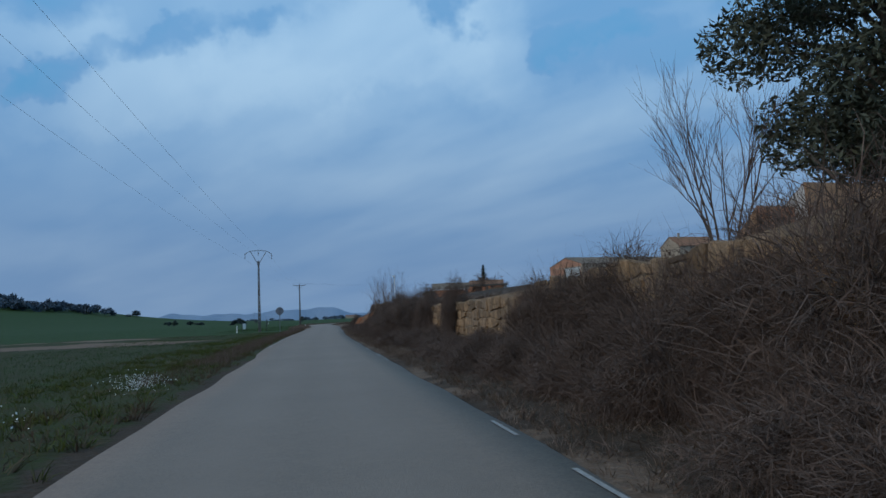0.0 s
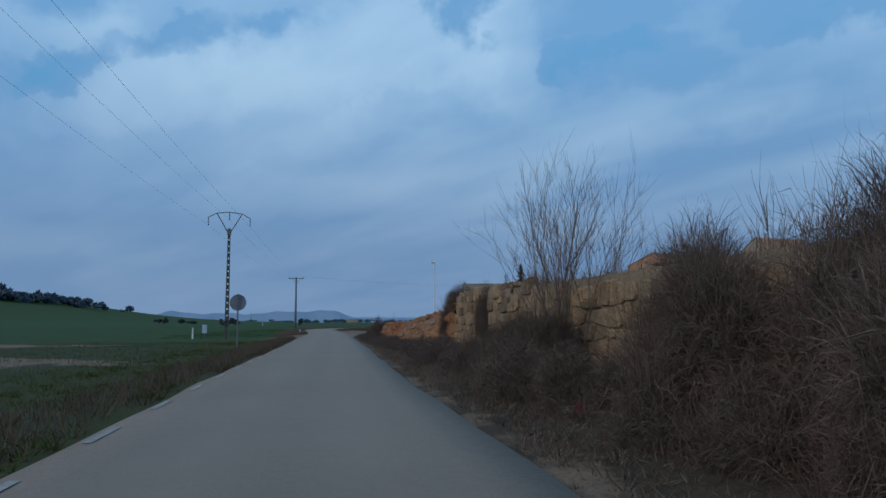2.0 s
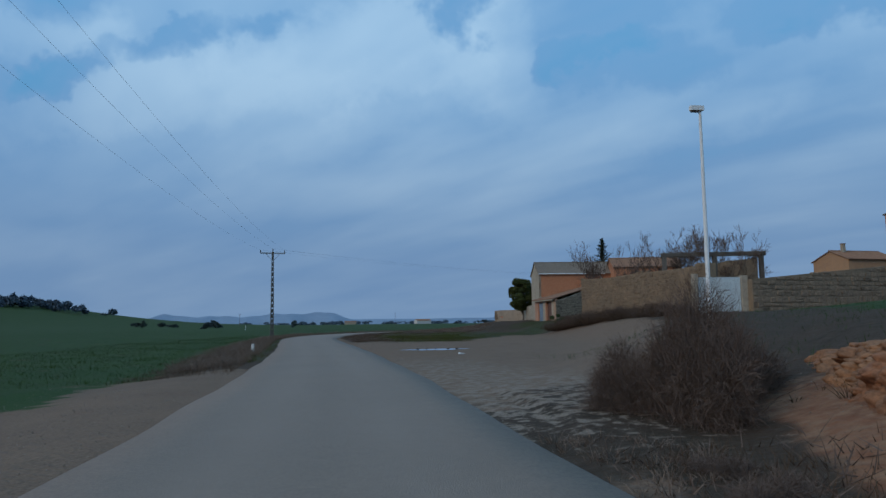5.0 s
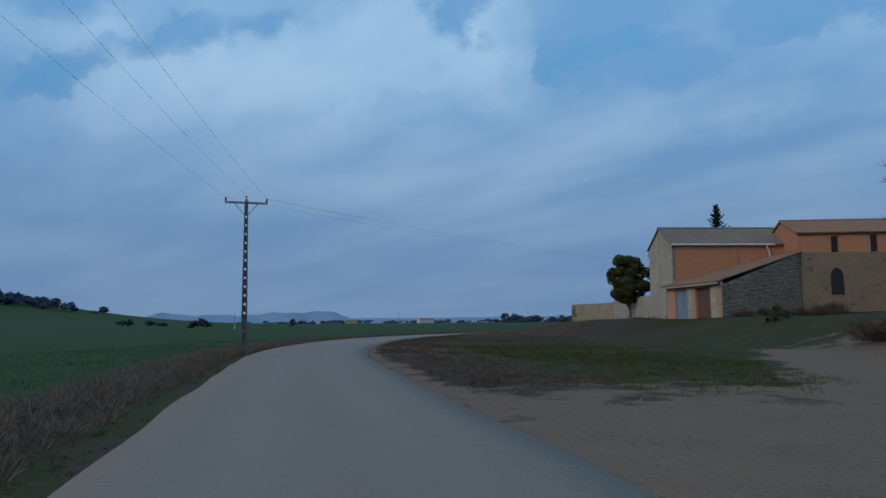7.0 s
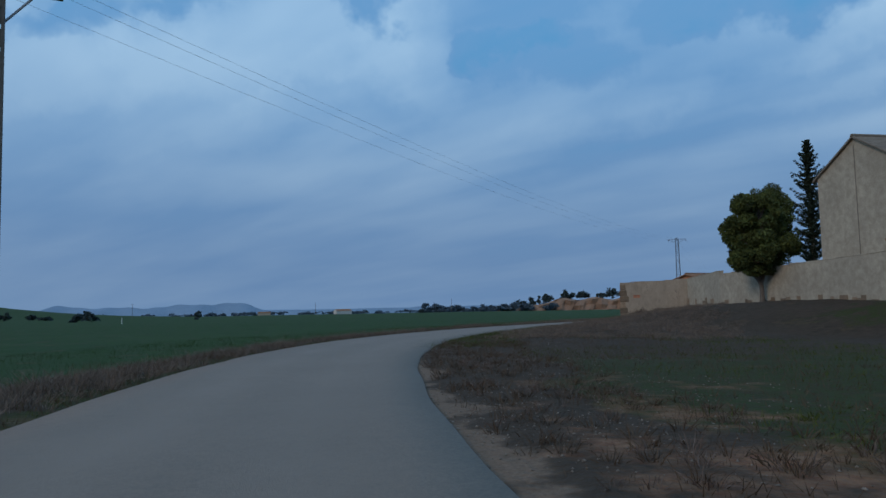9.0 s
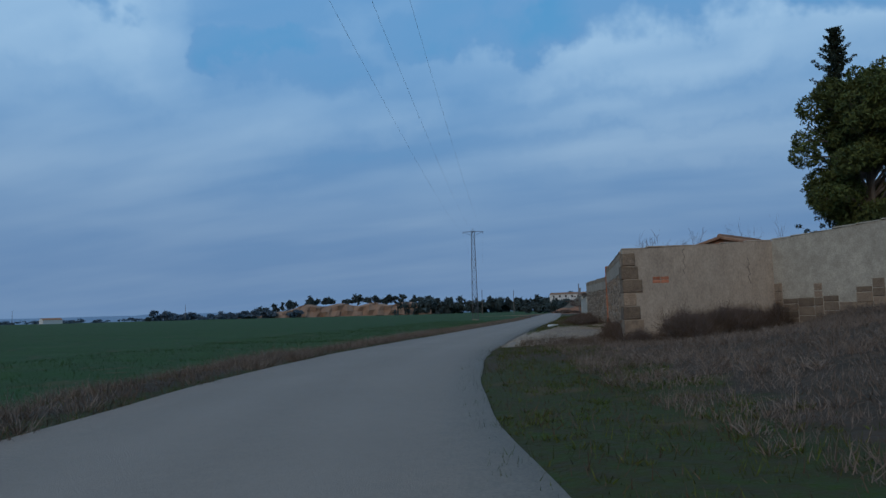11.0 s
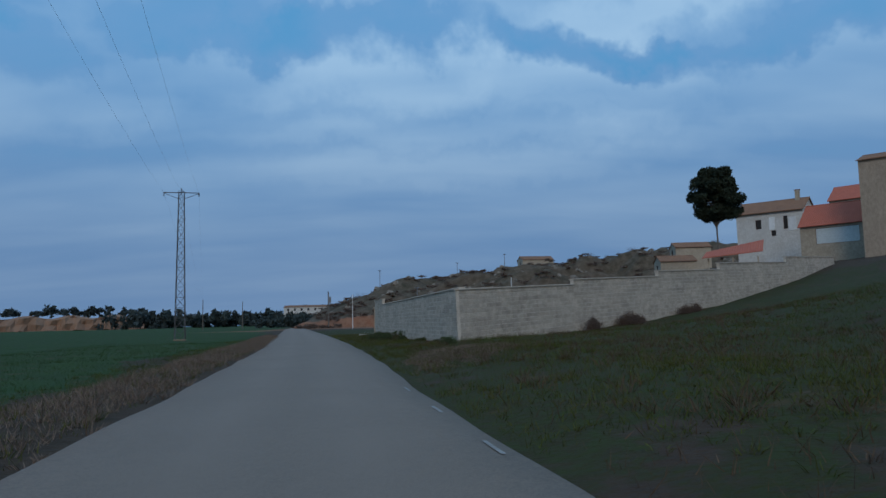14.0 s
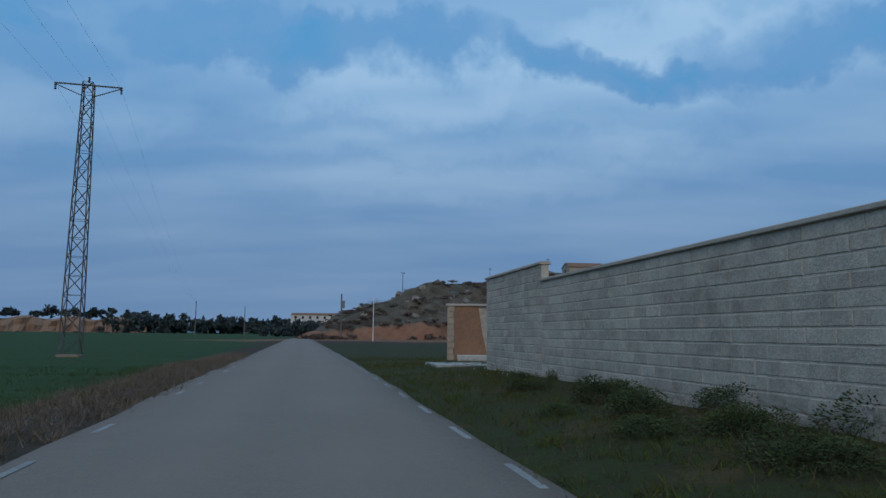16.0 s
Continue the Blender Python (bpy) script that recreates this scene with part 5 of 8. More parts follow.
brick_house = house("brick_house", "brick farm building with a clay tile roof on a stone wall", turned(40.6, 194.75, 0, -14), 9.2, 6.6, 8.7, 10.05, M["brick_wall"], M["tile"], side_holes=[(2.75, 6.95, 0.62, 1.4), (6.0, 6.95, 0.6, 1.45)], gable_holes=[(1.7, 7.2, 1.25, 1.1)], overhang=0.3, down=0.5, roof_w=0.5, category="farm building")

# pale gate, concrete frame of a ruin
wg = thing("farm_gate", "pale grey sheet-metal double gate in a stone wall", "gate", facing((22.2, 140.2), (25.4, 140.0), 1.5))
for k in range(2):
    lf = part("leaf", Build().box(0.3 + 1.32 * k, 1.6 + 1.32 * k, 0.05, 0.10, 0.1, 2.3), M["white_door"], wg)
    for r in range(3):
        part("rib", Build().box(0.6 + 1.32 * k + 0.33 * r, 0.63 + 1.32 * k + 0.33 * r, 0.03, 0.05, 0.15, 2.25), M["white_door"], lf)
part("post", Build().box(0, 0.28, -0.05, 0.3, -0.5, 2.5, inset=0.02), M["plaster"], wg)
part("post", Build().box(2.96, 3.35, -0.05, 0.3, -0.5, 2.4, inset=0.02), M["plaster"], wg)
ruin = thing("ruined_frame", "bare concrete post-and-beam frame behind a stone wall", "ruin", facing((33.9, 167.1), (43.0, 164.6), 2.8))
for xk in (0.0, 4.8, 9.2):
    part("post", Build().box(xk, xk + 0.4, 0, 0.4, -1, 4.7, inset=0.02), M["concrete"], ruin)
part("beam", Build().box(-0.1, 9.8, -0.04, 0.44, 4.7, 5.1, inset=0.02), M["concrete"], ruin)
part("infill", Build().prism([(2.0, 0), (9.0, 0), (9.0, 4.4), (6.0, 4.2), (3.2, 3.2)], 0.1, 0.35), M["earth_mortar"], ruin)

# field wall from the pale gate up to the brick store
stone_course_wall("field_wall", (25.6, 139.6), (55.0, 146.0), 2.0, [(0, 1.7), (0.5, 3.0), (1, 5.4)], "low dark drystone field wall climbing the slope", M["rubble"], M["earth_mortar"], (0.22, 0.4), (0.3, 0.8), seed=41, limit=150, proud=0.06, joint=0.03, back_top=-0.05)

# brick store with a pale sliding door
store = house("brick_store", "salmon brick store with a pale sliding door and a rendered side", turned(55.4, 147.0, 5.9, 14), 26, 12.8, 4.9, 6.6, M["render"], M["fibre"], gable_mat=M["pink_wall"], overhang=0.2, pitch=0.3, amp=0.04, down=4, category="store")
gmx = Matrix(((0, 1, 0, 0), (-1, 0, 0, 12.8), (0, 0, 1, 0), (0, 0, 0, 1)))
for k in range(2):
    part("sliding_door", Build().box(6.2 + 3.0 * k, 9.1 + 3.0 * k, -0.12, -0.05, 0.3, 4.3, inset=0.01), M["white_door"], store, "pale grey-green sliding door", at=gmx)
part("door_track", Build().box(2.6, 12.4, -0.16, -0.04, 4.35, 4.5), M["plaster"], store, at=gmx)
part("corner_post", Build().box(12.35, 12.8, -0.06, 0.02, -4, 4.9), M["plaster"], store, at=gmx)

# village houses up the slope
def village_house(x, y, z, deg, lx, ly, he, hr, wall, roof, label, holes=(), gholes=(), ch=None):
    h = house("house", label, turned(x, y, z, deg), lx, ly, he, hr, M[wall], M[roof], holes, gholes, down=6, group="village houses")
    if ch:
        chimney(h, ch[0], ch[1], he, hr + 1.1, M["plaster"])
    return h


def slope_roof_house(x, y, z, deg, lx, ly, he, hr, wall, upper, label, gable):
    """Roof falling away from a high front; the front's upper part differs from its foot."""
    h = house("house", label, turned(x, y, z, deg), lx, ly, he, hr, M[wall], M["tile"], gable_mat=M[gable], down=6, roof_w=0.06, overhang=0.15, group="village houses")
    part("upper_front", Build().holed(0, lx, he, hr + 0.02, -0.03, ly * 0.06, [(1.6, 2.4, he + 0.7, he + 1.5)]), M[upper], h)
    part("window_pane", Build().box(1.6, 2.4, 0.1, 0.14, he + 0.7, he + 1.5), M["dark"], h)


slope_roof_house(88.4, 133.0, 9.2, 10, 11.0, 7.6, 4.9, 11.3, "pink_wall", "brick_wall", "orange village house with a roof falling back", "ochre_wall")
slope_roof_house(98.0, 131.0, 9.2, 6, 22, 8.3, 10.5, 15.7, "render", "ochre_wall", "tall grey village house with an ochre top storey", "white_wall")
village_house(104, 196, 12.5, 10, 14, 9, 6.0, 8.8, "plaster", "tile", "weathered village house with chimneys and a clay roof", [(2, 3.2, 0.9, 1.2), (6, 3.2, 0.9, 1.2)], [(3.6, 3.4, 0.9, 1.2)], (3, 4))
village_house(78, 196, 7.5, 5, 9, 7, 2.6, 4.0, "ochre_wall", "tile", "low outbuilding with a clay tile roof", (), (), (2, 3))

# farmhouse above the block wall with red-roofed sheds and porch
fh = house("farmhouse", "two-storey pale farmhouse with a clay tile roof and shutters", turned(185.2, 271.6, 14.6, -98), 11.2, 9, 4.6, 6.9, M["white_wall"], M["tile"], side_holes=[(3.3, 1.6, 1.0, 1.7), (5.9, 0.2, 0.8, 1.0), (8.0, 1.3, 0.7, 2.3)], overhang=0.5, pitch=0.3, amp=0.06, down=6)
chimney(fh, 9.6, 4.0, 5.5, 8.4, M["plaster"], 0.7)
part("shutter", Build().box(5.6, 6.6, -0.05, 0, 1.3, 3.6, inset=0.02), M["white_paint"], fh)
part("shutter", Build().box(8.8, 10.1, -0.06, 0, 0.9, 3.3, inset=0.02), M["white_paint"], fh)
house("garage_shed", "garage with a red tile roof and pale walls", turned(168.0, 259.6, 11.3, -103), 14, 8, 3.1, 6.4, M["plaster"], M["red_tile"], side_holes=[(2.2, 0.1, 6.0, 2.4)], overhang=0.4, pitch=0.3, amp=0.06, down=6, pane="white_door", category="garage")
house("farm_shed", "shed with a bright red tile roof", turned(187.0, 256.6, 15.9, -103), 14, 8, 4.6, 7.2, M["plaster"], M["red_tile"], side_holes=[(2, 2.6, 2.2, 1.2)], overhang=0.4, pitch=0.3, amp=0.06, down=8, category="shed")
house("farm_tower_house", "tall plain house end beside red roofs", turned(160.0, 251.0, 10.0, -100), 9, 8, 12.0, 13.2, M["render"], M["tile"], down=6)
porch = thing("porch", "open porch with a red tile roof on posts", "porch", turned(141.0, 268.0, 6.0, -84))
for k in range(3):
    part("post", Build().box(0.3 + 2.9 * k, 0.5 + 2.9 * k, 0.1, 0.3, -3, 2.3), M["plaster"], porch)
ribbed_roof("roof", [(-0.3, -0.5, 2.4), (6.8, -0.5, 2.9), (6.8, 4.5, 4.7), (-0.3, 4.5, 3.5)], M["red_tile"], porch, 0.3, 0.06)
house("outbuilding", "low tiled hut on the rocky hillside", turned(291.0, 366.0, 20.6, -50), 12, 8, 2.8, 4.2, M["plaster"], M["tile"], gable_holes=[(3, 0.5, 1.6, 1.6)], down=6)
plain_wall("yard_wall", (60.5, 236.0), (57.5, 238.0), 2.4, 2.8, 2.8, "grey rendered end wall of the yard", M["render"])
for x, y, z_, deg, lx, ly, he, hr, wm, lb in ((190.0, 287.0, 9.4, -60, 7.0, 5.0, 2.6, 3.7, "plaster", "small pale house with a tile roof on the hillside"), (214.0, 290.0, 14.5, -60, 8.0, 5.0, 2.3, 3.4, "plaster", "small pale house with a tile roof on the hillside")):
    house("outbuilding", lb, turned(x, y, z_, deg), lx, ly, he, hr, M[wm], M["tile"], gable_holes=[(1.6, 0.2, 1.2, 1.7)], down=7, group="hillside buildings")
# red-roofed hut behind the yard wall
house("hut", "small brick hut with old tiles behind a wall", turned(37.6, 223.6, 1.0, 8), 3.6, 2.4, 2.65, 2.95, M["brick_wall"], M["tile"], down=2, category="hut")

# long white building at the end of the road
wb = house("roadside_building", "long low white building far down the road", facing((438.5, 634), (457.5, 605.5), 9.8), 34, 12, 4.0, 5.4, M["white_wall"], M["tile"], side_holes=[(2.5 + 5.0 * k, 1.4, 1.6, 1.8) for k in range(6)], down=14, category="building")
for k, (x, y, c, l_) in enumerate(((60, 1750, "plaster", 26), (190, 1500, "white_wall", 30))):
    house("far_farm", "pale farm buildings far across the fields", turned(x, y, land1(x, y), 15 * k), l_, 14, 6, 9, M[c], M["tile"], down=3, group="far farms")


# rocky hill with a red cut bank at its foot, beyond the end of the wall
H_EYE, H_U, H_W = (75.5, 274.5), (0.841, 0.540), (0.540, -0.841)


def hill_z(x, y):
    u = (np.asarray(x, float) - H_EYE[0]) * H_U[0] + (np.asarray(y, float) - H_EYE[1]) * H_U[1]
    w = (np.asarray(x, float) - H_EYE[0]) * H_W[0] + (np.asarray(y, float) - H_EYE[1]) * H_W[1]
    front = 168 + 3.0 * np.sin(w * 0.13) + 1.5 * np.sin(w * 0.41)
    side = step(-36, -30, w) * (0.45 + 0.55 * step(-30, -2, w)) * (1 + 0.0068 * np.clip(w + 4, 0, 110))
    h = 3.2 * step(0, 3.0, u - front) + 10.4 * step(3, 34, u - front) * (1 + 0.16 * rough(x, y, 4.5, 2.0)) + 0.8 * rough(x, y, 2.2, 4.0) * step(4, 12, u - front)
    h = h + 0.7 * rough(x, y, 1.1, 6.0) * step(0.5, 2.5, u - front) * step(8, 4, u - front)
    return 0.6 + h * side * step(330, 260, u) - 2.5 * (1 - step(-2, 1, u - front) * step(-37, -34, w))


hu, hw = np.r_[np.arange(160, 176, 0.7), np.arange(176, 214, 1.1), np.arange(214, 335, 6.0)], np.arange(-40, 130, 1.1)
UU, WW = np.meshgrid(hu, hw)
hx_, hy_ = (H_EYE[0] + UU * H_U[0] + WW * H_W[0]).ravel(), (H_EYE[1] + UU * H_U[1] + WW * H_W[1]).ravel()
hzv = hill_z(hx_, hy_)
hq = (np.arange(len(hw) - 1)[:, None] * len(hu) + np.arange(len(hu) - 1)[None, :]).ravel()
hq = np.column_stack([hq, hq + len(hu), hq + len(hu) + 1, hq + 1])
uq = UU.ravel()[hq].mean(1)
fq = 168 + 3.0 * np.sin(WW.ravel()[hq].mean(1) * 0.13) + 1.5 * np.sin(WW.ravel()[hq].mean(1) * 0.41)
hme = flat_mesh("rocky_hill", np.column_stack([hx_, hy_, hzv]), hq, M["hillside"])
hme.materials.append(M["red_earth"])
hme.polygons.foreach_set("material_index", (uq - fq < 4.5 + 1.5 * np.sin(WW.ravel()[hq].mean(1) * 0.7)).astype(np.int32))
tagged(new("hill", hme), "rocky brown hill with a red earth bank at its foot", "hill", "", "structure")


# ---- poles, wires, lamp, signs ----
def lattice_concrete_pole(name, x, y, h, label, w0=0.46, w1=0.26):
    """Pierced concrete pole: two flanges joined by rungs."""
    z0 = land1(x, y) - 0.1
    p = thing(name, label, "utility pole", turned(x, y, z0, 8))
    sh = part("shaft", Build(), M["concrete"], p)
    b = Build()
    for sx in (-1, 1):
        b.add([(sx * w0 / 2, -0.13, 0), (sx * (w0 / 2 - 0.13), -0.13, 0), (sx * (w0 / 2 - 0.13), 0.13, 0), (sx * w0 / 2, 0.13, 0), (sx * w1 / 2, -0.09, h), (sx * (w1 / 2 - 0.07), -0.09, h), (sx * (w1 / 2 - 0.07), 0.09, h), (sx * w1 / 2, 0.09, h)], [(0, 1, 5, 4), (1, 2, 6, 5), (2, 3, 7, 6), (3, 0, 4, 7), (4, 5, 6, 7)])
    n = int(h / 0.62)
    for k in range(n):
        z = 0.25 + k * (h - 0.4) / (n - 1)
        w = w0 + (w1 - w0) * z / h
        b.box(-w / 2 + 0.03, w / 2 - 0.03, -0.05, 0.05, z - 0.24, z + 0.24)
    b.box(-w1 / 2, w1 / 2, -0.09, 0.09, h - 0.6, h)
    b.box(-w0 / 2 + 0.02, w0 / 2 - 0.02, -0.06, 0.06, 0, 0.7)
    old = sh.data
    sh.data = b.mesh("shaft", M["concrete"])
    bpy.data.meshes.remove(old)
    return p


def insulator(parent, x, z0, z1, y=0.0):
    i = Build().tube([(x, y, z0), (x, y, z1)], 0.025, 5)
    n = 4
    for k in range(n):
        z = z0 + (z1 - z0) * (k + 0.5) / n
        i.tube([(x, y, z - 0.03), (x, y, z + 0.01), (x, y, z + 0.03)], [0.07, 0.085, 0.03], 8)
    part("insulator", i, M["insulator"], parent, "dark glass insulator")


A_AT, B_AT, C_AT = (-9.4, 117.4), (-5.2, 194.8), (101.0, 318.4)
pa = lattice_concrete_pole("utility_pole", *A_AT, 11.3, "pierced concrete power pole with a V-shaped steel head")
for sx in (-1, 1):
    part("head_arm", Build().tube([(sx * 0.10, 0, 10.9), (sx * 1.25, 0, 12.9)], 0.055, 5), M["steel"], pa)
    part("top_bar", Build().tube([(0, 0, 13.05), (sx * 1.25, 0, 12.9), (sx * 2.05, 0, 12.45)], 0.05, 5), M["steel"], pa)
    insulator(pa, sx * 2.05, 11.6, 12.45)
part("head_base", Build().box(-0.2, 0.2, -0.12, 0.12, 10.7, 11.3, inset=0.02), M["steel"], pa)
insulator(pa, 0, 12.2, 13.0)
pb = lattice_concrete_pole("utility_pole", *B_AT, 10.9, "pierced concrete power pole with a steel crossarm")
part("crossarm", Build().box(-1.55, 1.55, -0.06, 0.06, 10.75, 10.9, inset=0.01), M["steel"], pb)
for sx in (-1, 1):
    part("brace", Build().tube([(sx * 0.12, 0, 9.9), (sx * 0.85, 0, 10.75)], 0.035, 4), M["steel"], pb)
    insulator(pb, sx * 1.5, 10.9, 11.2)
insulator(pb, 0, 10.95, 11.35)


def lattice_tower(name, x, y, h, w0, w1, arm, label, deg=45):
    z0 = land1(x, y) - 0.1
    t = thing(name, label, "pylon", turned(x, y, z0, deg))
    part("base", Build().box(-w0 / 2 - 0.1, w0 / 2 + 0.1, -w0 / 2 - 0.1, w0 / 2 + 0.1, -0.3, 0.22, inset=0.04), M["earth_mortar"], t, "brown earthy footing")
    n = 16
    corner = lambda sx, sy, z: (sx * (w0 + (w1 - w0) * z / h) / 2, sy * (w0 + (w1 - w0) * z / h) / 2, z)  # noqa: E731
    for sx, sy in ((-1, -1), (1, -1), (1, 1), (-1, 1)):
        part("leg", Build().tube([corner(sx, sy, 0.2), corner(sx, sy, h)], 0.045, 4), M["pylon_steel"], t)
    zs_ = [0.2 + (h - 0.2) * (1 - (1 - k / n) ** 1.15) for k in range(n + 1)]
    for (ax, ay), (bx, by) in (((-1, -1), (1, -1)), ((1, -1), (1, 1)), ((1, 1), (-1, 1)), ((-1, 1), (-1, -1))):
        for k in range(n):
            p0, p1 = ((ax, ay), (bx, by)) if k % 2 else ((bx, by), (ax, ay))
            part("lacing_bar", Build().tube([corner(*p0, zs_[k]), corner(*p1, zs_[k + 1])], 0.036, 4), M["pylon_steel"], t)
            part("lacing_bar", Build().tube([corner(ax, ay, zs_[k + 1]), corner(bx, by, zs_[k + 1])], 0.018, 4), M["pylon_steel"], t)
    ar = part("crossarm", Build().tube([(-arm, 0, h - 0.15), (arm, 0, h - 0.15)], 0.06, 4), M["pylon_steel"], t)
    for sx in (-1, 1):
        part("arm_strut", Build().tube([(sx * w1 / 2, 0, h - 0.9), (sx * arm, 0, h - 0.2)], 0.04, 4), M["pylon_steel"], ar)
        insulator(t, sx * arm * 0.98, h - 0.6, h - 0.12)
    insulator(t, 0, h, h + 0.4)
    return t


lattice_tower("pylon", *C_AT, 17.6, 1.15, 0.6, 2.0, "grey steel lattice power pylon on an earthy footing", -43)


def slim_pole(x, y, h, label, arm=1.0, mat="concrete", group="slim poles"):
    z0 = land1(x, y) - 0.1
    p = thing("slim_pole", label, "utility pole", turned(x, y, z0, 45), group)
    part("shaft", Build().tube([(0, 0, 0), (0, 0, h)], [0.22 * h / 12, 0.13 * h / 12], 7), M[mat], p)
    part("crossarm", Build().box(-arm, arm, -0.07, 0.07, h - 0.25, h - 0.1), M["steel"], p)
    for sx in (-1, 0, 1):
        part("insulator", Build().tube([(sx * arm * 0.95, 0, h - 0.1), (sx * arm * 0.95, 0, h + 0.25)], 0.07, 5), M["insulator"], p)
    return p


slim_pole(242.2, 485.5, 12.2, "far concrete power pole at the field edge")
slim_pole(337.5, 567.0, 15.6, "far concrete power pole by the road", 1.3)
slim_pole(-60, 690, 9.5, "far slim pole in the fields", 0.8)
slim_pole(225, 900, 14, "far slim pole in the fields", 1.2)
slim_pole(95, 1000, 14, "far slim pole in the fields", 1.2)


def sag(p, q, drop):
    return [Vector(p).lerp(Vector(q), u) - Vector((0, 0, drop * 4 * u * (1 - u))) for u in np.linspace(0, 1, 15)]


def arm_point(at_, deg, dx, z):
    return (at_[0] + dx * math.cos(radians(deg)), at_[1] + dx * math.sin(radians(deg)), land1(*at_) + z)


BEHIND = (-9.4, 40.0)
for off_a, za, off_b, zb, off_c in ((-2.05, 11.55, -1.5, 11.1, -1.95), (0, 12.2, 0, 11.3, 0), (2.05, 11.55, 1.5, 11.1, 1.95)):
    a = arm_point(A_AT, 8, off_a, za)
    b = arm_point(B_AT, 8, off_b, zb)
    c = arm_point(C_AT, -43, off_c, 17.3)
    for p_, q_, dr in ((a, (BEHIND[0] + off_a, BEHIND[1] - 90, 12.0), 1.6), (b, a, 0.9), (c, b, 1.8), ((242.2, 485.5, 12.2), c, 2.0)):
        whole("power_line", Build().tube(sag(q_, p_, dr), 0.0045, 4), M["wire"], "thin overhead power line", "cable", group="power lines")

# street lamp above the bank
lz = land1(12.5, 121.7)
lamp = thing("street_lamp", "tall thin grey street lamp with a small head", "street lamp", turned(12.5, 121.7, lz - 0.1, 180))
part("post", Build().tube([(0, 0, 0), (0, 0, 8.1 - lz)], [0.075, 0.045], 8), M["white_paint"], lamp)
part("head", Build().box(-0.10, 0.34, -0.10, 0.10, 8.05 - lz, 8.2 - lz, inset=0.03), M["white_paint"], lamp)
part("lens", Build().box(0.0, 0.30, -0.07, 0.07, 8.01 - lz, 8.05 - lz), M["insulator"], lamp)

# hill lamps
for x, y, h in ((241.3, 395.4, 7.8), (202.9, 354.2, 10), (300, 400, 8), (288, 372, 8)):
    z_ = max(land1(x, y), float(hill_z(x, y)))
    hl = thing("hill_mast", "thin mast on the rocky hill", "mast", turned(x, y, z_ - 0.2, 0), "hill masts")
    part("post", Build().tube([(0, 0, 0), (0, 0, h)], [0.14, 0.09], 6), M["steel"], hl)
    part("head", Build().box(-0.7, 0.7, -0.15, 0.15, h, h + 0.25), M["steel"], hl)
# transformer pole and white pole at the foot of the hill
tp = thing("transformer_pole", "concrete pole carrying a transformer", "utility pole", turned(198.6, 381.0, 0.6, 45))
part("shaft", Build().tube([(0, 0, 0), (0, 0, 9.5)], [0.22, 0.15], 8), M["concrete"], tp)
part("transformer", Build().box(-0.6, 0.6, -0.7, 0.1, 6.4, 8.0, inset=0.05), M["steel"], tp)
part("crossarm", Build().box(-1.2, 1.2, -0.06, 0.06, 9.2, 9.4), M["steel"], tp)
for x, y in ((178.6, 356.1), (150, 300)):
    sp = thing("slim_mast", "thin pale post near the hill", "post", turned(x, y, land1(x, y) - 0.1, 0))
    part("post", Build().tube([(0, 0, 0), (0, 0, 8.0)], [0.10, 0.06], 6), M["white_paint"], sp)

# road sign seen from behind
sx_, sy_ = -4.3, 80.4
sz = land1(sx_, sy_)
sg = thing("road_sign", "round road sign on a post, seen from its grey back", "road sign", turned(sx_, sy_, sz - 0.1, 6))
part("post", Build().box(-0.04, 0.04, -0.03, 0.03, 0, 2.9 - sz), M["steel"], sg)
disc = Build()
n_ = 28
disc.add([(0.41 * math.cos(2 * math.pi * k / n_), y_, 2.45 - sz + 0.41 * math.sin(2 * math.pi * k / n_)) for y_ in (0.035, 0.05) for k in range(n_)], [tuple(range(n_)), tuple(range(n_, 2 * n_))[::-1]] + [(k + n_, (k + 1) % n_ + n_, (k + 1) % n_, k) for k in range(n_)])
part("disc", disc, M["sign_back"], sg)
part("rim", Build().tube([(0.41 * math.cos(2 * math.pi * k / n_), 0.04, 2.45 - sz + 0.41 * math.sin(2 * math.pi * k / n_)) for k in range(n_ + 1)], 0.014, 5, False), M["steel"], sg)
for z_ in (2.25, 2.62):
    part("bracket", Build().box(-0.12, 0.12, 0.012, 0.04, z_ - sz, z_ + 0.04 - sz), M["steel"], sg)

wz = land1(-10.4, 114.3)
ws = thing("info_sign", "small white panel on two dark posts in the field", "sign", turned(-12.1, 121.0, land1(-12.1, 121.0) - 0.05, 30))
for xk in (-0.28, 0.28):
    part("post", Build().box(xk - 0.03, xk + 0.03, -0.03, 0.03, 0, 1.65), M["black_metal"], ws)
part("panel", Build().box(-0.27, 0.27, -0.05, -0.03, 0.65, 1.55, inset=0.005), M["white_paint"], ws)
ds = thing("field_sign", "dark narrow panel on a post beside the pole", "sign", turned(-8.25, 116.3, wz - 0.1, 75))
part("post", Build().box(-0.03, 0.03, -0.03, 0.03, 0, 1.4), M["black_metal"], ds)
part("panel", Build().box(-0.22, 0.22, -0.05, -0.03, 1.15, 2.0, inset=0.005), M["black_metal"], ds)
pbx = thing("meter_box", "dark box fixed to a concrete pole", "box", turned(-9.75, 117.1, land1(*A_AT) + 1.55, 8))
part("box", Build().box(-0.32, 0.0, -0.15, 0.15, 0, 0.5, inset=0.02), M["black_metal"], pbx)
for x, y, h in ((-13.2, 120.6, 1.15), (-2.75, 139.0, 0.4), (-26.0, 380.0, 1.6)):
    whole("marker", Build().tube([(0, 0, -0.1), (0, 0, h)], [0.09, 0.07], 8), M["white_paint"], "small white marker stone at the field edge", "marker", group="field markers", at=turned(x, y, land1(x, y), 0))
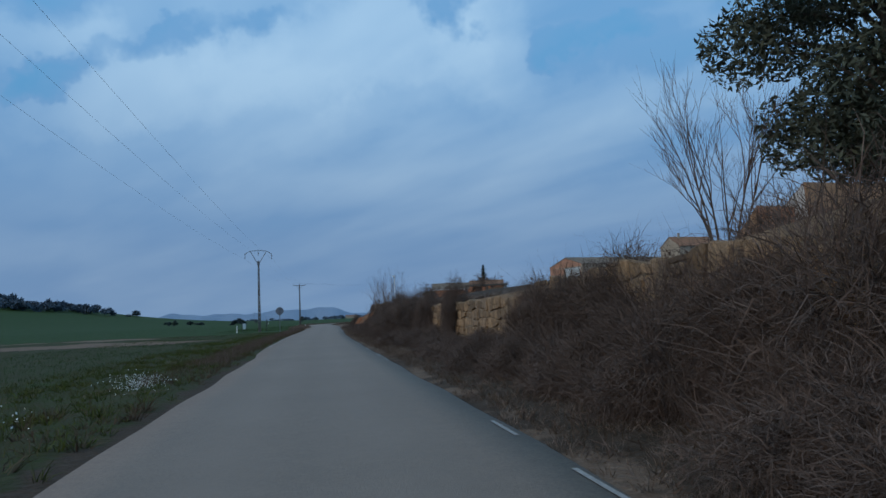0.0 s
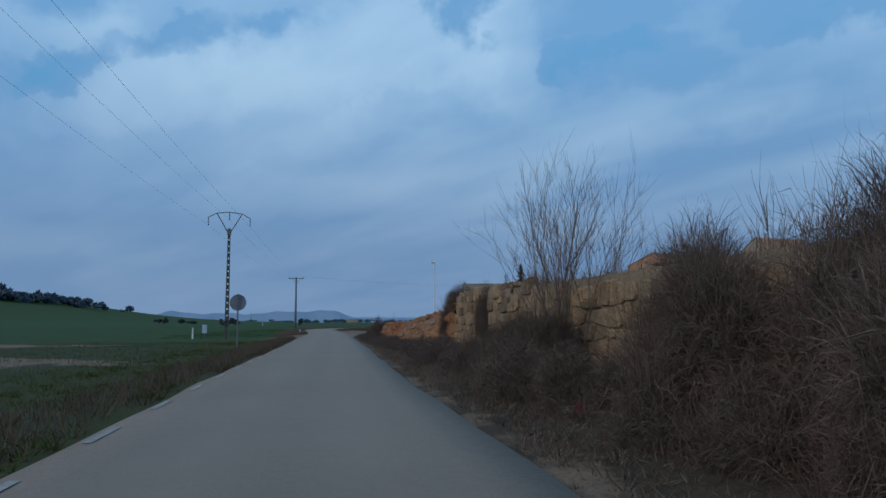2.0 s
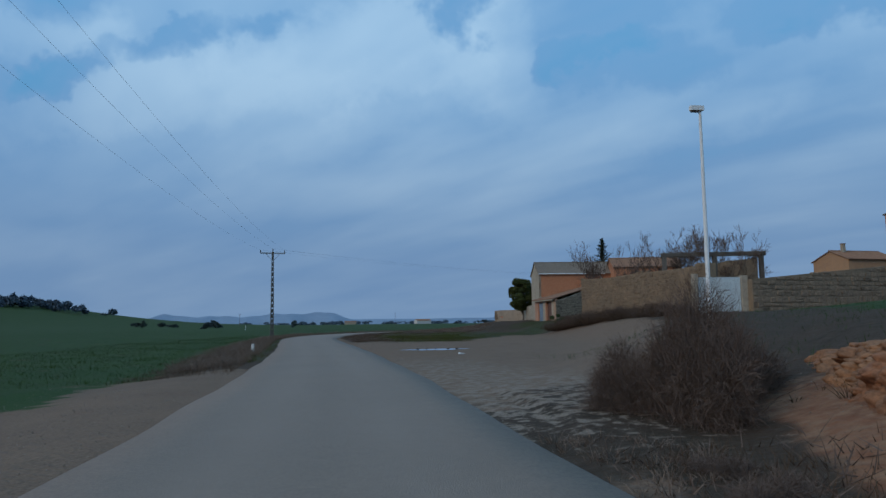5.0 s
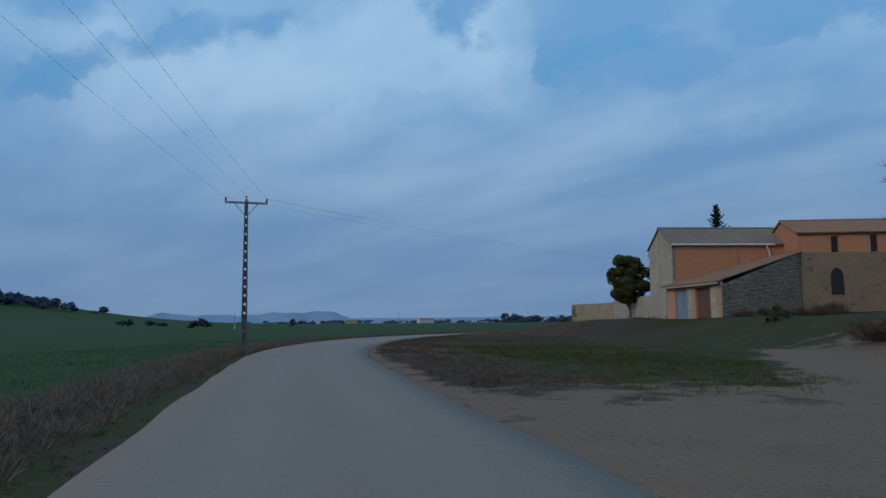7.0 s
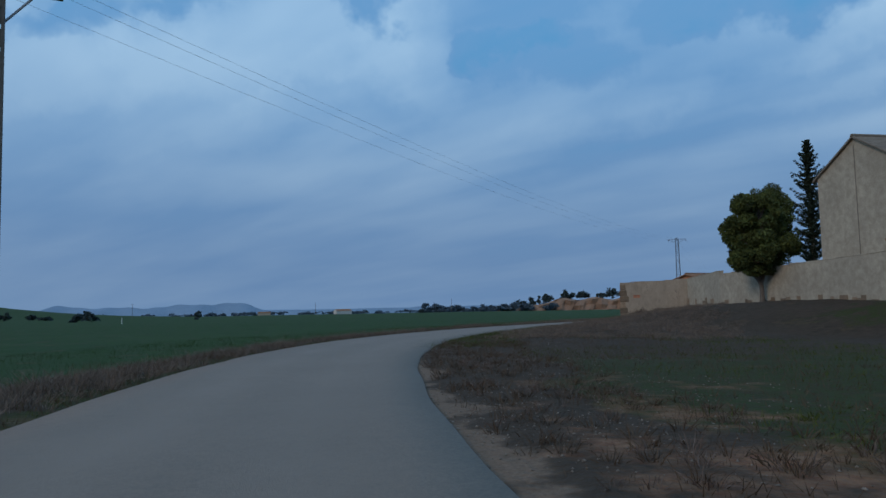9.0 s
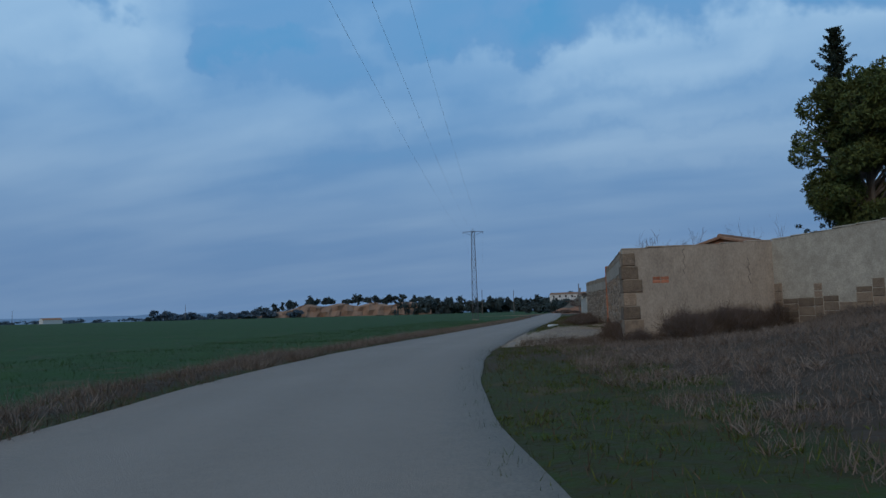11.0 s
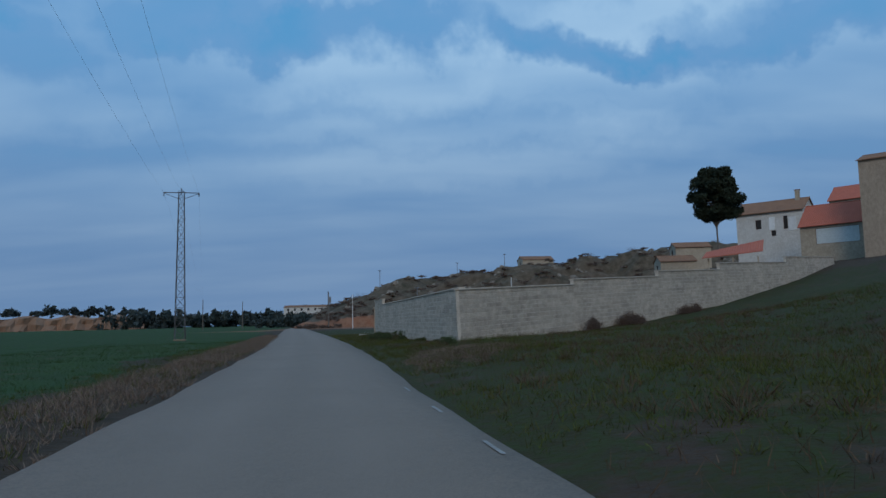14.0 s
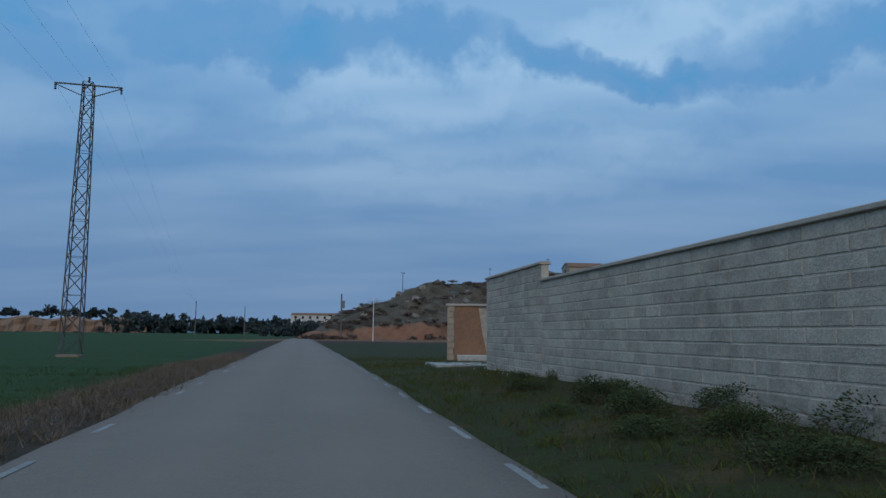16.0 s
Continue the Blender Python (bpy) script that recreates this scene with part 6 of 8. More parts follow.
# manhole slab, puddle, litter
slab = thing("manhole", "raised pale concrete manhole collar with an open dark top", "manhole", turned(47.45, 244.3, land1(47.45, 244.3) - 0.04, 40) @ Matrix.Diagonal((0.54, 0.54, 0.45, 1)))
nn = 20
ring = Build()
ring.add([(r_ * math.cos(2 * math.pi * k / nn) * 1.25, r_ * math.sin(2 * math.pi * k / nn), z_) for r_, z_ in ((0.85, 0.0), (0.62, 0.26), (0.42, 0.27), (0.40, 0.05)) for k in range(nn)], [(j * nn + k, j * nn + (k + 1) % nn, (j + 1) * nn + (k + 1) % nn, (j + 1) * nn + k) for j in range(3) for k in range(nn)])
part("collar", ring, M["slab"], slab)
part("cover", Build().tube([(0, 0, 0.10), (0, 0, 0.14)], [0.45, 0.45], 16), M["earth_mortar"], slab)
pud = Build()
pn = 26
pud.add([(6.3 + (1.5 + 0.4 * math.sin(3 * a)) * math.cos(a) * (1 + 0.12 * math.sin(7 * a)), 136.6 + 1.0 * math.sin(a) * (1 + 0.2 * math.cos(5 * a)) + 0.22 * math.cos(a), 0.0) for a in np.linspace(0, 2 * math.pi, pn, endpoint=False)], [tuple(range(pn))])
whole("puddle", pud, M["water"], "shallow rain puddle on bare earth", "water", kind="structure", at=Matrix.Translation((0, 0, 0.007)))


# ---- plants ----
def spikes(base, direction, length, width, seed=0, bend=0.0):
    """Thin blades or twigs as slender triangles, from arrays."""
    rng = np.random.default_rng(seed)
    d = direction / np.linalg.norm(direction, axis=1)[:, None]
    side = np.cross(d, rng.normal(size=d.shape))
    side /= np.linalg.norm(side, axis=1)[:, None] + 1e-9
    w = np.asarray(width)[..., None] * 0.5 if np.ndim(width) else width * 0.5
    L = np.asarray(length)[..., None] if np.ndim(length) else length
    tip = base + d * L
    if np.any(bend):
        tip[:, 2] -= bend * (np.asarray(length) ** 2 if np.ndim(length) else length**2)
    n = len(base)
    v = np.stack([base - side * w, base + side * w, tip], 1).reshape(-1, 3)
    return v, np.arange(3 * n).reshape(n, 3)


def leaves(points, size, seed=0, flat=0.0, long=1.6):
    """Small leaf quads scattered at points."""
    rng = np.random.default_rng(seed)
    n = len(points)
    a = rng.normal(size=(n, 3))
    a[:, 2] *= 1 - flat
    a /= np.linalg.norm(a, axis=1)[:, None]
    b = np.cross(a, rng.normal(size=(n, 3)))
    b /= np.linalg.norm(b, axis=1)[:, None]
    s = (size * rng.uniform(0.6, 1.4, n))[:, None] * 0.5
    v = np.stack([points - a * s * long, points - b * s * 0.6, points + a * s * long, points + b * s * 0.6], 1).reshape(-1, 3)
    return v, np.arange(4 * n).reshape(n, 4)


def arcs(base, direction, length, width, seed=0, droop=0.5, wander=0.25):
    """Thin arching twigs as tapered strips of three pieces, from arrays."""
    rng = np.random.default_rng(seed)
    n = len(base)
    d = direction / np.linalg.norm(direction, axis=1)[:, None]
    side = np.cross(d, rng.normal(size=d.shape))
    side /= np.linalg.norm(side, axis=1)[:, None] + 1e-9
    L, w = np.broadcast_to(length, n)[:, None] / 3, np.broadcast_to(width, n)[:, None] * 0.5
    pts, p = [base], base
    for k in range(3):
        d = d + rng.normal(size=d.shape) * wander + np.array([0, 0, -droop * (k + 0.5) / 3])
        d = d / np.linalg.norm(d, axis=1)[:, None]
        p = p + d * L
        pts.append(p)
    v = np.stack([pts[0] - side * w, pts[0] + side * w, pts[1] - side * w * 0.8, pts[1] + side * w * 0.8, pts[2] - side * w * 0.55, pts[2] + side * w * 0.55, pts[3]], 1)
    f = np.array([(0, 1, 3), (0, 3, 2), (2, 3, 5), (2, 5, 4), (4, 5, 6)])
    return v.reshape(-1, 3), (f[None] + (np.arange(n) * 7)[:, None, None]).reshape(-1, 3)


def mesh_of(name, vf, mat):
    return flat_mesh(name, vf[0], vf[1], mat)


def brush_mesh(name, n, seed, mat, up=0.75, w=0.02, droop=0.5):
    """A tangle of arching dead stems that fills a rounded, uneven mound of radius and height 1."""
    rng = np.random.default_rng(seed)
    k_n = 16
    a = rng.uniform(0, 2 * np.pi, k_n)
    q = rng.uniform(0, 0.72, k_n)
    lumps = np.column_stack([np.cos(a) * q, np.sin(a) * q, rng.uniform(0.12, 0.72, k_n) * (1 - 0.55 * q)])
    rad = rng.uniform(0.22, 0.42, k_n)
    k = rng.integers(0, k_n, n)
    p = rng.normal(size=(n, 3))
    p /= np.linalg.norm(p, axis=1)[:, None]
    pos = lumps[k] + p * (rad[k] * rng.uniform(0.15, 0.95, n) ** 0.6)[:, None]
    pos[:, 2] = np.abs(pos[:, 2])
    d = p * 0.8 + rng.normal(size=(n, 3)) * 0.5 + np.array([0, 0, up])
    L = rng.uniform(0.12, 0.36, n) * np.where(rng.random(n) < 0.06, 1.6, 1.0)
    v1, f1 = arcs(pos, d, L, rng.uniform(0.5, 1.3, n) * w, seed, droop, 0.28)
    return flat_mesh(name, v1, f1, mat)


def stem_mesh(name, m, seed, mat, w):
    """Long arching stems out of one root."""
    rng = np.random.default_rng(seed)
    a = rng.uniform(0, 2 * np.pi, m)
    b0 = np.column_stack([np.cos(a), np.sin(a), np.zeros(m)]) * (rng.uniform(0, 0.7, m) ** 0.7)[:, None]
    d2 = np.column_stack([np.cos(a) * 0.55, np.sin(a) * 0.55, np.ones(m)]) + rng.normal(size=(m, 3)) * 0.3
    v2, f2 = arcs(b0, d2, rng.uniform(0.6, 1.25, m), rng.uniform(0.8, 1.5, m) * w, seed + 1, 0.55, 0.2)
    return flat_mesh(name, v2, f2, mat)


BRUSH = [(brush_mesh("twig_tangle", 18000, 50 + k, M["bramble"], 0.45, 0.0046, 0.6), stem_mesh("stem", 240, 60 + k, M["twig"], 0.0045)) for k in range(4)]
LOWBR = [(brush_mesh("twig_tangle", 9000, 70 + k, M["twig"], 0.35, 0.0068, 0.6), stem_mesh("stem", 160, 80 + k, M["bramble"], 0.007)) for k in range(3)]
DRYWEED = [(brush_mesh("twig_tangle", 5200, 75 + k, M["twig"], 1.3, 0.0075, 0.35), stem_mesh("stem", 420, 85 + k, M["dry_grass"], 0.010)) for k in range(3)]
rngp = random.Random(5)


def bush(x, y, r, h, low=False, label="leafless brown bramble thicket on the roadside bank", z=None, group="brambles", mesh=None):
    zz_ = land1(x, y) - 0.06 if z is None else z
    m = Matrix.Translation((x, y, zz_)) @ Euler((0, 0, rngp.uniform(0, 6.28))).to_matrix().to_4x4() @ Matrix.Diagonal((r, r * rngp.uniform(0.8, 1.15), h, 1))
    if mesh:
        ob = thing("shrub", label, "bush", m, group)
        part("leaves", mesh, None, ob)
        part("stem", LOWBR[0][1], None, ob)
        return ob
    ob = thing("bramble", label, "bush", m, group)
    for me_, nm in zip(rngp.choice(DRYWEED if "weeds" in label else LOWBR if low else BRUSH), ("twig_tangle", "stem")):
        part(nm, me_, None, ob)
    return ob


# thicket over the first bank
for x, y, r, h in ((5.4, 1.5, 2.0, 3.0), (4.4, 3.4, 1.2, 1.6), (5.6, 4.8, 2.0, 3.0), (4.5, 6.6, 1.4, 1.9), (5.7, 8.2, 1.8, 2.6), (4.4, 9.6, 1.2, 1.3), (5.3, 11.6, 1.7, 2.3), (4.3, 13.2, 1.1, 0.9), (5.2, 13.6, 1.4, 2.1), (4.9, 15.2, 0.9, 2.0),
                   (5.15, 26.6, 1.0, 2.6), (5.1, 32.8, 1.3, 2.2), (4.7, 34.6, 1.6, 2.2), (5.4, 36.4, 1.7, 2.6), (4.6, 38.6, 1.4, 1.7), (5.4, 39.8, 1.6, 2.2), (4.6, 41.6, 1.5, 1.9), (5.4, 43.2, 1.7, 2.5), (4.7, 45.2, 1.5, 2.1), (5.3, 47.0, 1.7, 2.9), (4.6, 48.8, 1.4, 2.3), (5.1, 50.2, 1.3, 2.5), (4.3, 54.4, 1.0, 1.6), (4.5, 56.6, 1.0, 1.5), (4.4, 58.8, 0.9, 1.2),
                   (5.0, 68.8, 0.45, 1.9), (5.5, 109.6, 1.1, 1.9), (6.5, 110.8, 1.2, 1.5), (5.0, 110.6, 0.8, 1.1), (6.4, 53.0, 1.4, 2.7)):
    bush(x - 0.25, y, r, max(h - 0.15, 0.6), z=0.2 if y < 105 else None)
for k in range(90):
    y = 2 + k * 0.8 + rngp.uniform(-0.4, 0.4)
    if 33 < y < 51 and k % 2:
        continue
    clear = 17 < y < 32 or 55 < y < 76
    bush((3.95 if clear else 3.7) + rngp.uniform(-0.35, 0.4), y, rngp.uniform(0.7, 1.1), rngp.uniform(0.5, 0.9) * (0.6 if y > 69 else 1) if clear else rngp.uniform(0.6, 1.1), True, "low tangle of dead bramble at the foot of the bank")
for k in range(11):
    bush(rngp.uniform(3.2, 4.0), 70.5 + 1.1 * k + rngp.uniform(-0.3, 0.3), rngp.uniform(0.4, 0.8), rngp.uniform(0.2, 0.4), True, "low tangle of dead bramble at the foot of the bank")
for k in range(26):
    y = 74 + k * 1.3 + rngp.uniform(-0.4, 0.4)
    bush(3.75 + rngp.uniform(-0.35, 0.5), y, rngp.uniform(0.4, 0.85), rngp.uniform(0.22, 0.5), True, "low tangle of dead bramble at the foot of the bank")
bush(4.95, 63.1, 0.6, 1.9, z=0.5, label="leafless brown bramble hanging down a stone wall")
bush(5.1, 68.7, 0.8, 1.15, z=1.55, label="leafless brown bramble hanging over the end of a wall")
# tops of the wall
for k in range(8):
    y = rngp.choice((rngp.uniform(18, 31), rngp.uniform(56, 66)))
    bush(5.6 + rngp.uniform(0, 0.8), y, rngp.uniform(0.5, 0.8), rngp.uniform(0.15, 0.3), True, "dry brush on top of the bank")
# weeds under the yard walls, beside the block wall, on the slope
for k in range(26):
    u = k / 25
    bush(31.2 + 6.4 * u + rngp.uniform(-0.3, 0.3), 223.3 - 1.6 * u - rngp.uniform(0.2, 1.2), rngp.uniform(0.8, 1.2), rngp.uniform(0.8, 1.3), True, "dry brown weeds under the yard wall", group="wall weeds")
for k in range(13):
    u = k / 12
    bush(31.2 + 7.0 * u, 224.2 + 6.7 * u - rngp.uniform(-0.6, 0.2) * 1.0, rngp.uniform(0.6, 0.9), rngp.uniform(0.6, 1.1), True, "dry brown weeds under the yard wall", group="wall weeds")
for k in range(18):
    u = k / 17
    bush(44.6 + 6.4 * u - 0.5, 237.6 + 7.2 * u + 0.3, rngp.uniform(0.5, 0.95), rngp.uniform(0.35, 0.85), True, "dry brown weeds under the yard wall", group="wall weeds")
for k in range(26):
    u = k / 25
    bush(23.2 + 2.3 * u - 1.0, 164.5 - 19.0 * u, rngp.uniform(0.9, 1.5), rngp.uniform(0.6, 1.3), True, "dry brown weeds under the rubble wall", group="wall weeds")
for k in range(6):
    bush(32.0 + 2.1 * k, 189.4 + 0.75 * k, 1.1, 0.7 + 0.1 * k, True, "dry brown weeds under the rubble wall", group="wall weeds")

# leafy dark shrubs at the foot of the block wall
LEAFY = []
for k in range(3):
    rg = np.random.default_rng(90 + k)
    p_ = rg.normal(size=(7000, 3))
    p_ /= np.linalg.norm(p_, axis=1)[:, None]
    c_ = rg.uniform(-0.55, 0.55, (8, 3)) * [1, 1, 0.4] + [0, 0, 0.38]
    q_ = c_[rg.integers(0, 8, 7000)] + p_ * (0.42 * rg.uniform(0.2, 1.15, 7000) ** 0.5)[:, None]
    q_[:, 2] = np.abs(q_[:, 2])
    LEAFY.append(mesh_of("leafy_shrub", leaves(q_, 0.05, 90 + k, 0.0, 1.0), M["shrub"]))
for s_, l_, r, h in ((291.5, 5.6, 0.55, 0.5), (293.5, 5.9, 0.6, 0.5), (297.0, 6.2, 0.5, 0.4), (302, 6.0, 0.5, 0.4), (308, 5.8, 0.6, 0.45), (311.5, 5.4, 0.8, 0.6), (313.5, 5.0, 0.9, 0.65), (315.5, 5.5, 0.9, 0.7), (321, 5.6, 0.5, 0.35), (297.5, 3.9, 0.5, 0.3), (312.0, 4.4, 0.8, 0.45), (310.0, 5.0, 0.9, 0.5), (314.5, 4.2, 0.6, 0.35), (316.5, 6.2, 0.8, 0.5), (318.5, 5.0, 0.7, 0.4), (309, 6.4, 1.0, 0.7), (311, 6.6, 1.0, 0.8), (313, 6.4, 0.9, 0.6), (320.0, 6.2, 0.6, 0.4)):
    p_ = beside(s_, l_)
    bush(p_[0], p_[1], r * 0.85, h * 0.75, label="low dark green shrub in the grass", group="green shrubs", mesh=rngp.choice(LEAFY))
for u, r, h in ((9.0, 0.65, 0.75), (12.5, 0.8, 0.8), (13.3, 0.7, 0.6), (19.0, 0.6, 0.6), (20.5, 0.7, 0.6)):
    bush(B_C[0] + side_dir.x * u - 0.1, B_C[1] + side_dir.y * u - 0.6, r, h, True, "dry brown bush beside a block wall", group="wall weeds")


# bare trees
def branch(b, p, d, length, r, level, rng, droop=0.0, spread=0.55, kids=(3, 5), thin=0.003):
    r = max(r, thin)
    pts, q, dd = [p], Vector(p), Vector(d)
    n = 4
    for k in range(n):
        dd = (dd + Vector((rng.gauss(0, 0.09), rng.gauss(0, 0.09), rng.gauss(0, 0.06) + 0.05 - droop))).normalized()
        q = q + dd * (length / n)
        pts.append(q.copy())
    b.tube(pts, [r * (1 - 0.72 * k / n) for k in range(n + 1)], 5 if level > 1 else 3, False)
    if level == 0:
        return
    for _ in range(rng.randint(*kids)):
        u = rng.uniform(0.3, 1.0)
        k = min(int(u * n), n - 1)
        at_ = pts[k].lerp(pts[k + 1], u * n - k)
        side = dd.orthogonal().normalized()
        side.rotate(Matrix.Rotation(rng.uniform(0, 6.28), 3, dd))
        nd = (dd * rng.uniform(0.6, 1.0) + side * spread * rng.uniform(0.6, 1.3) + Vector((0, 0, 0.12))).normalized()
        branch(b, at_, nd, length * rng.uniform(0.45, 0.72), r * (1 - 0.7 * u) * 0.75, level - 1, rng, droop, spread, kids, thin)


def bare_tree(x, y, h, label, seed, stems=1, lean=0.25, level=3, r=None, spread=0.55, kids=(3, 5), z=None, name="bare_tree", category="tree", thin=0.003):
    rng = random.Random(seed)
    zz_ = (land1(x, y) if z is None else z) - 0.1
    t = thing(name, label, category, turned(x, y, zz_, 0))
    r = r or 0.03 * h
    tr_, cr = Build(), Build()
    for k in range(stems):
        a = 6.283 * k / max(stems, 1) + rng.uniform(-0.5, 0.5)
        d = Vector((math.cos(a) * lean * rng.uniform(0.5, 1.4) * (stems > 1), math.sin(a) * lean * rng.uniform(0.5, 1.4) * (stems > 1), 1)).normalized()
        base = Vector((math.cos(a) * 0.15 * (stems > 1), math.sin(a) * 0.15 * (stems > 1), 0))
        hh = h * rng.uniform(0.4, 0.55)
        pts = [base + d * hh * u + Vector((rng.gauss(0, 0.02), rng.gauss(0, 0.02), 0)) * h * 0.2 * u for u in (0, 0.33, 0.66, 1)]
        tr_.tube(pts, [r, r * 0.8, r * 0.65, r * 0.5], 7, False)
        for _ in range(rng.randint(3, 5)):
            u = rng.uniform(0.35, 1.0)
            p_ = base + d * hh * u
            ax = rng.uniform(0, 6.28)
            nd = (d + Vector((math.cos(ax), math.sin(ax), rng.uniform(0.1, 0.6))) * spread).normalized()
            branch(cr, p_, nd, h * rng.uniform(0.36, 0.52), r * 0.45, level - 1, rng, 0.0, spread, kids, thin)
        branch(cr, pts[-1], d, h * 0.5, r * 0.5, level - 1, rng, 0.0, spread, kids, thin)
    part("trunk", tr_, M["bark"], t)
    part("crown", cr, M["twig"], t, "bare branching twigs")
    return t


bare_tree(6.2, 10.2, 2.6, "tall leafless shrub with many thin stems on the bank", 3, 6, 0.3, 3, 0.022, 0.4, (3, 5))
bare_tree(5.2, 56.4, 3.0, "leafless many-stemmed shrub on top of the bank", 8, 6, 0.5, 3, 0.022, 0.45, (3, 5))
bare_tree(4.7, 54.6, 3.5, "leafless many-stemmed shrub growing from the bank", 9, 6, 0.35, 3, 0.02, 0.4, (3, 5))
bare_tree(5.6, 58.0, 2.6, "leafless many-stemmed shrub on top of the bank", 10, 4, 0.5, 3, 0.02, 0.45, (3, 5))
for x, y, h, sd in ((5.6, 2.2, 2.0, 4),  (5.4, 38.6, 1.5, 7), (5.4, 49.0, 1.7, 12), (5.5, 109.8, 1.6, 17)):
    bare_tree(x, y, h, "thin leafless stems rising out of the brambles", sd, 6, 0.3, 2, 0.015, 0.3, (3, 5), name="bare_shrub", category="bush")
for x, y, h, sd in ((5.5, 73.3, 0.9, 14), (5.6, 71.2, 0.8, 15), (5.6, 74.2, 0.6, 16)):
    bare_tree(x, y, h, "thin leafless sapling on the cut bank", sd, 3, 0.25, 1, 0.011, 0.3, (1, 2), name="sapling", category="sapling")
bare_tree(26.9, 163.6, 5.3, "spreading leafless tree behind a stone wall", 21, 4, 0.5, 5, 0.11, 0.5, (3, 4), thin=0.012, z=1.6)
bare_tree(36.4, 168.5, 6.3, "spreading leafless tree behind a stone wall", 22, 4, 0.5, 5, 0.13, 0.55, (3, 4), thin=0.014, z=2.2)
bare_tree(40.5, 166.5, 6.0, "spreading leafless tree behind a stone wall", 23, 4, 0.5, 5, 0.12, 0.55, (3, 4), thin=0.014, z=2.4)
bare_tree(60.0, 243.5, 5.3, "leafless garden tree behind the yard wall", 25, 4, 0.4, 4, 0.08, 0.55, (3, 4), thin=0.01)
bare_tree(50.0, 230.5, 4.0, "leafless garden shrub behind the yard wall", 28, 4, 0.5, 3, 0.05, 0.6, (3, 4), z=1.6)
for k in range(16):
    u = k / 15
    bare_tree(76.8 + 8.5 * u + rngp.uniform(-0.2, 0.2), 264.9 - 2.1 * u + rngp.uniform(-0.3, 0.3), rngp.uniform(2.0, 2.5), "pruned leafless vine shoots behind the block wall", 30 + k, 5, 0.14, 2, 0.03, 0.16, (3, 5), thin=0.008, name="vine_shoots", category="shrub")


# evergreens
def puffs(centres, radii, n, seed, size, mat, name, flat=0.0, long=2.0):
    rng = np.random.default_rng(seed)
    w_ = np.array(radii) ** 2
    k = rng.choice(len(centres), n, p=w_ / w_.sum())
    p = rng.normal(size=(n, 3))
    p /= np.linalg.norm(p, axis=1)[:, None]
    pos = np.array(centres)[k] + p * (np.array(radii)[k] * rng.uniform(0.55, 1.05, n) ** 0.7)[:, None] * [1, 1, 0.85]
    return mesh_of(name, leaves(pos, size, seed, flat, long), mat)


def pine(x, y, z, trunk_h, crown_c, crown_r, n_puffs, n, label, seed, size=0.22, r=0.2, squash=0.75, mat="pine"):
    rng = random.Random(seed)
    t = thing("pine", label, "tree", turned(x, y, z, 0))
    tr_ = Build()
    top = Vector((rng.uniform(-0.3, 0.3), rng.uniform(-0.3, 0.3), crown_c))
    tr_.tube([(0, 0, -0.3), (rng.uniform(-0.15, 0.15), 0, trunk_h * 0.5), tuple(top * 0.9)], [r, r * 0.75, r * 0.4], 8)
    cs, rr = [], []
    for k in range(n_puffs):
        a, e = rng.uniform(0, 6.28), rng.uniform(-1, 1)
        q = rng.uniform(0.3, 1.0) * crown_r
        c = Vector((math.cos(a) * q * math.sqrt(1 - e * e * 0.8), math.sin(a) * q * math.sqrt(1 - e * e * 0.8), crown_c + e * crown_r * squash))
        cs.append(tuple(c))
        rr.append(crown_r * rng.uniform(0.15, 0.31))
        tr_.tube([(0, 0, max(trunk_h * 0.7, c.z - crown_r * 0.5)), tuple(c.lerp(Vector((0, 0, c.z)), 0.5) - Vector((0, 0, 0.2))), tuple(c)], [r * 0.35, r * 0.22, r * 0.08], 5)
    part("trunk", tr_, M["bark"], t)
    part("crown", puffs(cs, rr, n, seed, size, M[mat], "crown"), None, t)
    return t


pine(42.0, 221.0, 1.6, 1.2, 5.5, 2.4, 120, 60000, "broad bushy pine with yellow-green tips behind a wall", 4, 0.10, 0.2, 1.4)
pine(163.0, 270.6, land1(163.0, 270.6) - 0.2, 14.6 - land1(163.0, 270.6), 20.0 - land1(163.0, 270.6), 3.9, 110, 30000, "umbrella-shaped pine beside the farmhouse", 6, 0.26, 0.2, 0.9, "cypress")
pine(31.7, 209.4, 1.2, 1.5, 4.3, 2.1, 80, 34000, "round dark green pine behind the yard wall", 5, 0.12, 0.18, 1.0)
ol = pine(7.75, 8.3, 2.2, 1.2, 3.4, 2.1, 130, 46000, "grey-green evergreen tree overhanging the bank", 7, 0.062, 0.09, 1.2, "olive")
pine(26.5, 178.0, 0.6, 0.1, 0.9, 0.9, 10, 1800, "small evergreen bush before a wall", 9, 0.13, 0.05, 0.7, "shrub")


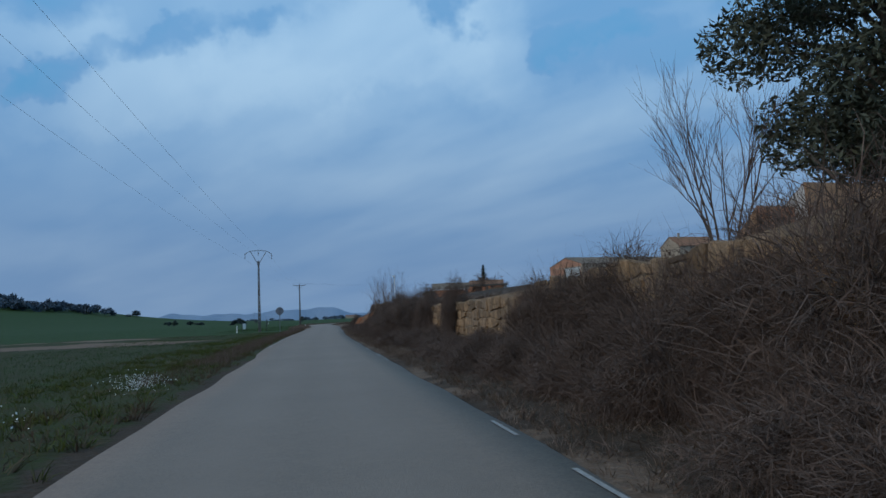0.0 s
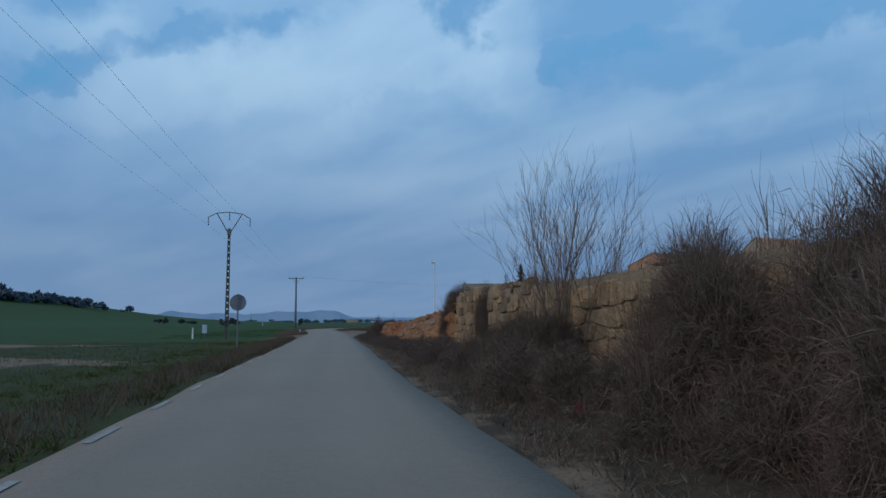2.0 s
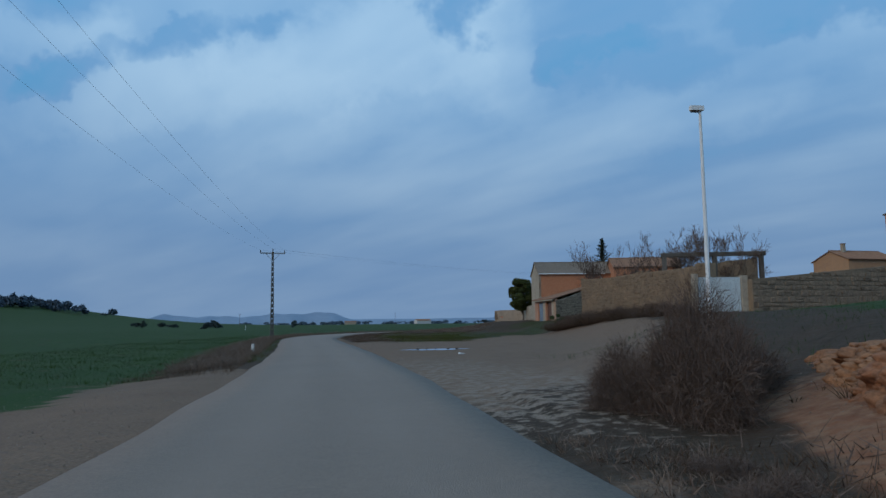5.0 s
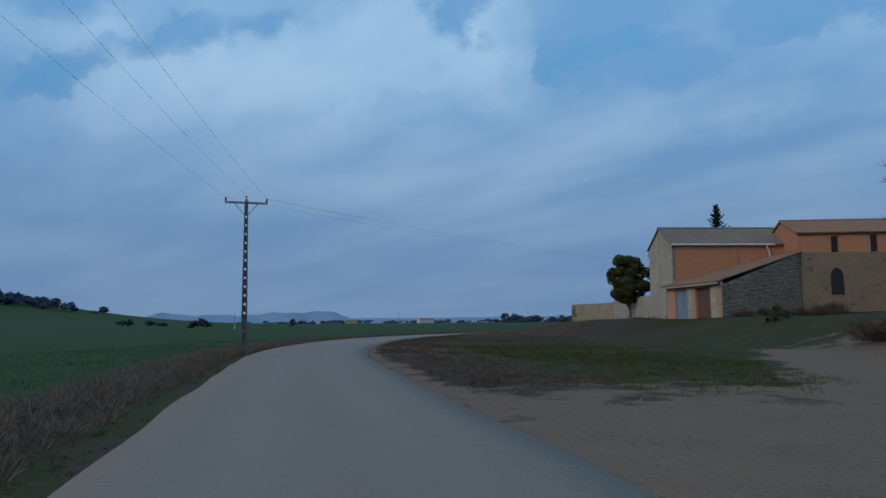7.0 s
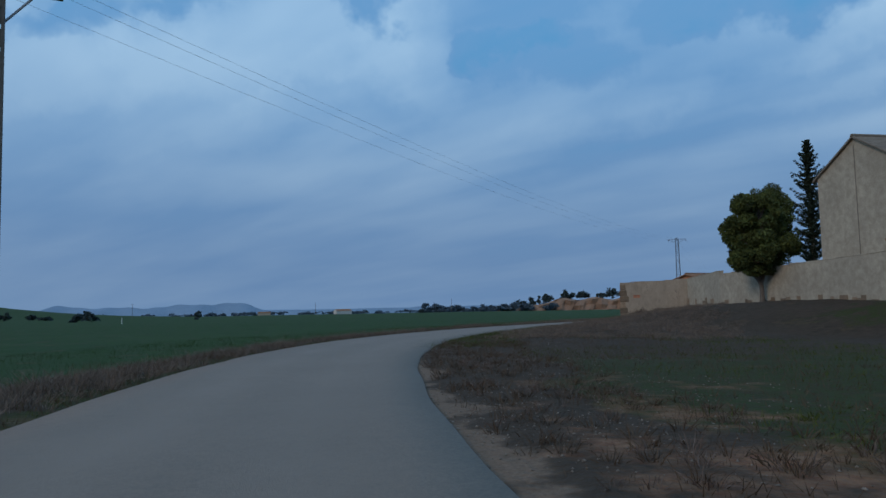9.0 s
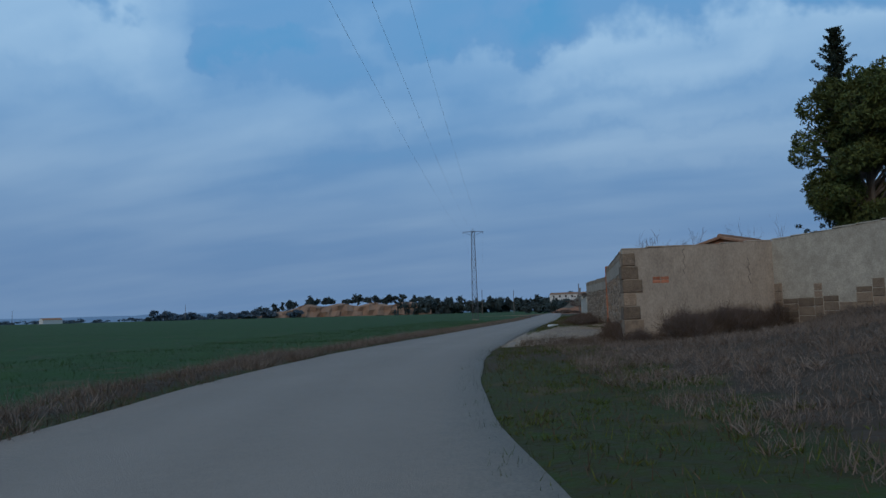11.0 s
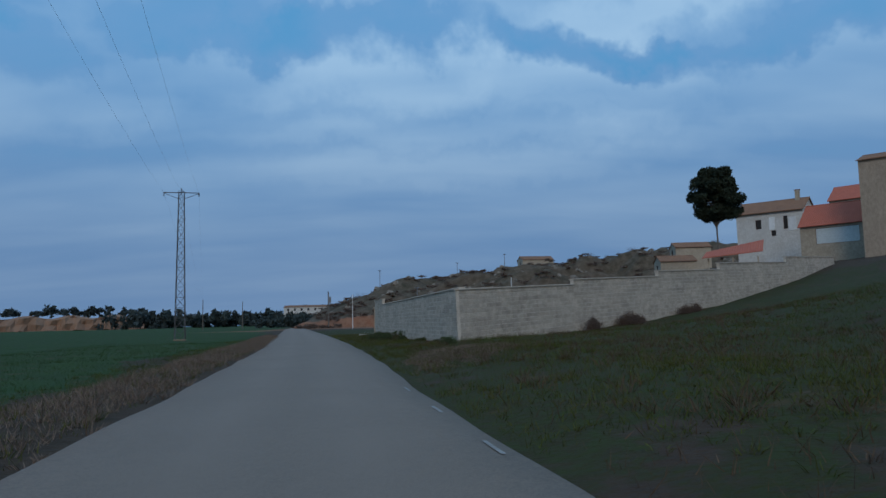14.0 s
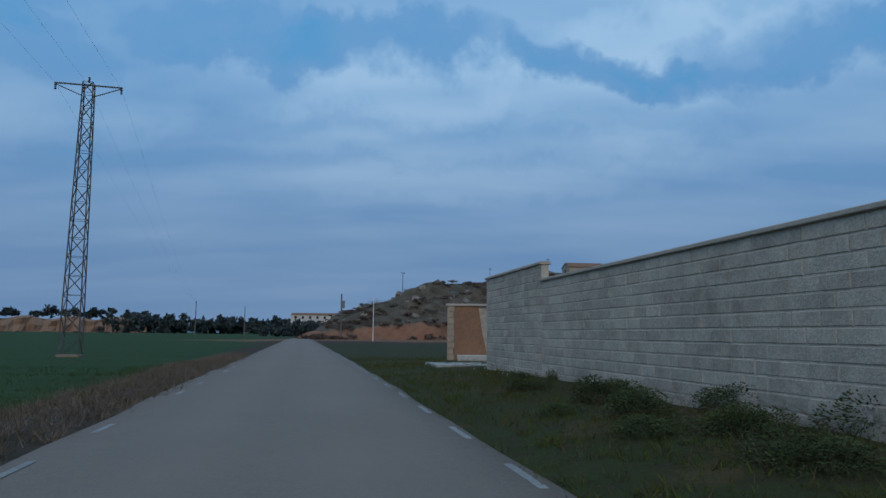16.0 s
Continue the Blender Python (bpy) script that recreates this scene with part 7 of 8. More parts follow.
def spruce(x, y, z, h, label, seed):
    """A ragged conifer: whorls of long limbs with upturned tips, each clothed in short needles."""
    rng = np.random.default_rng(seed)
    t = thing("spruce", label, "tree", turned(x, y, z, 0))
    wood_ = Build().tube([(0, 0, -0.3), (0.05, 0, h * 0.5), (0, 0, h * 0.97)], [0.24, 0.14, 0.03], 7)
    cs, rr = [(0, 0, h * 0.985), (0.02, 0, h * 0.955)], [0.10, 0.14]
    for k in range(130):
        down = 0.25 + (h * 0.86) * (k / 130) ** 1.05
        a = k * 2.4 + rng.uniform(-0.4, 0.4)
        reach = (0.28 + 0.30 * min(down, 7.0)) * rng.uniform(0.55, 1.15)
        tilt = rng.uniform(-0.05, 0.45)
        z0_ = h - down
        pts = []
        for u in np.linspace(0, 1, 7):
            q = reach * u
            pts.append((math.cos(a) * q, math.sin(a) * q, z0_ + q * tilt - 0.22 * reach * math.sin(u * 3.1) * 0.5 + 0.16 * reach * u ** 3))
        wood_.tube([pts[0], pts[3], pts[6]], [0.035, 0.02, 0.008], 4)
        for u, p_ in zip(np.linspace(0, 1, 7), pts):
            cs.append(p_)
            rr.append((0.12 + 0.05 * min(reach, 2.0)) * (1.15 - 0.55 * u) * rng.uniform(0.8, 1.2))
    part("trunk", wood_, M["bark"], t)
    part("crown", puffs(cs, rr, 46000, seed, 0.085, M["cypress"], "crown", 0.0, 2.0), None, t)


spruce(51.9, 226.3, 2.6, 14.0, "tall ragged dark spruce with upturned limbs behind the yard wall", 3)


# ---- grasses and crop strewn on the ground ----
def strew(name, s0, s1, l0, l1, per_m2, mat, h, label, seed, width=0.010, keep=None, lean=0.5, cat="grass"):
    rng = np.random.default_rng(seed)
    n = int(abs(s1 - s0) * abs(l1 - l0) * per_m2)
    s_, l_ = rng.uniform(s0, s1, n), rng.uniform(min(l0, l1), max(l0, l1), n)
    p = beside(s_, l_)
    tuft = 0.5 + 0.5 * rough(p[:, 0], p[:, 1], 0.45, seed) * 1.4
    ok = rng.uniform(0, 1, n) < np.clip(tuft, 0.08, 1)
    if keep is not None:
        ok &= keep(s_, l_, p[:, 0], p[:, 1])
    p, tuft = p[ok], tuft[ok]
    n = len(p)
    z = land(p[:, 0], p[:, 1]) - 0.02
    d = rng.normal(size=(n, 3)) * lean
    d[:, 2] = 1
    L = rng.uniform(*h, n) * (0.55 + 0.6 * np.clip(tuft, 0, 1))
    v, f = spikes(np.column_stack([p, z]), d, L, rng.uniform(0.7, 1.5, n) * width, seed, 0.25)
    return tagged(new(name, flat_mesh(name, v, f, mat)), label, cat, "", "stuff")


strew("verge_grass", 18, 106, -2.5, -4.2, 110, M["dry_grass"], (0.10, 0.38), "dry brown grass along the road verge", 1)
strew("green_grass", -2, 106, -2.7, -9.0, 110, M["grass"], (0.06, 0.26), "green grass along the road verge", 2)
strew("verge_weeds", 24, 106, -2.7, -4.0, 90, M["twig"], (0.25, 0.65), "tall dead weeds along the road verge", 3, 0.012, lean=0.3, cat="weeds")
strew("verge_grass", 122, 252, -2.7, -6.0, 170, M["dry_grass"], (0.10, 0.34), "dry brown grass along the field edge", 4)
strew("verge_grass", 140, 250, -3.2, -6.6, 120, M["pale_grass"], (0.14, 0.42), "tall dry grass along the field edge", 14)
strew("green_grass", 130, 250, -2.6, -4.2, 60, M["grass"], (0.05, 0.18), "green grass along the road verge", 5)
strew("verge_grass", 252, 350, -2.7, -4.8, 260, M["pale_grass"], (0.10, 0.38), "dry brown grass along the field edge", 6)
strew("green_grass", 252, 350, -2.6, -7.0, 110, M["grass"], (0.06, 0.22), "green grass along the field edge", 7)
strew("field_crop", -2, 106, -6.5, -20, 30, M["crop"], (0.10, 0.26), "young green crop in the field", 8, 0.014, cat="crop", keep=lambda s, l, x, y: rough(x * 0.5, y, 16.0, 4.0) < 0.5)
strew("field_crop", 122, 260, -5.0, -18, 40, M["crop"], (0.10, 0.24), "young green crop in the field", 9, 0.014, cat="crop")
strew("field_crop", 255, 340, -4.8, -20, 40, M["crop"], (0.10, 0.24), "young green crop in the field", 10, 0.014, cat="crop")
strew("bank_grass", -2, 108, 2.5, 4.3, 190, M["dry_grass"], (0.06, 0.30), "dry grass at the foot of the bank", 11, keep=lambda s, l, x, y: l > 2.65)
strew("bank_litter", -2, 108, 2.6, 5.0, 110, M["bramble"], (0.10, 0.40), "dead stems on the bank", 12, 0.014, lean=1.2, cat="weeds")
strew("mound_grass", 150, 206, 5.8, 16, 90, M["grass"], (0.06, 0.24), "green grass inside the bend", 15, keep=lambda s, l, x, y: (rough(x, y, 4.0, 6.0) > -0.25) & ((x < 9.6 + 0.54 * (y - 152)) | (y > 167)))
strew("mound_weeds", 152, 234, 2.9, 12, 70, M["dry_grass"], (0.06, 0.24), "dry weeds inside the bend", 16, cat="weeds")
strew("bend_grass", 200, 236, 2.3, 5.6, 130, M["grass"], (0.06, 0.22), "green grass along the inside of the bend", 17)
strew("slope_weeds", 206, 246, 4.8, 15, 300, M["pale_grass"], (0.08, 0.27), "dry brown weeds on the slope below the wall", 18, cat="weeds", keep=lambda s, l, x, y: gravel_side(x, y) < 0.4 * rough(x, y, 1.5, 1.0))
strew("slope_grass", 250, 345, 2.5, 8.5, 190, M["grass"], (0.06, 0.28), "green grass beside the road", 19, keep=lambda s, l, x, y: (rough(x, y, 5.0, 3.0) > -0.3) & (s > 259))
strew("slope_grass", 252, 294, 7, 26, 90, M["grass"], (0.06, 0.28), "green grass on the slope", 20, keep=lambda s, l, x, y: (rough(x, y, 5.0, 3.0) > -0.35) & (s > 259))
strew("slope_weeds", 250, 345, 2.7, 16, 24, M["dry_grass"], (0.10, 0.36), "dry weeds on the slope", 21, keep=lambda s, l, x, y: (s > 260) & ((s < 285) | (l < 6.0)), cat="weeds")
strew("meadow_grass", 148, 196, 12, 34, 14, M["grass"], (0.10, 0.30), "grass below the farm walls", 22, keep=lambda s, l, x, y: (x < 9.6 + 0.54 * (y - 152)) | (y > 165))
strew("plateau_grass", 78, 128, 7.5, 22, 26, M["crop"], (0.10, 0.26), "green crop above the bank", 23, cat="crop")

strew("foot_weeds", 235, 243, 3.4, 8.5, 170, M["dry_grass"], (0.12, 0.48), "dark dry weeds below the yard wall", 24, cat="weeds")
strew("foot_weeds", 258.5, 268, 4.4, 9.5, 150, M["dry_grass"], (0.08, 0.34), "dark dry weeds below the yard wall", 25, cat="weeds")
strew("slope_tufts", 262, 290, 2.8, 14, 30, M["dry_grass"], (0.12, 0.40), "dry brown tufts on the grassy slope", 26, cat="weeds", keep=lambda s, l, x, y: rough(x, y, 2.6, 1.0) > 0.15)



def tufts(name, s0, s1, l0, l1, per_m2, mat, h, label, seed, blades=16, width=0.010, spread=0.10, keep=None, cat="grass", clump=2.4):
    """Separate tussocks, each a fan of arching blades out of one root."""
    rng = np.random.default_rng(seed)
    n = int(abs(s1 - s0) * abs(l1 - l0) * per_m2)
    s_, l_ = rng.uniform(s0, s1, n), rng.uniform(min(l0, l1), max(l0, l1), n)
    p = beside(s_, l_)
    ok = rng.uniform(-0.7, 0.7, n) < rough(p[:, 0], p[:, 1], clump, seed * 0.7)
    if keep is not None:
        ok &= keep(s_, l_, p[:, 0], p[:, 1])
    p = p[ok]
    n = len(p)
    size = rng.uniform(*h, n)
    root = np.column_stack([p, land(p[:, 0], p[:, 1]) - 0.02])
    k = np.repeat(np.arange(n), blades)
    a = rng.uniform(0, 2 * np.pi, len(k))
    r = rng.uniform(0, 1, len(k)) ** 0.7
    out = np.column_stack([np.cos(a), np.sin(a), np.zeros(len(k))])
    base = root[k] + out * (r * spread * (0.5 + size[k] * 2.0))[:, None]
    v, f = arcs(base, out * (0.25 + 0.55 * r)[:, None] + np.array([0, 0, 1.0]), size[k] * rng.uniform(0.55, 1.15, len(k)), rng.uniform(0.7, 1.4, len(k)) * width, seed, 0.55, 0.16)
    return tagged(new(name, flat_mesh(name, v, f, mat)), label, cat, "", "stuff")


tufts("grass_tussocks", 2, 60, -2.35, -8.5, 5.5, M["grass"], (0.12, 0.30), "green grass tussocks along the road verge", 41, 18, 0.012)
tufts("grass_tussocks", 60, 104, -2.6, -7.5, 3.5, M["grass"], (0.12, 0.30), "green grass tussocks along the road verge", 42, 14, 0.013)
tufts("dry_tussocks", 4, 104, -2.4, -4.6, 5.0, M["dry_grass"], (0.15, 0.38), "dry brown tussocks along the road verge", 43, 18, 0.011)
tufts("dry_tussocks", 126, 200, -2.75, -5.6, 13.0, M["pale_grass"], (0.22, 0.50), "tall dry brown grass along the field edge", 44, 24, 0.009, 0.14, keep=lambda s, l, x, y: l < -2.9)
tufts("dry_tussocks", 200, 262, -2.9, -6.4, 12.0, M["pale_grass"], (0.24, 0.55), "tall dry brown grass along the field edge", 45, 20, 0.010, 0.15)
tufts("grass_tussocks", 128, 260, -2.3, -3.2, 6.0, M["grass"], (0.06, 0.16), "low green grass along the road verge", 46, 14, 0.011)
tufts("dry_tussocks", 256, 346, -2.35, -4.6, 8.0, M["pale_grass"], (0.14, 0.36), "tall dry brown grass along the field edge", 47, 20, 0.011)
tufts("grass_tussocks", 256, 340, -2.6, -7.5, 3.0, M["grass"], (0.10, 0.26), "green grass along the field edge", 48, 14, 0.012)
tufts("foot_grass", 56, 109, 2.45, 3.7, 26.0, M["pale_grass"], (0.08, 0.26), "straw-coloured grass at the foot of the bank", 49, 16, 0.008, 0.16, clump=6.0)
tufts("foot_grass", 2, 56, 2.45, 3.5, 18.0, M["pale_grass"], (0.06, 0.22), "dry brown grass at the foot of the bank", 50, 16, 0.008, 0.16, clump=6.0)
tufts("bank_top_grass", 12, 68, 5.3, 8.5, 5.0, M["pale_grass"], (0.25, 0.55), "dry grass on top of the walled bank", 51, 16, 0.014, 0.14)
tufts("bank_top_grass", 69, 110, 5.9, 8.5, 4.0, M["dry_grass"], (0.10, 0.28), "dry grass on top of the cut bank", 52, 14, 0.012)
tufts("bend_weeds", 153, 206, 3.0, 6.4, 6.0, M["dry_grass"], (0.10, 0.30), "brown dead weeds inside the bend", 53, 18, 0.011, 0.13, cat="weeds")
tufts("bend_weeds", 153, 206, 3.0, 6.0, 3.0, M["twig"], (0.12, 0.30), "brown dead weeds inside the bend", 54, 16, 0.010, 0.13, cat="weeds")
tufts("bend_grass", 149, 182, 4.0, 14, 16.0, M["grass"], (0.07, 0.20), "dark green weeds inside the bend", 55, 20, 0.009, 0.16, keep=lambda s, l, x, y: (y > 152.0 + 0.8 * rough(x, y, 1.5, 2.0)) & (x > 6.2 + 0.06 * (y - 152) + 0.8 * rough(x, y, 2.0, 6.0)) & (x < 9.6 + 0.54 * (y - 152) + 1.2 * rough(x, y, 2.0, 1.0)), clump=9.0)
tufts("bend_grass", 200, 240, 2.75, 6.2, 16.0, M["grass"], (0.05, 0.14), "green grass along the inside of the bend", 56, 16, 0.012, 0.11)
tufts("slope_weeds", 204, 247, 4.6, 16, 7.0, M["pale_grass"], (0.14, 0.36), "dry brown weeds on the slope below the wall", 57, 18, 0.012, 0.13, cat="weeds", keep=lambda s, l, x, y: gravel_side(x, y) < 0.4 * rough(x, y, 1.5, 1.0))
tufts("slope_tussocks", 250, 345, 2.7, 7.0, 10.0, M["grass"], (0.07, 0.20), "green grass tussocks beside the road", 58, 14, 0.010, 0.14)
tufts("slope_tussocks", 250, 300, 6.0, 24, 8.0, M["grass"], (0.07, 0.20), "green grass tussocks on the slope", 59, 14, 0.011, 0.16)
tufts("dead_grass_heap", 250, 290, 2.5, 10, 60.0, M["pale_grass"], (0.06, 0.18), "heap of pinkish brown dead grass beside the road", 61, 18, 0.009, 0.16, keep=lambda s, l, x, y: np.hypot(((x - 65.2) * 0.84 + (y - 259.2) * 0.54) / 4.6, ((x - 65.2) * 0.54 - (y - 259.2) * 0.84) / 1.7) + 0.3 * rough(x, y, 1.5, 2.0) < 1.0, clump=9.0)
tufts("slope_weeds", 256, 300, 4.0, 24, 2.6, M["dry_grass"], (0.15, 0.40), "dry brown weeds on the slope", 60, 18, 0.012, 0.14, cat="weeds")

# gravel, stones on the red bank
rg = np.random.default_rng(77)


def pebbles(name, x, y, size, mat, label, seed, cat="gravel"):
    rng = np.random.default_rng(seed)
    n = len(x)
    z = land(x, y)
    oct_ = np.array([(1, 0, 0), (0, 1, 0), (-1, 0, 0), (0, -1, 0), (0, 0, 0.75), (0, 0, -0.5)], float)
    tri = np.array([(0, 1, 4), (1, 2, 4), (2, 3, 4), (3, 0, 4), (1, 0, 5), (2, 1, 5), (3, 2, 5), (0, 3, 5)])
    a = rng.uniform(0, 6.28, n)
    jit = 1 + rng.uniform(-0.35, 0.35, (n, 6, 1))
    v = oct_[None] * jit * (size * rng.uniform(0.5, 1.6, n))[:, None, None]
    c, s_ = np.cos(a)[:, None], np.sin(a)[:, None]
    vx, vy = v[..., 0] * c - v[..., 1] * s_, v[..., 0] * s_ + v[..., 1] * c
    v = np.stack([vx + x[:, None], vy + y[:, None], v[..., 2] + z[:, None] + 0.2 * size], -1).reshape(-1, 3)
    f = (tri[None] + (np.arange(n) * 6)[:, None, None]).reshape(-1, 3)
    return tagged(new(name, flat_mesh(name, v, f, mat)), label, cat, "", "stuff")


n = 60000
pp = beside(rg.uniform(232, 258, n), rg.uniform(2.7, 9.5, n))
pp = pp[((pp[:, 0] - 40.6) * 0.43 + (pp[:, 1] - 240.25) * 0.90 < 0.1) & (gravel_side(pp[:, 0], pp[:, 1]) > 0)]
pebbles("gravel", pp[:, 0], pp[:, 1], 0.012, M["gravel"], "grey gravel before the yellow gate", 1)
n = 9000
pp = beside(rg.uniform(108, 140, n), rg.uniform(-7, 9, n))
ok = np.abs(pp[:, 0] - 0.7) > 2.0
pebbles("gravel", pp[ok, 0], pp[ok, 1], 0.010, M["dark_gravel"], "loose gravel on the bare parking ground", 2)
n = 9000
pp = beside(rg.uniform(146, 204, n), 2.15 + 6.5 * rg.uniform(0, 1, n) ** 2.2)
pp = pp[rough(pp[:, 0], pp[:, 1], 2.0, 3.0) > -0.25]
pebbles("loose_stones", pp[:, 0], pp[:, 1], 0.014, M["dark_gravel"], "loose stones inside the bend", 3, "stones")

rngr = random.Random(17)


def boulder(x, y, z, r, mat, label, name="rock", group="bank rocks"):
    b = Build()
    bm = bmesh.new()
    bmesh.ops.create_icosphere(bm, subdivisions=1 if r < 0.6 else 2, radius=1.0)
    sc = (r * rngr.uniform(0.8, 1.4), r * rngr.uniform(0.7, 1.0), r * rngr.uniform(0.55, 0.95))
    for v in bm.verts:
        k = rngr.uniform(0.72, 1.2) * (1 - 0.22 * abs(math.sin(3.1 * v.co.x + 1.7 * v.co.z + r * 40)))
        v.co = Vector((v.co.x * sc[0] * k, v.co.y * sc[1] * k, v.co.z * sc[2] * k))
    me_ = bpy.data.meshes.new(name)
    bm.to_mesh(me_)
    bm.free()
    me_.materials.append(mat)
    ob = new(name, me_)
    ob.matrix_world = pose(x, y, z, rngr.uniform(-20, 20), rngr.uniform(-20, 20), rngr.uniform(0, 360))
    return tagged(ob, label, "rock", group)


for k in range(290):
    y = 69.4 + (12 * rngr.random() if k < 210 else 38 * rngr.random())
    v = rngr.triangular(0.10, 0.82, 0.38)
    x, z = bank_at(y, v)
    o = bank_relief(y, z, v)
    r = rngr.uniform(0.07, 0.24) * (1.15 - 0.4 * v) if y < 82 else rngr.uniform(0.05, 0.12)
    boulder(x - 0.7 * o, y, z + 0.2 * o, r, M["rock"] if k % 5 else M["sandstone"], "rough reddish stone in the cut earth bank")
for x, y, r in ((3.64, 35.0, 0.26), (3.9, 33.2, 0.2), (4.1, 31.6, 0.34), (3.8, 30.6, 0.22), (4.2, 29.3, 0.25), (3.9, 47.8, 0.2), (4.4, 44.5, 0.45), (4.6, 41.0, 0.4), (4.0, 37.2, 0.2), (4.3, 72.2, 0.3), (4.3, 38.4, 0.42), (4.75, 39.3, 0.45), (4.2, 40.2, 0.3)):
    boulder(x, y, land1(x, y) + 0.04, r, M["grey_rock"], "pale fallen stone at the foot of the bank", group="fallen stones")
for k in range(5):
    boulder(5.3 + 0.5 * k, 136.1 + 0.35 * (k % 3), 0.05, 0.08, M["black_metal"], "small dark stone in a puddle", group="puddle stones")
# litter
whole("litter", Build().prism([(0, 0), (0.34, 0.02), (0.22, 0.06), (0.12, 0.03), (0.05, 0.07)], 0, 0.12), M["white_paint"], "crumpled white plastic litter on the ground", "litter", at=pose(6.4, 131.2, land1(6.4, 131.2), 0, 6, 20))
whole("litter", Build().prism([(0, 0), (0.4, 0.02), (0.34, 0.2), (0.06, 0.14)], 0, 0.2), M["red_litter"], "crumpled red and white wrapper by the bank", "litter", at=pose(3.6, 50.9, land1(3.6, 50.9), 0, 8, 50))
whole("litter", Build().prism([(0, 0), (0.3, 0.02), (0.26, 0.12), (0.06, 0.1)], 0, 0.22), M["white_paint"], "crumpled white wrapper by the bank", "litter", at=pose(3.35, 51.1, land1(3.35, 51.1), 0, 8, 10))

# white flowering clump at the verge
fr = np.random.default_rng(8)
for cx, cy, many in ((-3.75, 16.2, 420), (-4.0, 9.9, 60)):
    q = fr.normal(size=(many, 3)) * [0.26, 0.42, 0.09] + [cx, cy, land1(cx, cy) + 0.22]
    tagged(new("flowers", mesh_of("flowers", leaves(q, 0.035, 4, 0.0, 1.0), M["flower"])), "clump of small white flowers on the verge", "flowers", "", "stuff")
p_ = np.array([93.3, 283.2]) + fr.normal(size=(300, 2)) * [1.1, 0.8]
q = np.column_stack([p_, land(p_[:, 0], p_[:, 1]) + fr.uniform(0.1, 0.45, 300)])
tagged(new("flowers", mesh_of("flowers", leaves(q, 0.028, 5, 0.0, 1.0), M["flower"])), "pale seed heads beside the block wall", "flowers", "", "stuff")


# ---- far woods and ridges ----
def wood(name, pts, hgt, rad, label, seed, size, per=260, mat="far_wood", lift=None):
    """Many leaf clumps over tree places, for woods too far to count."""
    rng = np.random.default_rng(seed)
    x, y = np.array([p[0] for p in pts]), np.array([p[1] for p in pts])
    z = land(x, y) + (0 if lift is None else np.array(lift))
    V, F, o = [], [], 0
    for k in range(len(x)):
        h, r = hgt * rng.uniform(0.6, 1.3), rad * rng.uniform(0.7, 1.3)
        nn_ = per
        lump = rng.normal(size=(6, 3)) * [0.5, 0.5, 0.22] * np.array([r, r, h]) + [0, 0, h * 0.6]
        p = rng.normal(size=(nn_, 3))
        p /= np.linalg.norm(p, axis=1)[:, None]
        q = lump[rng.integers(0, 6, nn_)] + p * [r * 0.5, r * 0.5, h * 0.25] * rng.uniform(0.4, 1, (nn_, 1))
        q[:, 2] = np.clip(q[:, 2], 0.0, None)
        v, f = leaves(q + [x[k], y[k], z[k]], size, seed + k)
        V.append(v)
        F.append(f + o)
        o += len(v)
    return tagged(new(name, flat_mesh(name, np.vstack(V), np.vstack(F), M[mat])), label, "trees", "", "stuff")


rw = random.Random(9)
wood("far_wood", [(rw.uniform(-640, -330), 1010 + rw.uniform(-60, 60)) for _ in range(110)], 11, 10, "dark belt of trees on a distant slope", 1, 3.2, 200, "haze_tint_wood")
wood("far_wood", [(-300 + rw.uniform(-50, 60), 1010 + rw.uniform(-30, 30)) for _ in range(14)], 9, 9, "dark belt of trees on a distant slope", 2, 3.0, 200, "haze_tint_wood")
# old quarry face far beyond the fields
qv, qf = [], []
q_n, q_prof = 70, ((0, 0.0), (3, 0.12), (5, 0.5), (7, 0.86), (12, 1.0), (60, 1.02), (160, 0.9), (260, 0.0))
for k in range(q_n + 1):
    u = k / q_n
    bx, by = 380 + 270 * u, 1215 - 157 * u
    hq = 20 * (0.28 + 0.72 * float(step(0.12, 0.38, u))) * float(step(1.02, 0.93, u)) * (0.9 + 0.1 * math.sin(u * 40)) + 0.5
    for back, hh in q_prof:
        jit = 3.0 * math.sin(u * 57 + back) + 2.0 * math.sin(u * 131 + back * 3)
        qv.append((bx + 0.5 * (back + jit), by + 0.86 * (back + jit), -1.5 + hq * hh))
m_q = len(q_prof)
qf = [(k * m_q + j, (k + 1) * m_q + j, (k + 1) * m_q + j + 1, k * m_q + j + 1) for k in range(q_n) for j in range(m_q - 1)]
whole("quarry_face", Build().add(qv, qf), M["quarry"], "long pale orange quarry face far across the fields", "cliff", "structure")
rise = [(380 + 270 * u, 1215 - 157 * u, u) for u in np.linspace(0.02, 0.95, 46)]
wood("far_wood", [(x_ + 14 + rw.uniform(0, 20), y_ + 24 + rw.uniform(0, 30)) for x_, y_, u in rise], 10, 6, "pines on the flat-topped quarry", 3, 3.0, 150, lift=[20 * (0.28 + 0.72 * float(step(0.12, 0.38, u))) - 2 for _, _, u in rise])
wood("far_wood", [(rw.uniform(270, 470), 1190 + rw.uniform(-30, 40)) for _ in range(40)], 9, 8, "low dark trees beyond the fields", 12, 3.4, 150, "haze_tint_wood")
wood("far_wood", [(x_, 1032 - (x_ - 598) * 0.85 + rw.uniform(-20, 30)) for x_ in np.linspace(585, 760, 80)], 16, 9, "dark wood beyond the end of the road", 4, 3.6, 200)
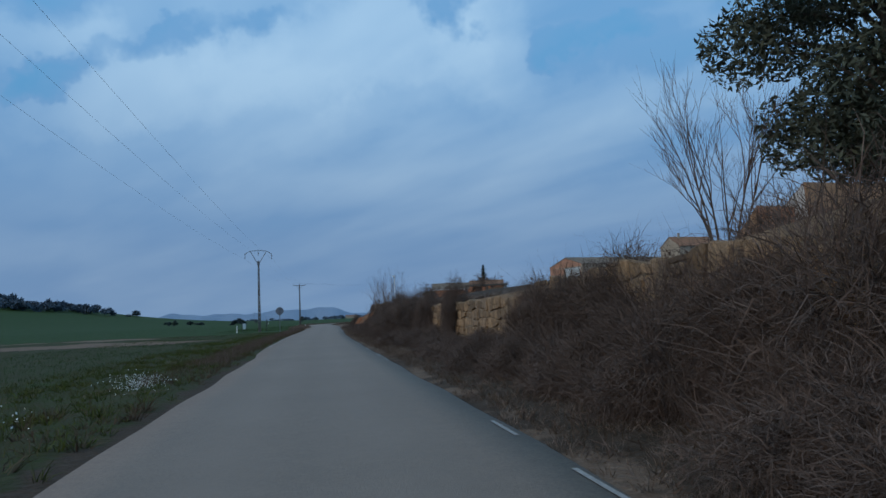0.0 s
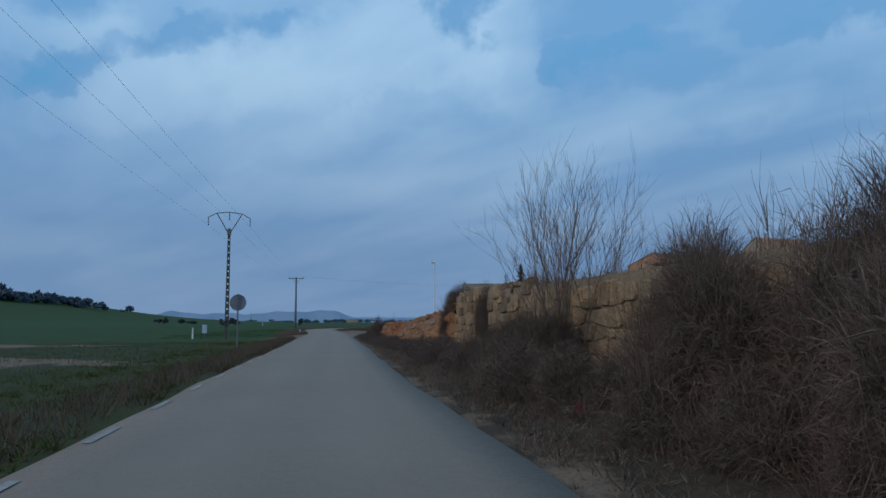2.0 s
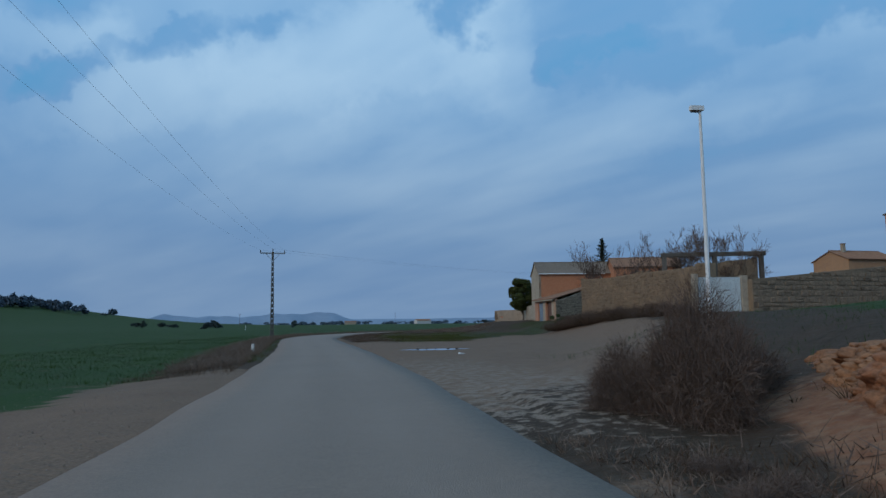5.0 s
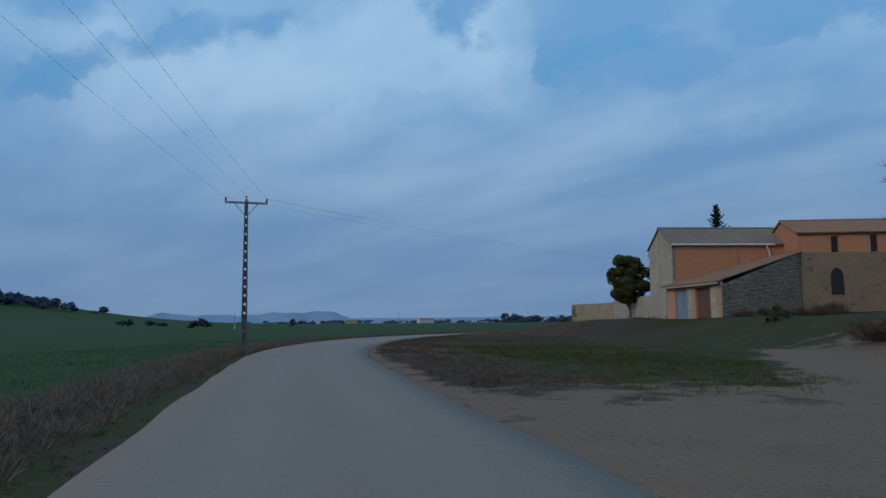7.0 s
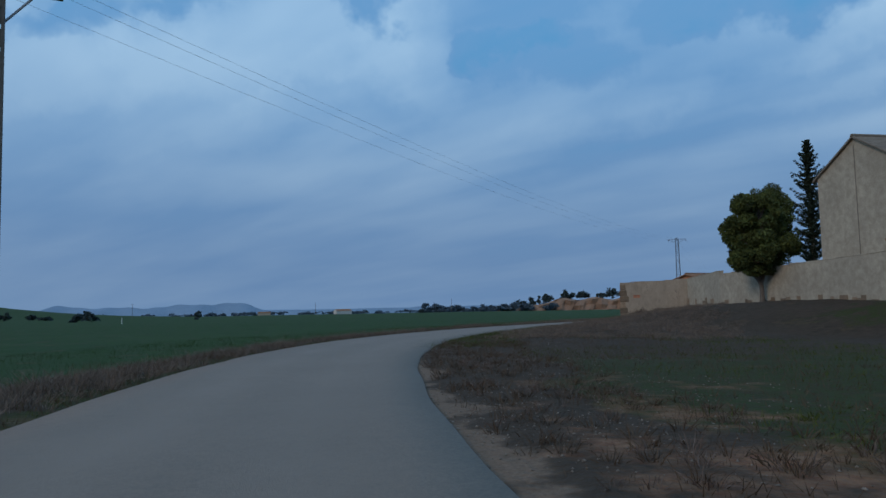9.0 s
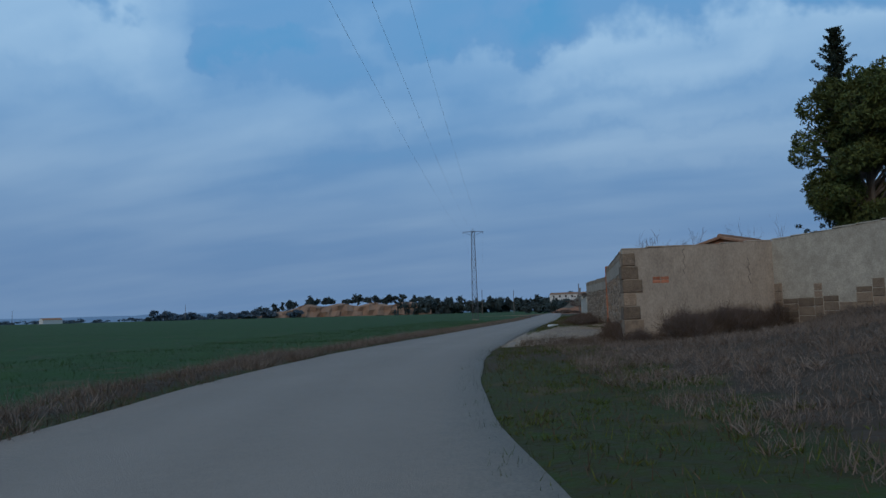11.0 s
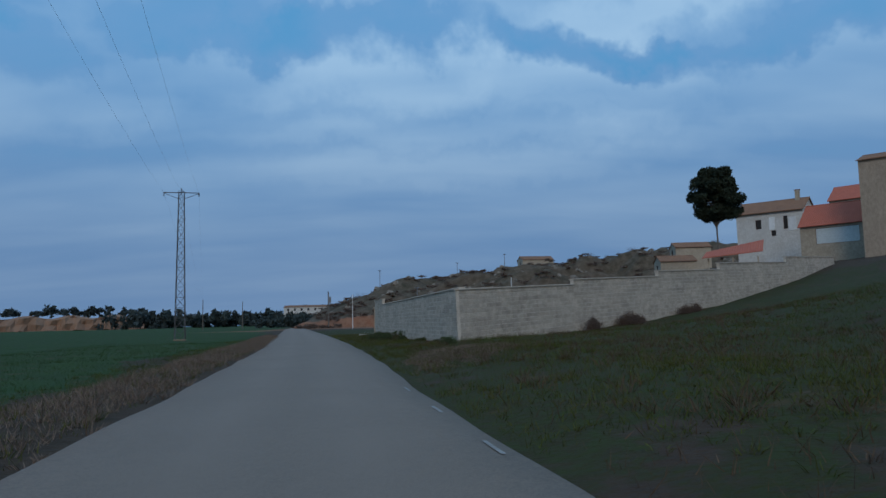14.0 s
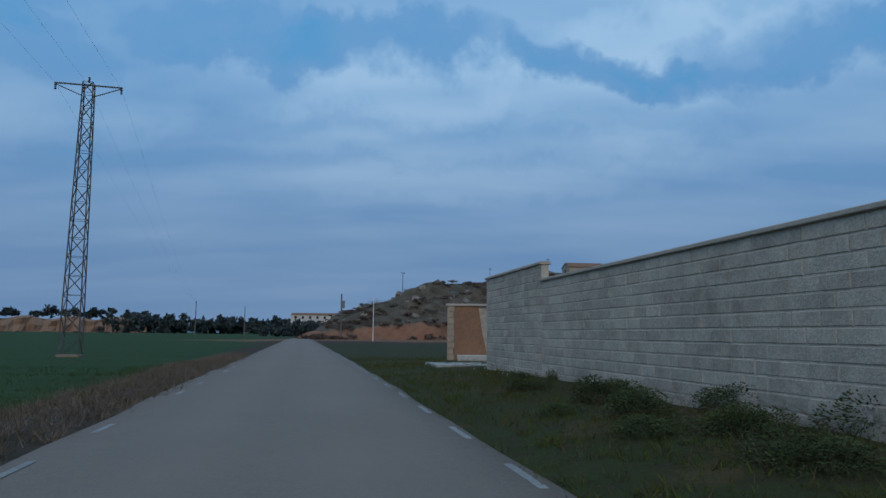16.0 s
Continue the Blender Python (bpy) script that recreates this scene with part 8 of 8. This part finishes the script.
wood("far_wood", [(rw.uniform(395, 450), 590 + rw.uniform(-20, 30)) for _ in range(30)], 7, 6, "low dark scrub beside the road's end", 5, 1.8, 170)
hs = [(rw.uniform(169, 230), rw.uniform(-32, 125)) for _ in range(520)]
hs = [(H_EYE[0] + a * H_U[0] + b * H_W[0], H_EYE[1] + a * H_U[1] + b * H_W[1]) for a, b in hs]
wood("hill_scrub", hs[:330], 0.8, 1.5, "low dull scrub on a rocky hill", 6, 0.34, 150, "bramble", lift=[float(hill_z(*p)) - land1(*p) for p in hs[:330]])
rt_ = np.random.default_rng(31)
hp_ = np.array(hs[330:])
k_ = np.repeat(np.arange(len(hp_)), 110)
tall_ = rt_.uniform(0.7, 2.0, len(hp_))
hb_ = np.column_stack([hp_, hill_z(hp_[:, 0], hp_[:, 1]) - 0.1])[k_] + rt_.normal(size=(len(k_), 3)) * [0.45, 0.45, 0.05] * tall_[k_, None]
v_, f_ = arcs(hb_, rt_.normal(size=(len(k_), 3)) * [0.5, 0.5, 0.2] + [0, 0, 1.0], tall_[k_] * rt_.uniform(0.5, 1.1, len(k_)), rt_.uniform(0.02, 0.04, len(k_)), 31, 0.4, 0.2)
tagged(new("hill_brush", flat_mesh("hill_brush", v_, f_, M["twig"])), "leafless brown bushes on a rocky hill", "bushes", "", "stuff")
hs = [(rw.uniform(163, 169), rw.uniform(-34, 60)) for _ in range(70)]
hs = [(H_EYE[0] + a * H_U[0] + b * H_W[0], H_EYE[1] + a * H_U[1] + b * H_W[1]) for a, b in hs]
wood("bank_scrub", hs, 1.0, 1.5, "low brown scrub below a red bank", 13, 0.4, 90, "bramble", lift=[max(float(hill_z(*p)), land1(*p)) - land1(*p) for p in hs])
wood("field_trees", [(-52, 470), (-49, 474), (-14, 560), (140, 700), (-120, 640), (-110, 650), (-128, 655), (-100, 642)], 3.0, 2.6, "small dark trees out in the fields", 8, 1.2, 220)
wood("far_wood", [(rw.uniform(-900, 900), 1900 + rw.uniform(-200, 200)) for _ in range(90)], 6, 14, "scattered far trees", 10, 4.0, 80, "haze_tint_wood")
wood("village_scrub", [(rw.uniform(66, 98), rw.uniform(150, 200)) for _ in range(26)], 2.6, 2.4, "dark scrub among the village walls", 11, 0.6, 160, "bramble")

# rocks of the hill
for k in range(80):
    u_, w_ = rngr.uniform(178, 208), rngr.uniform(-28, 110)
    x, y = H_EYE[0] + u_ * H_U[0] + w_ * H_W[0], H_EYE[1] + u_ * H_U[1] + w_ * H_W[1]
    boulder(x, y, float(hill_z(x, y)) - 0.2, rngr.uniform(0.6, 1.7), M["hill_rock"], "grey outcrop on the rocky hill", group="hill outcrops")

# ridges beyond the fields; their haze comes from the material's colour alone
for nm, y0, hgt, x0, x1, sd in (("haze_tint_ridge", 3000, 50, -760, 230, 1), ("haze_tint_ridge", 3700, 32, 100, 1700, 2), ("haze_tint_ridge", 3600, 34, -2600, -700, 3), ("haze_tint_ridge", 3900, 30, -3500, 3800, 4)):
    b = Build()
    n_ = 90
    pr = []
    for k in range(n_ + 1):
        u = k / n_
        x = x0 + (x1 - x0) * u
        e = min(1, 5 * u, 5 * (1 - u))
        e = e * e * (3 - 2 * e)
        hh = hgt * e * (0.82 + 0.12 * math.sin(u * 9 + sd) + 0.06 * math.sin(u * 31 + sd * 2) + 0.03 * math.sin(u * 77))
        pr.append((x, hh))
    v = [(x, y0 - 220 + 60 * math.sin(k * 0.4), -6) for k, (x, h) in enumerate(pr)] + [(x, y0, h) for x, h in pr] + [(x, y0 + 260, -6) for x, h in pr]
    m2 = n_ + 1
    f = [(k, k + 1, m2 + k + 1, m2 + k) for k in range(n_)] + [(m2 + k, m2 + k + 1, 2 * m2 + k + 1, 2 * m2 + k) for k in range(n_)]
    whole("backdrop", b.add(v, f), M["ridge"], "ridge on the horizon with blue haze in its colour", "hills", "structure", smooth=True)
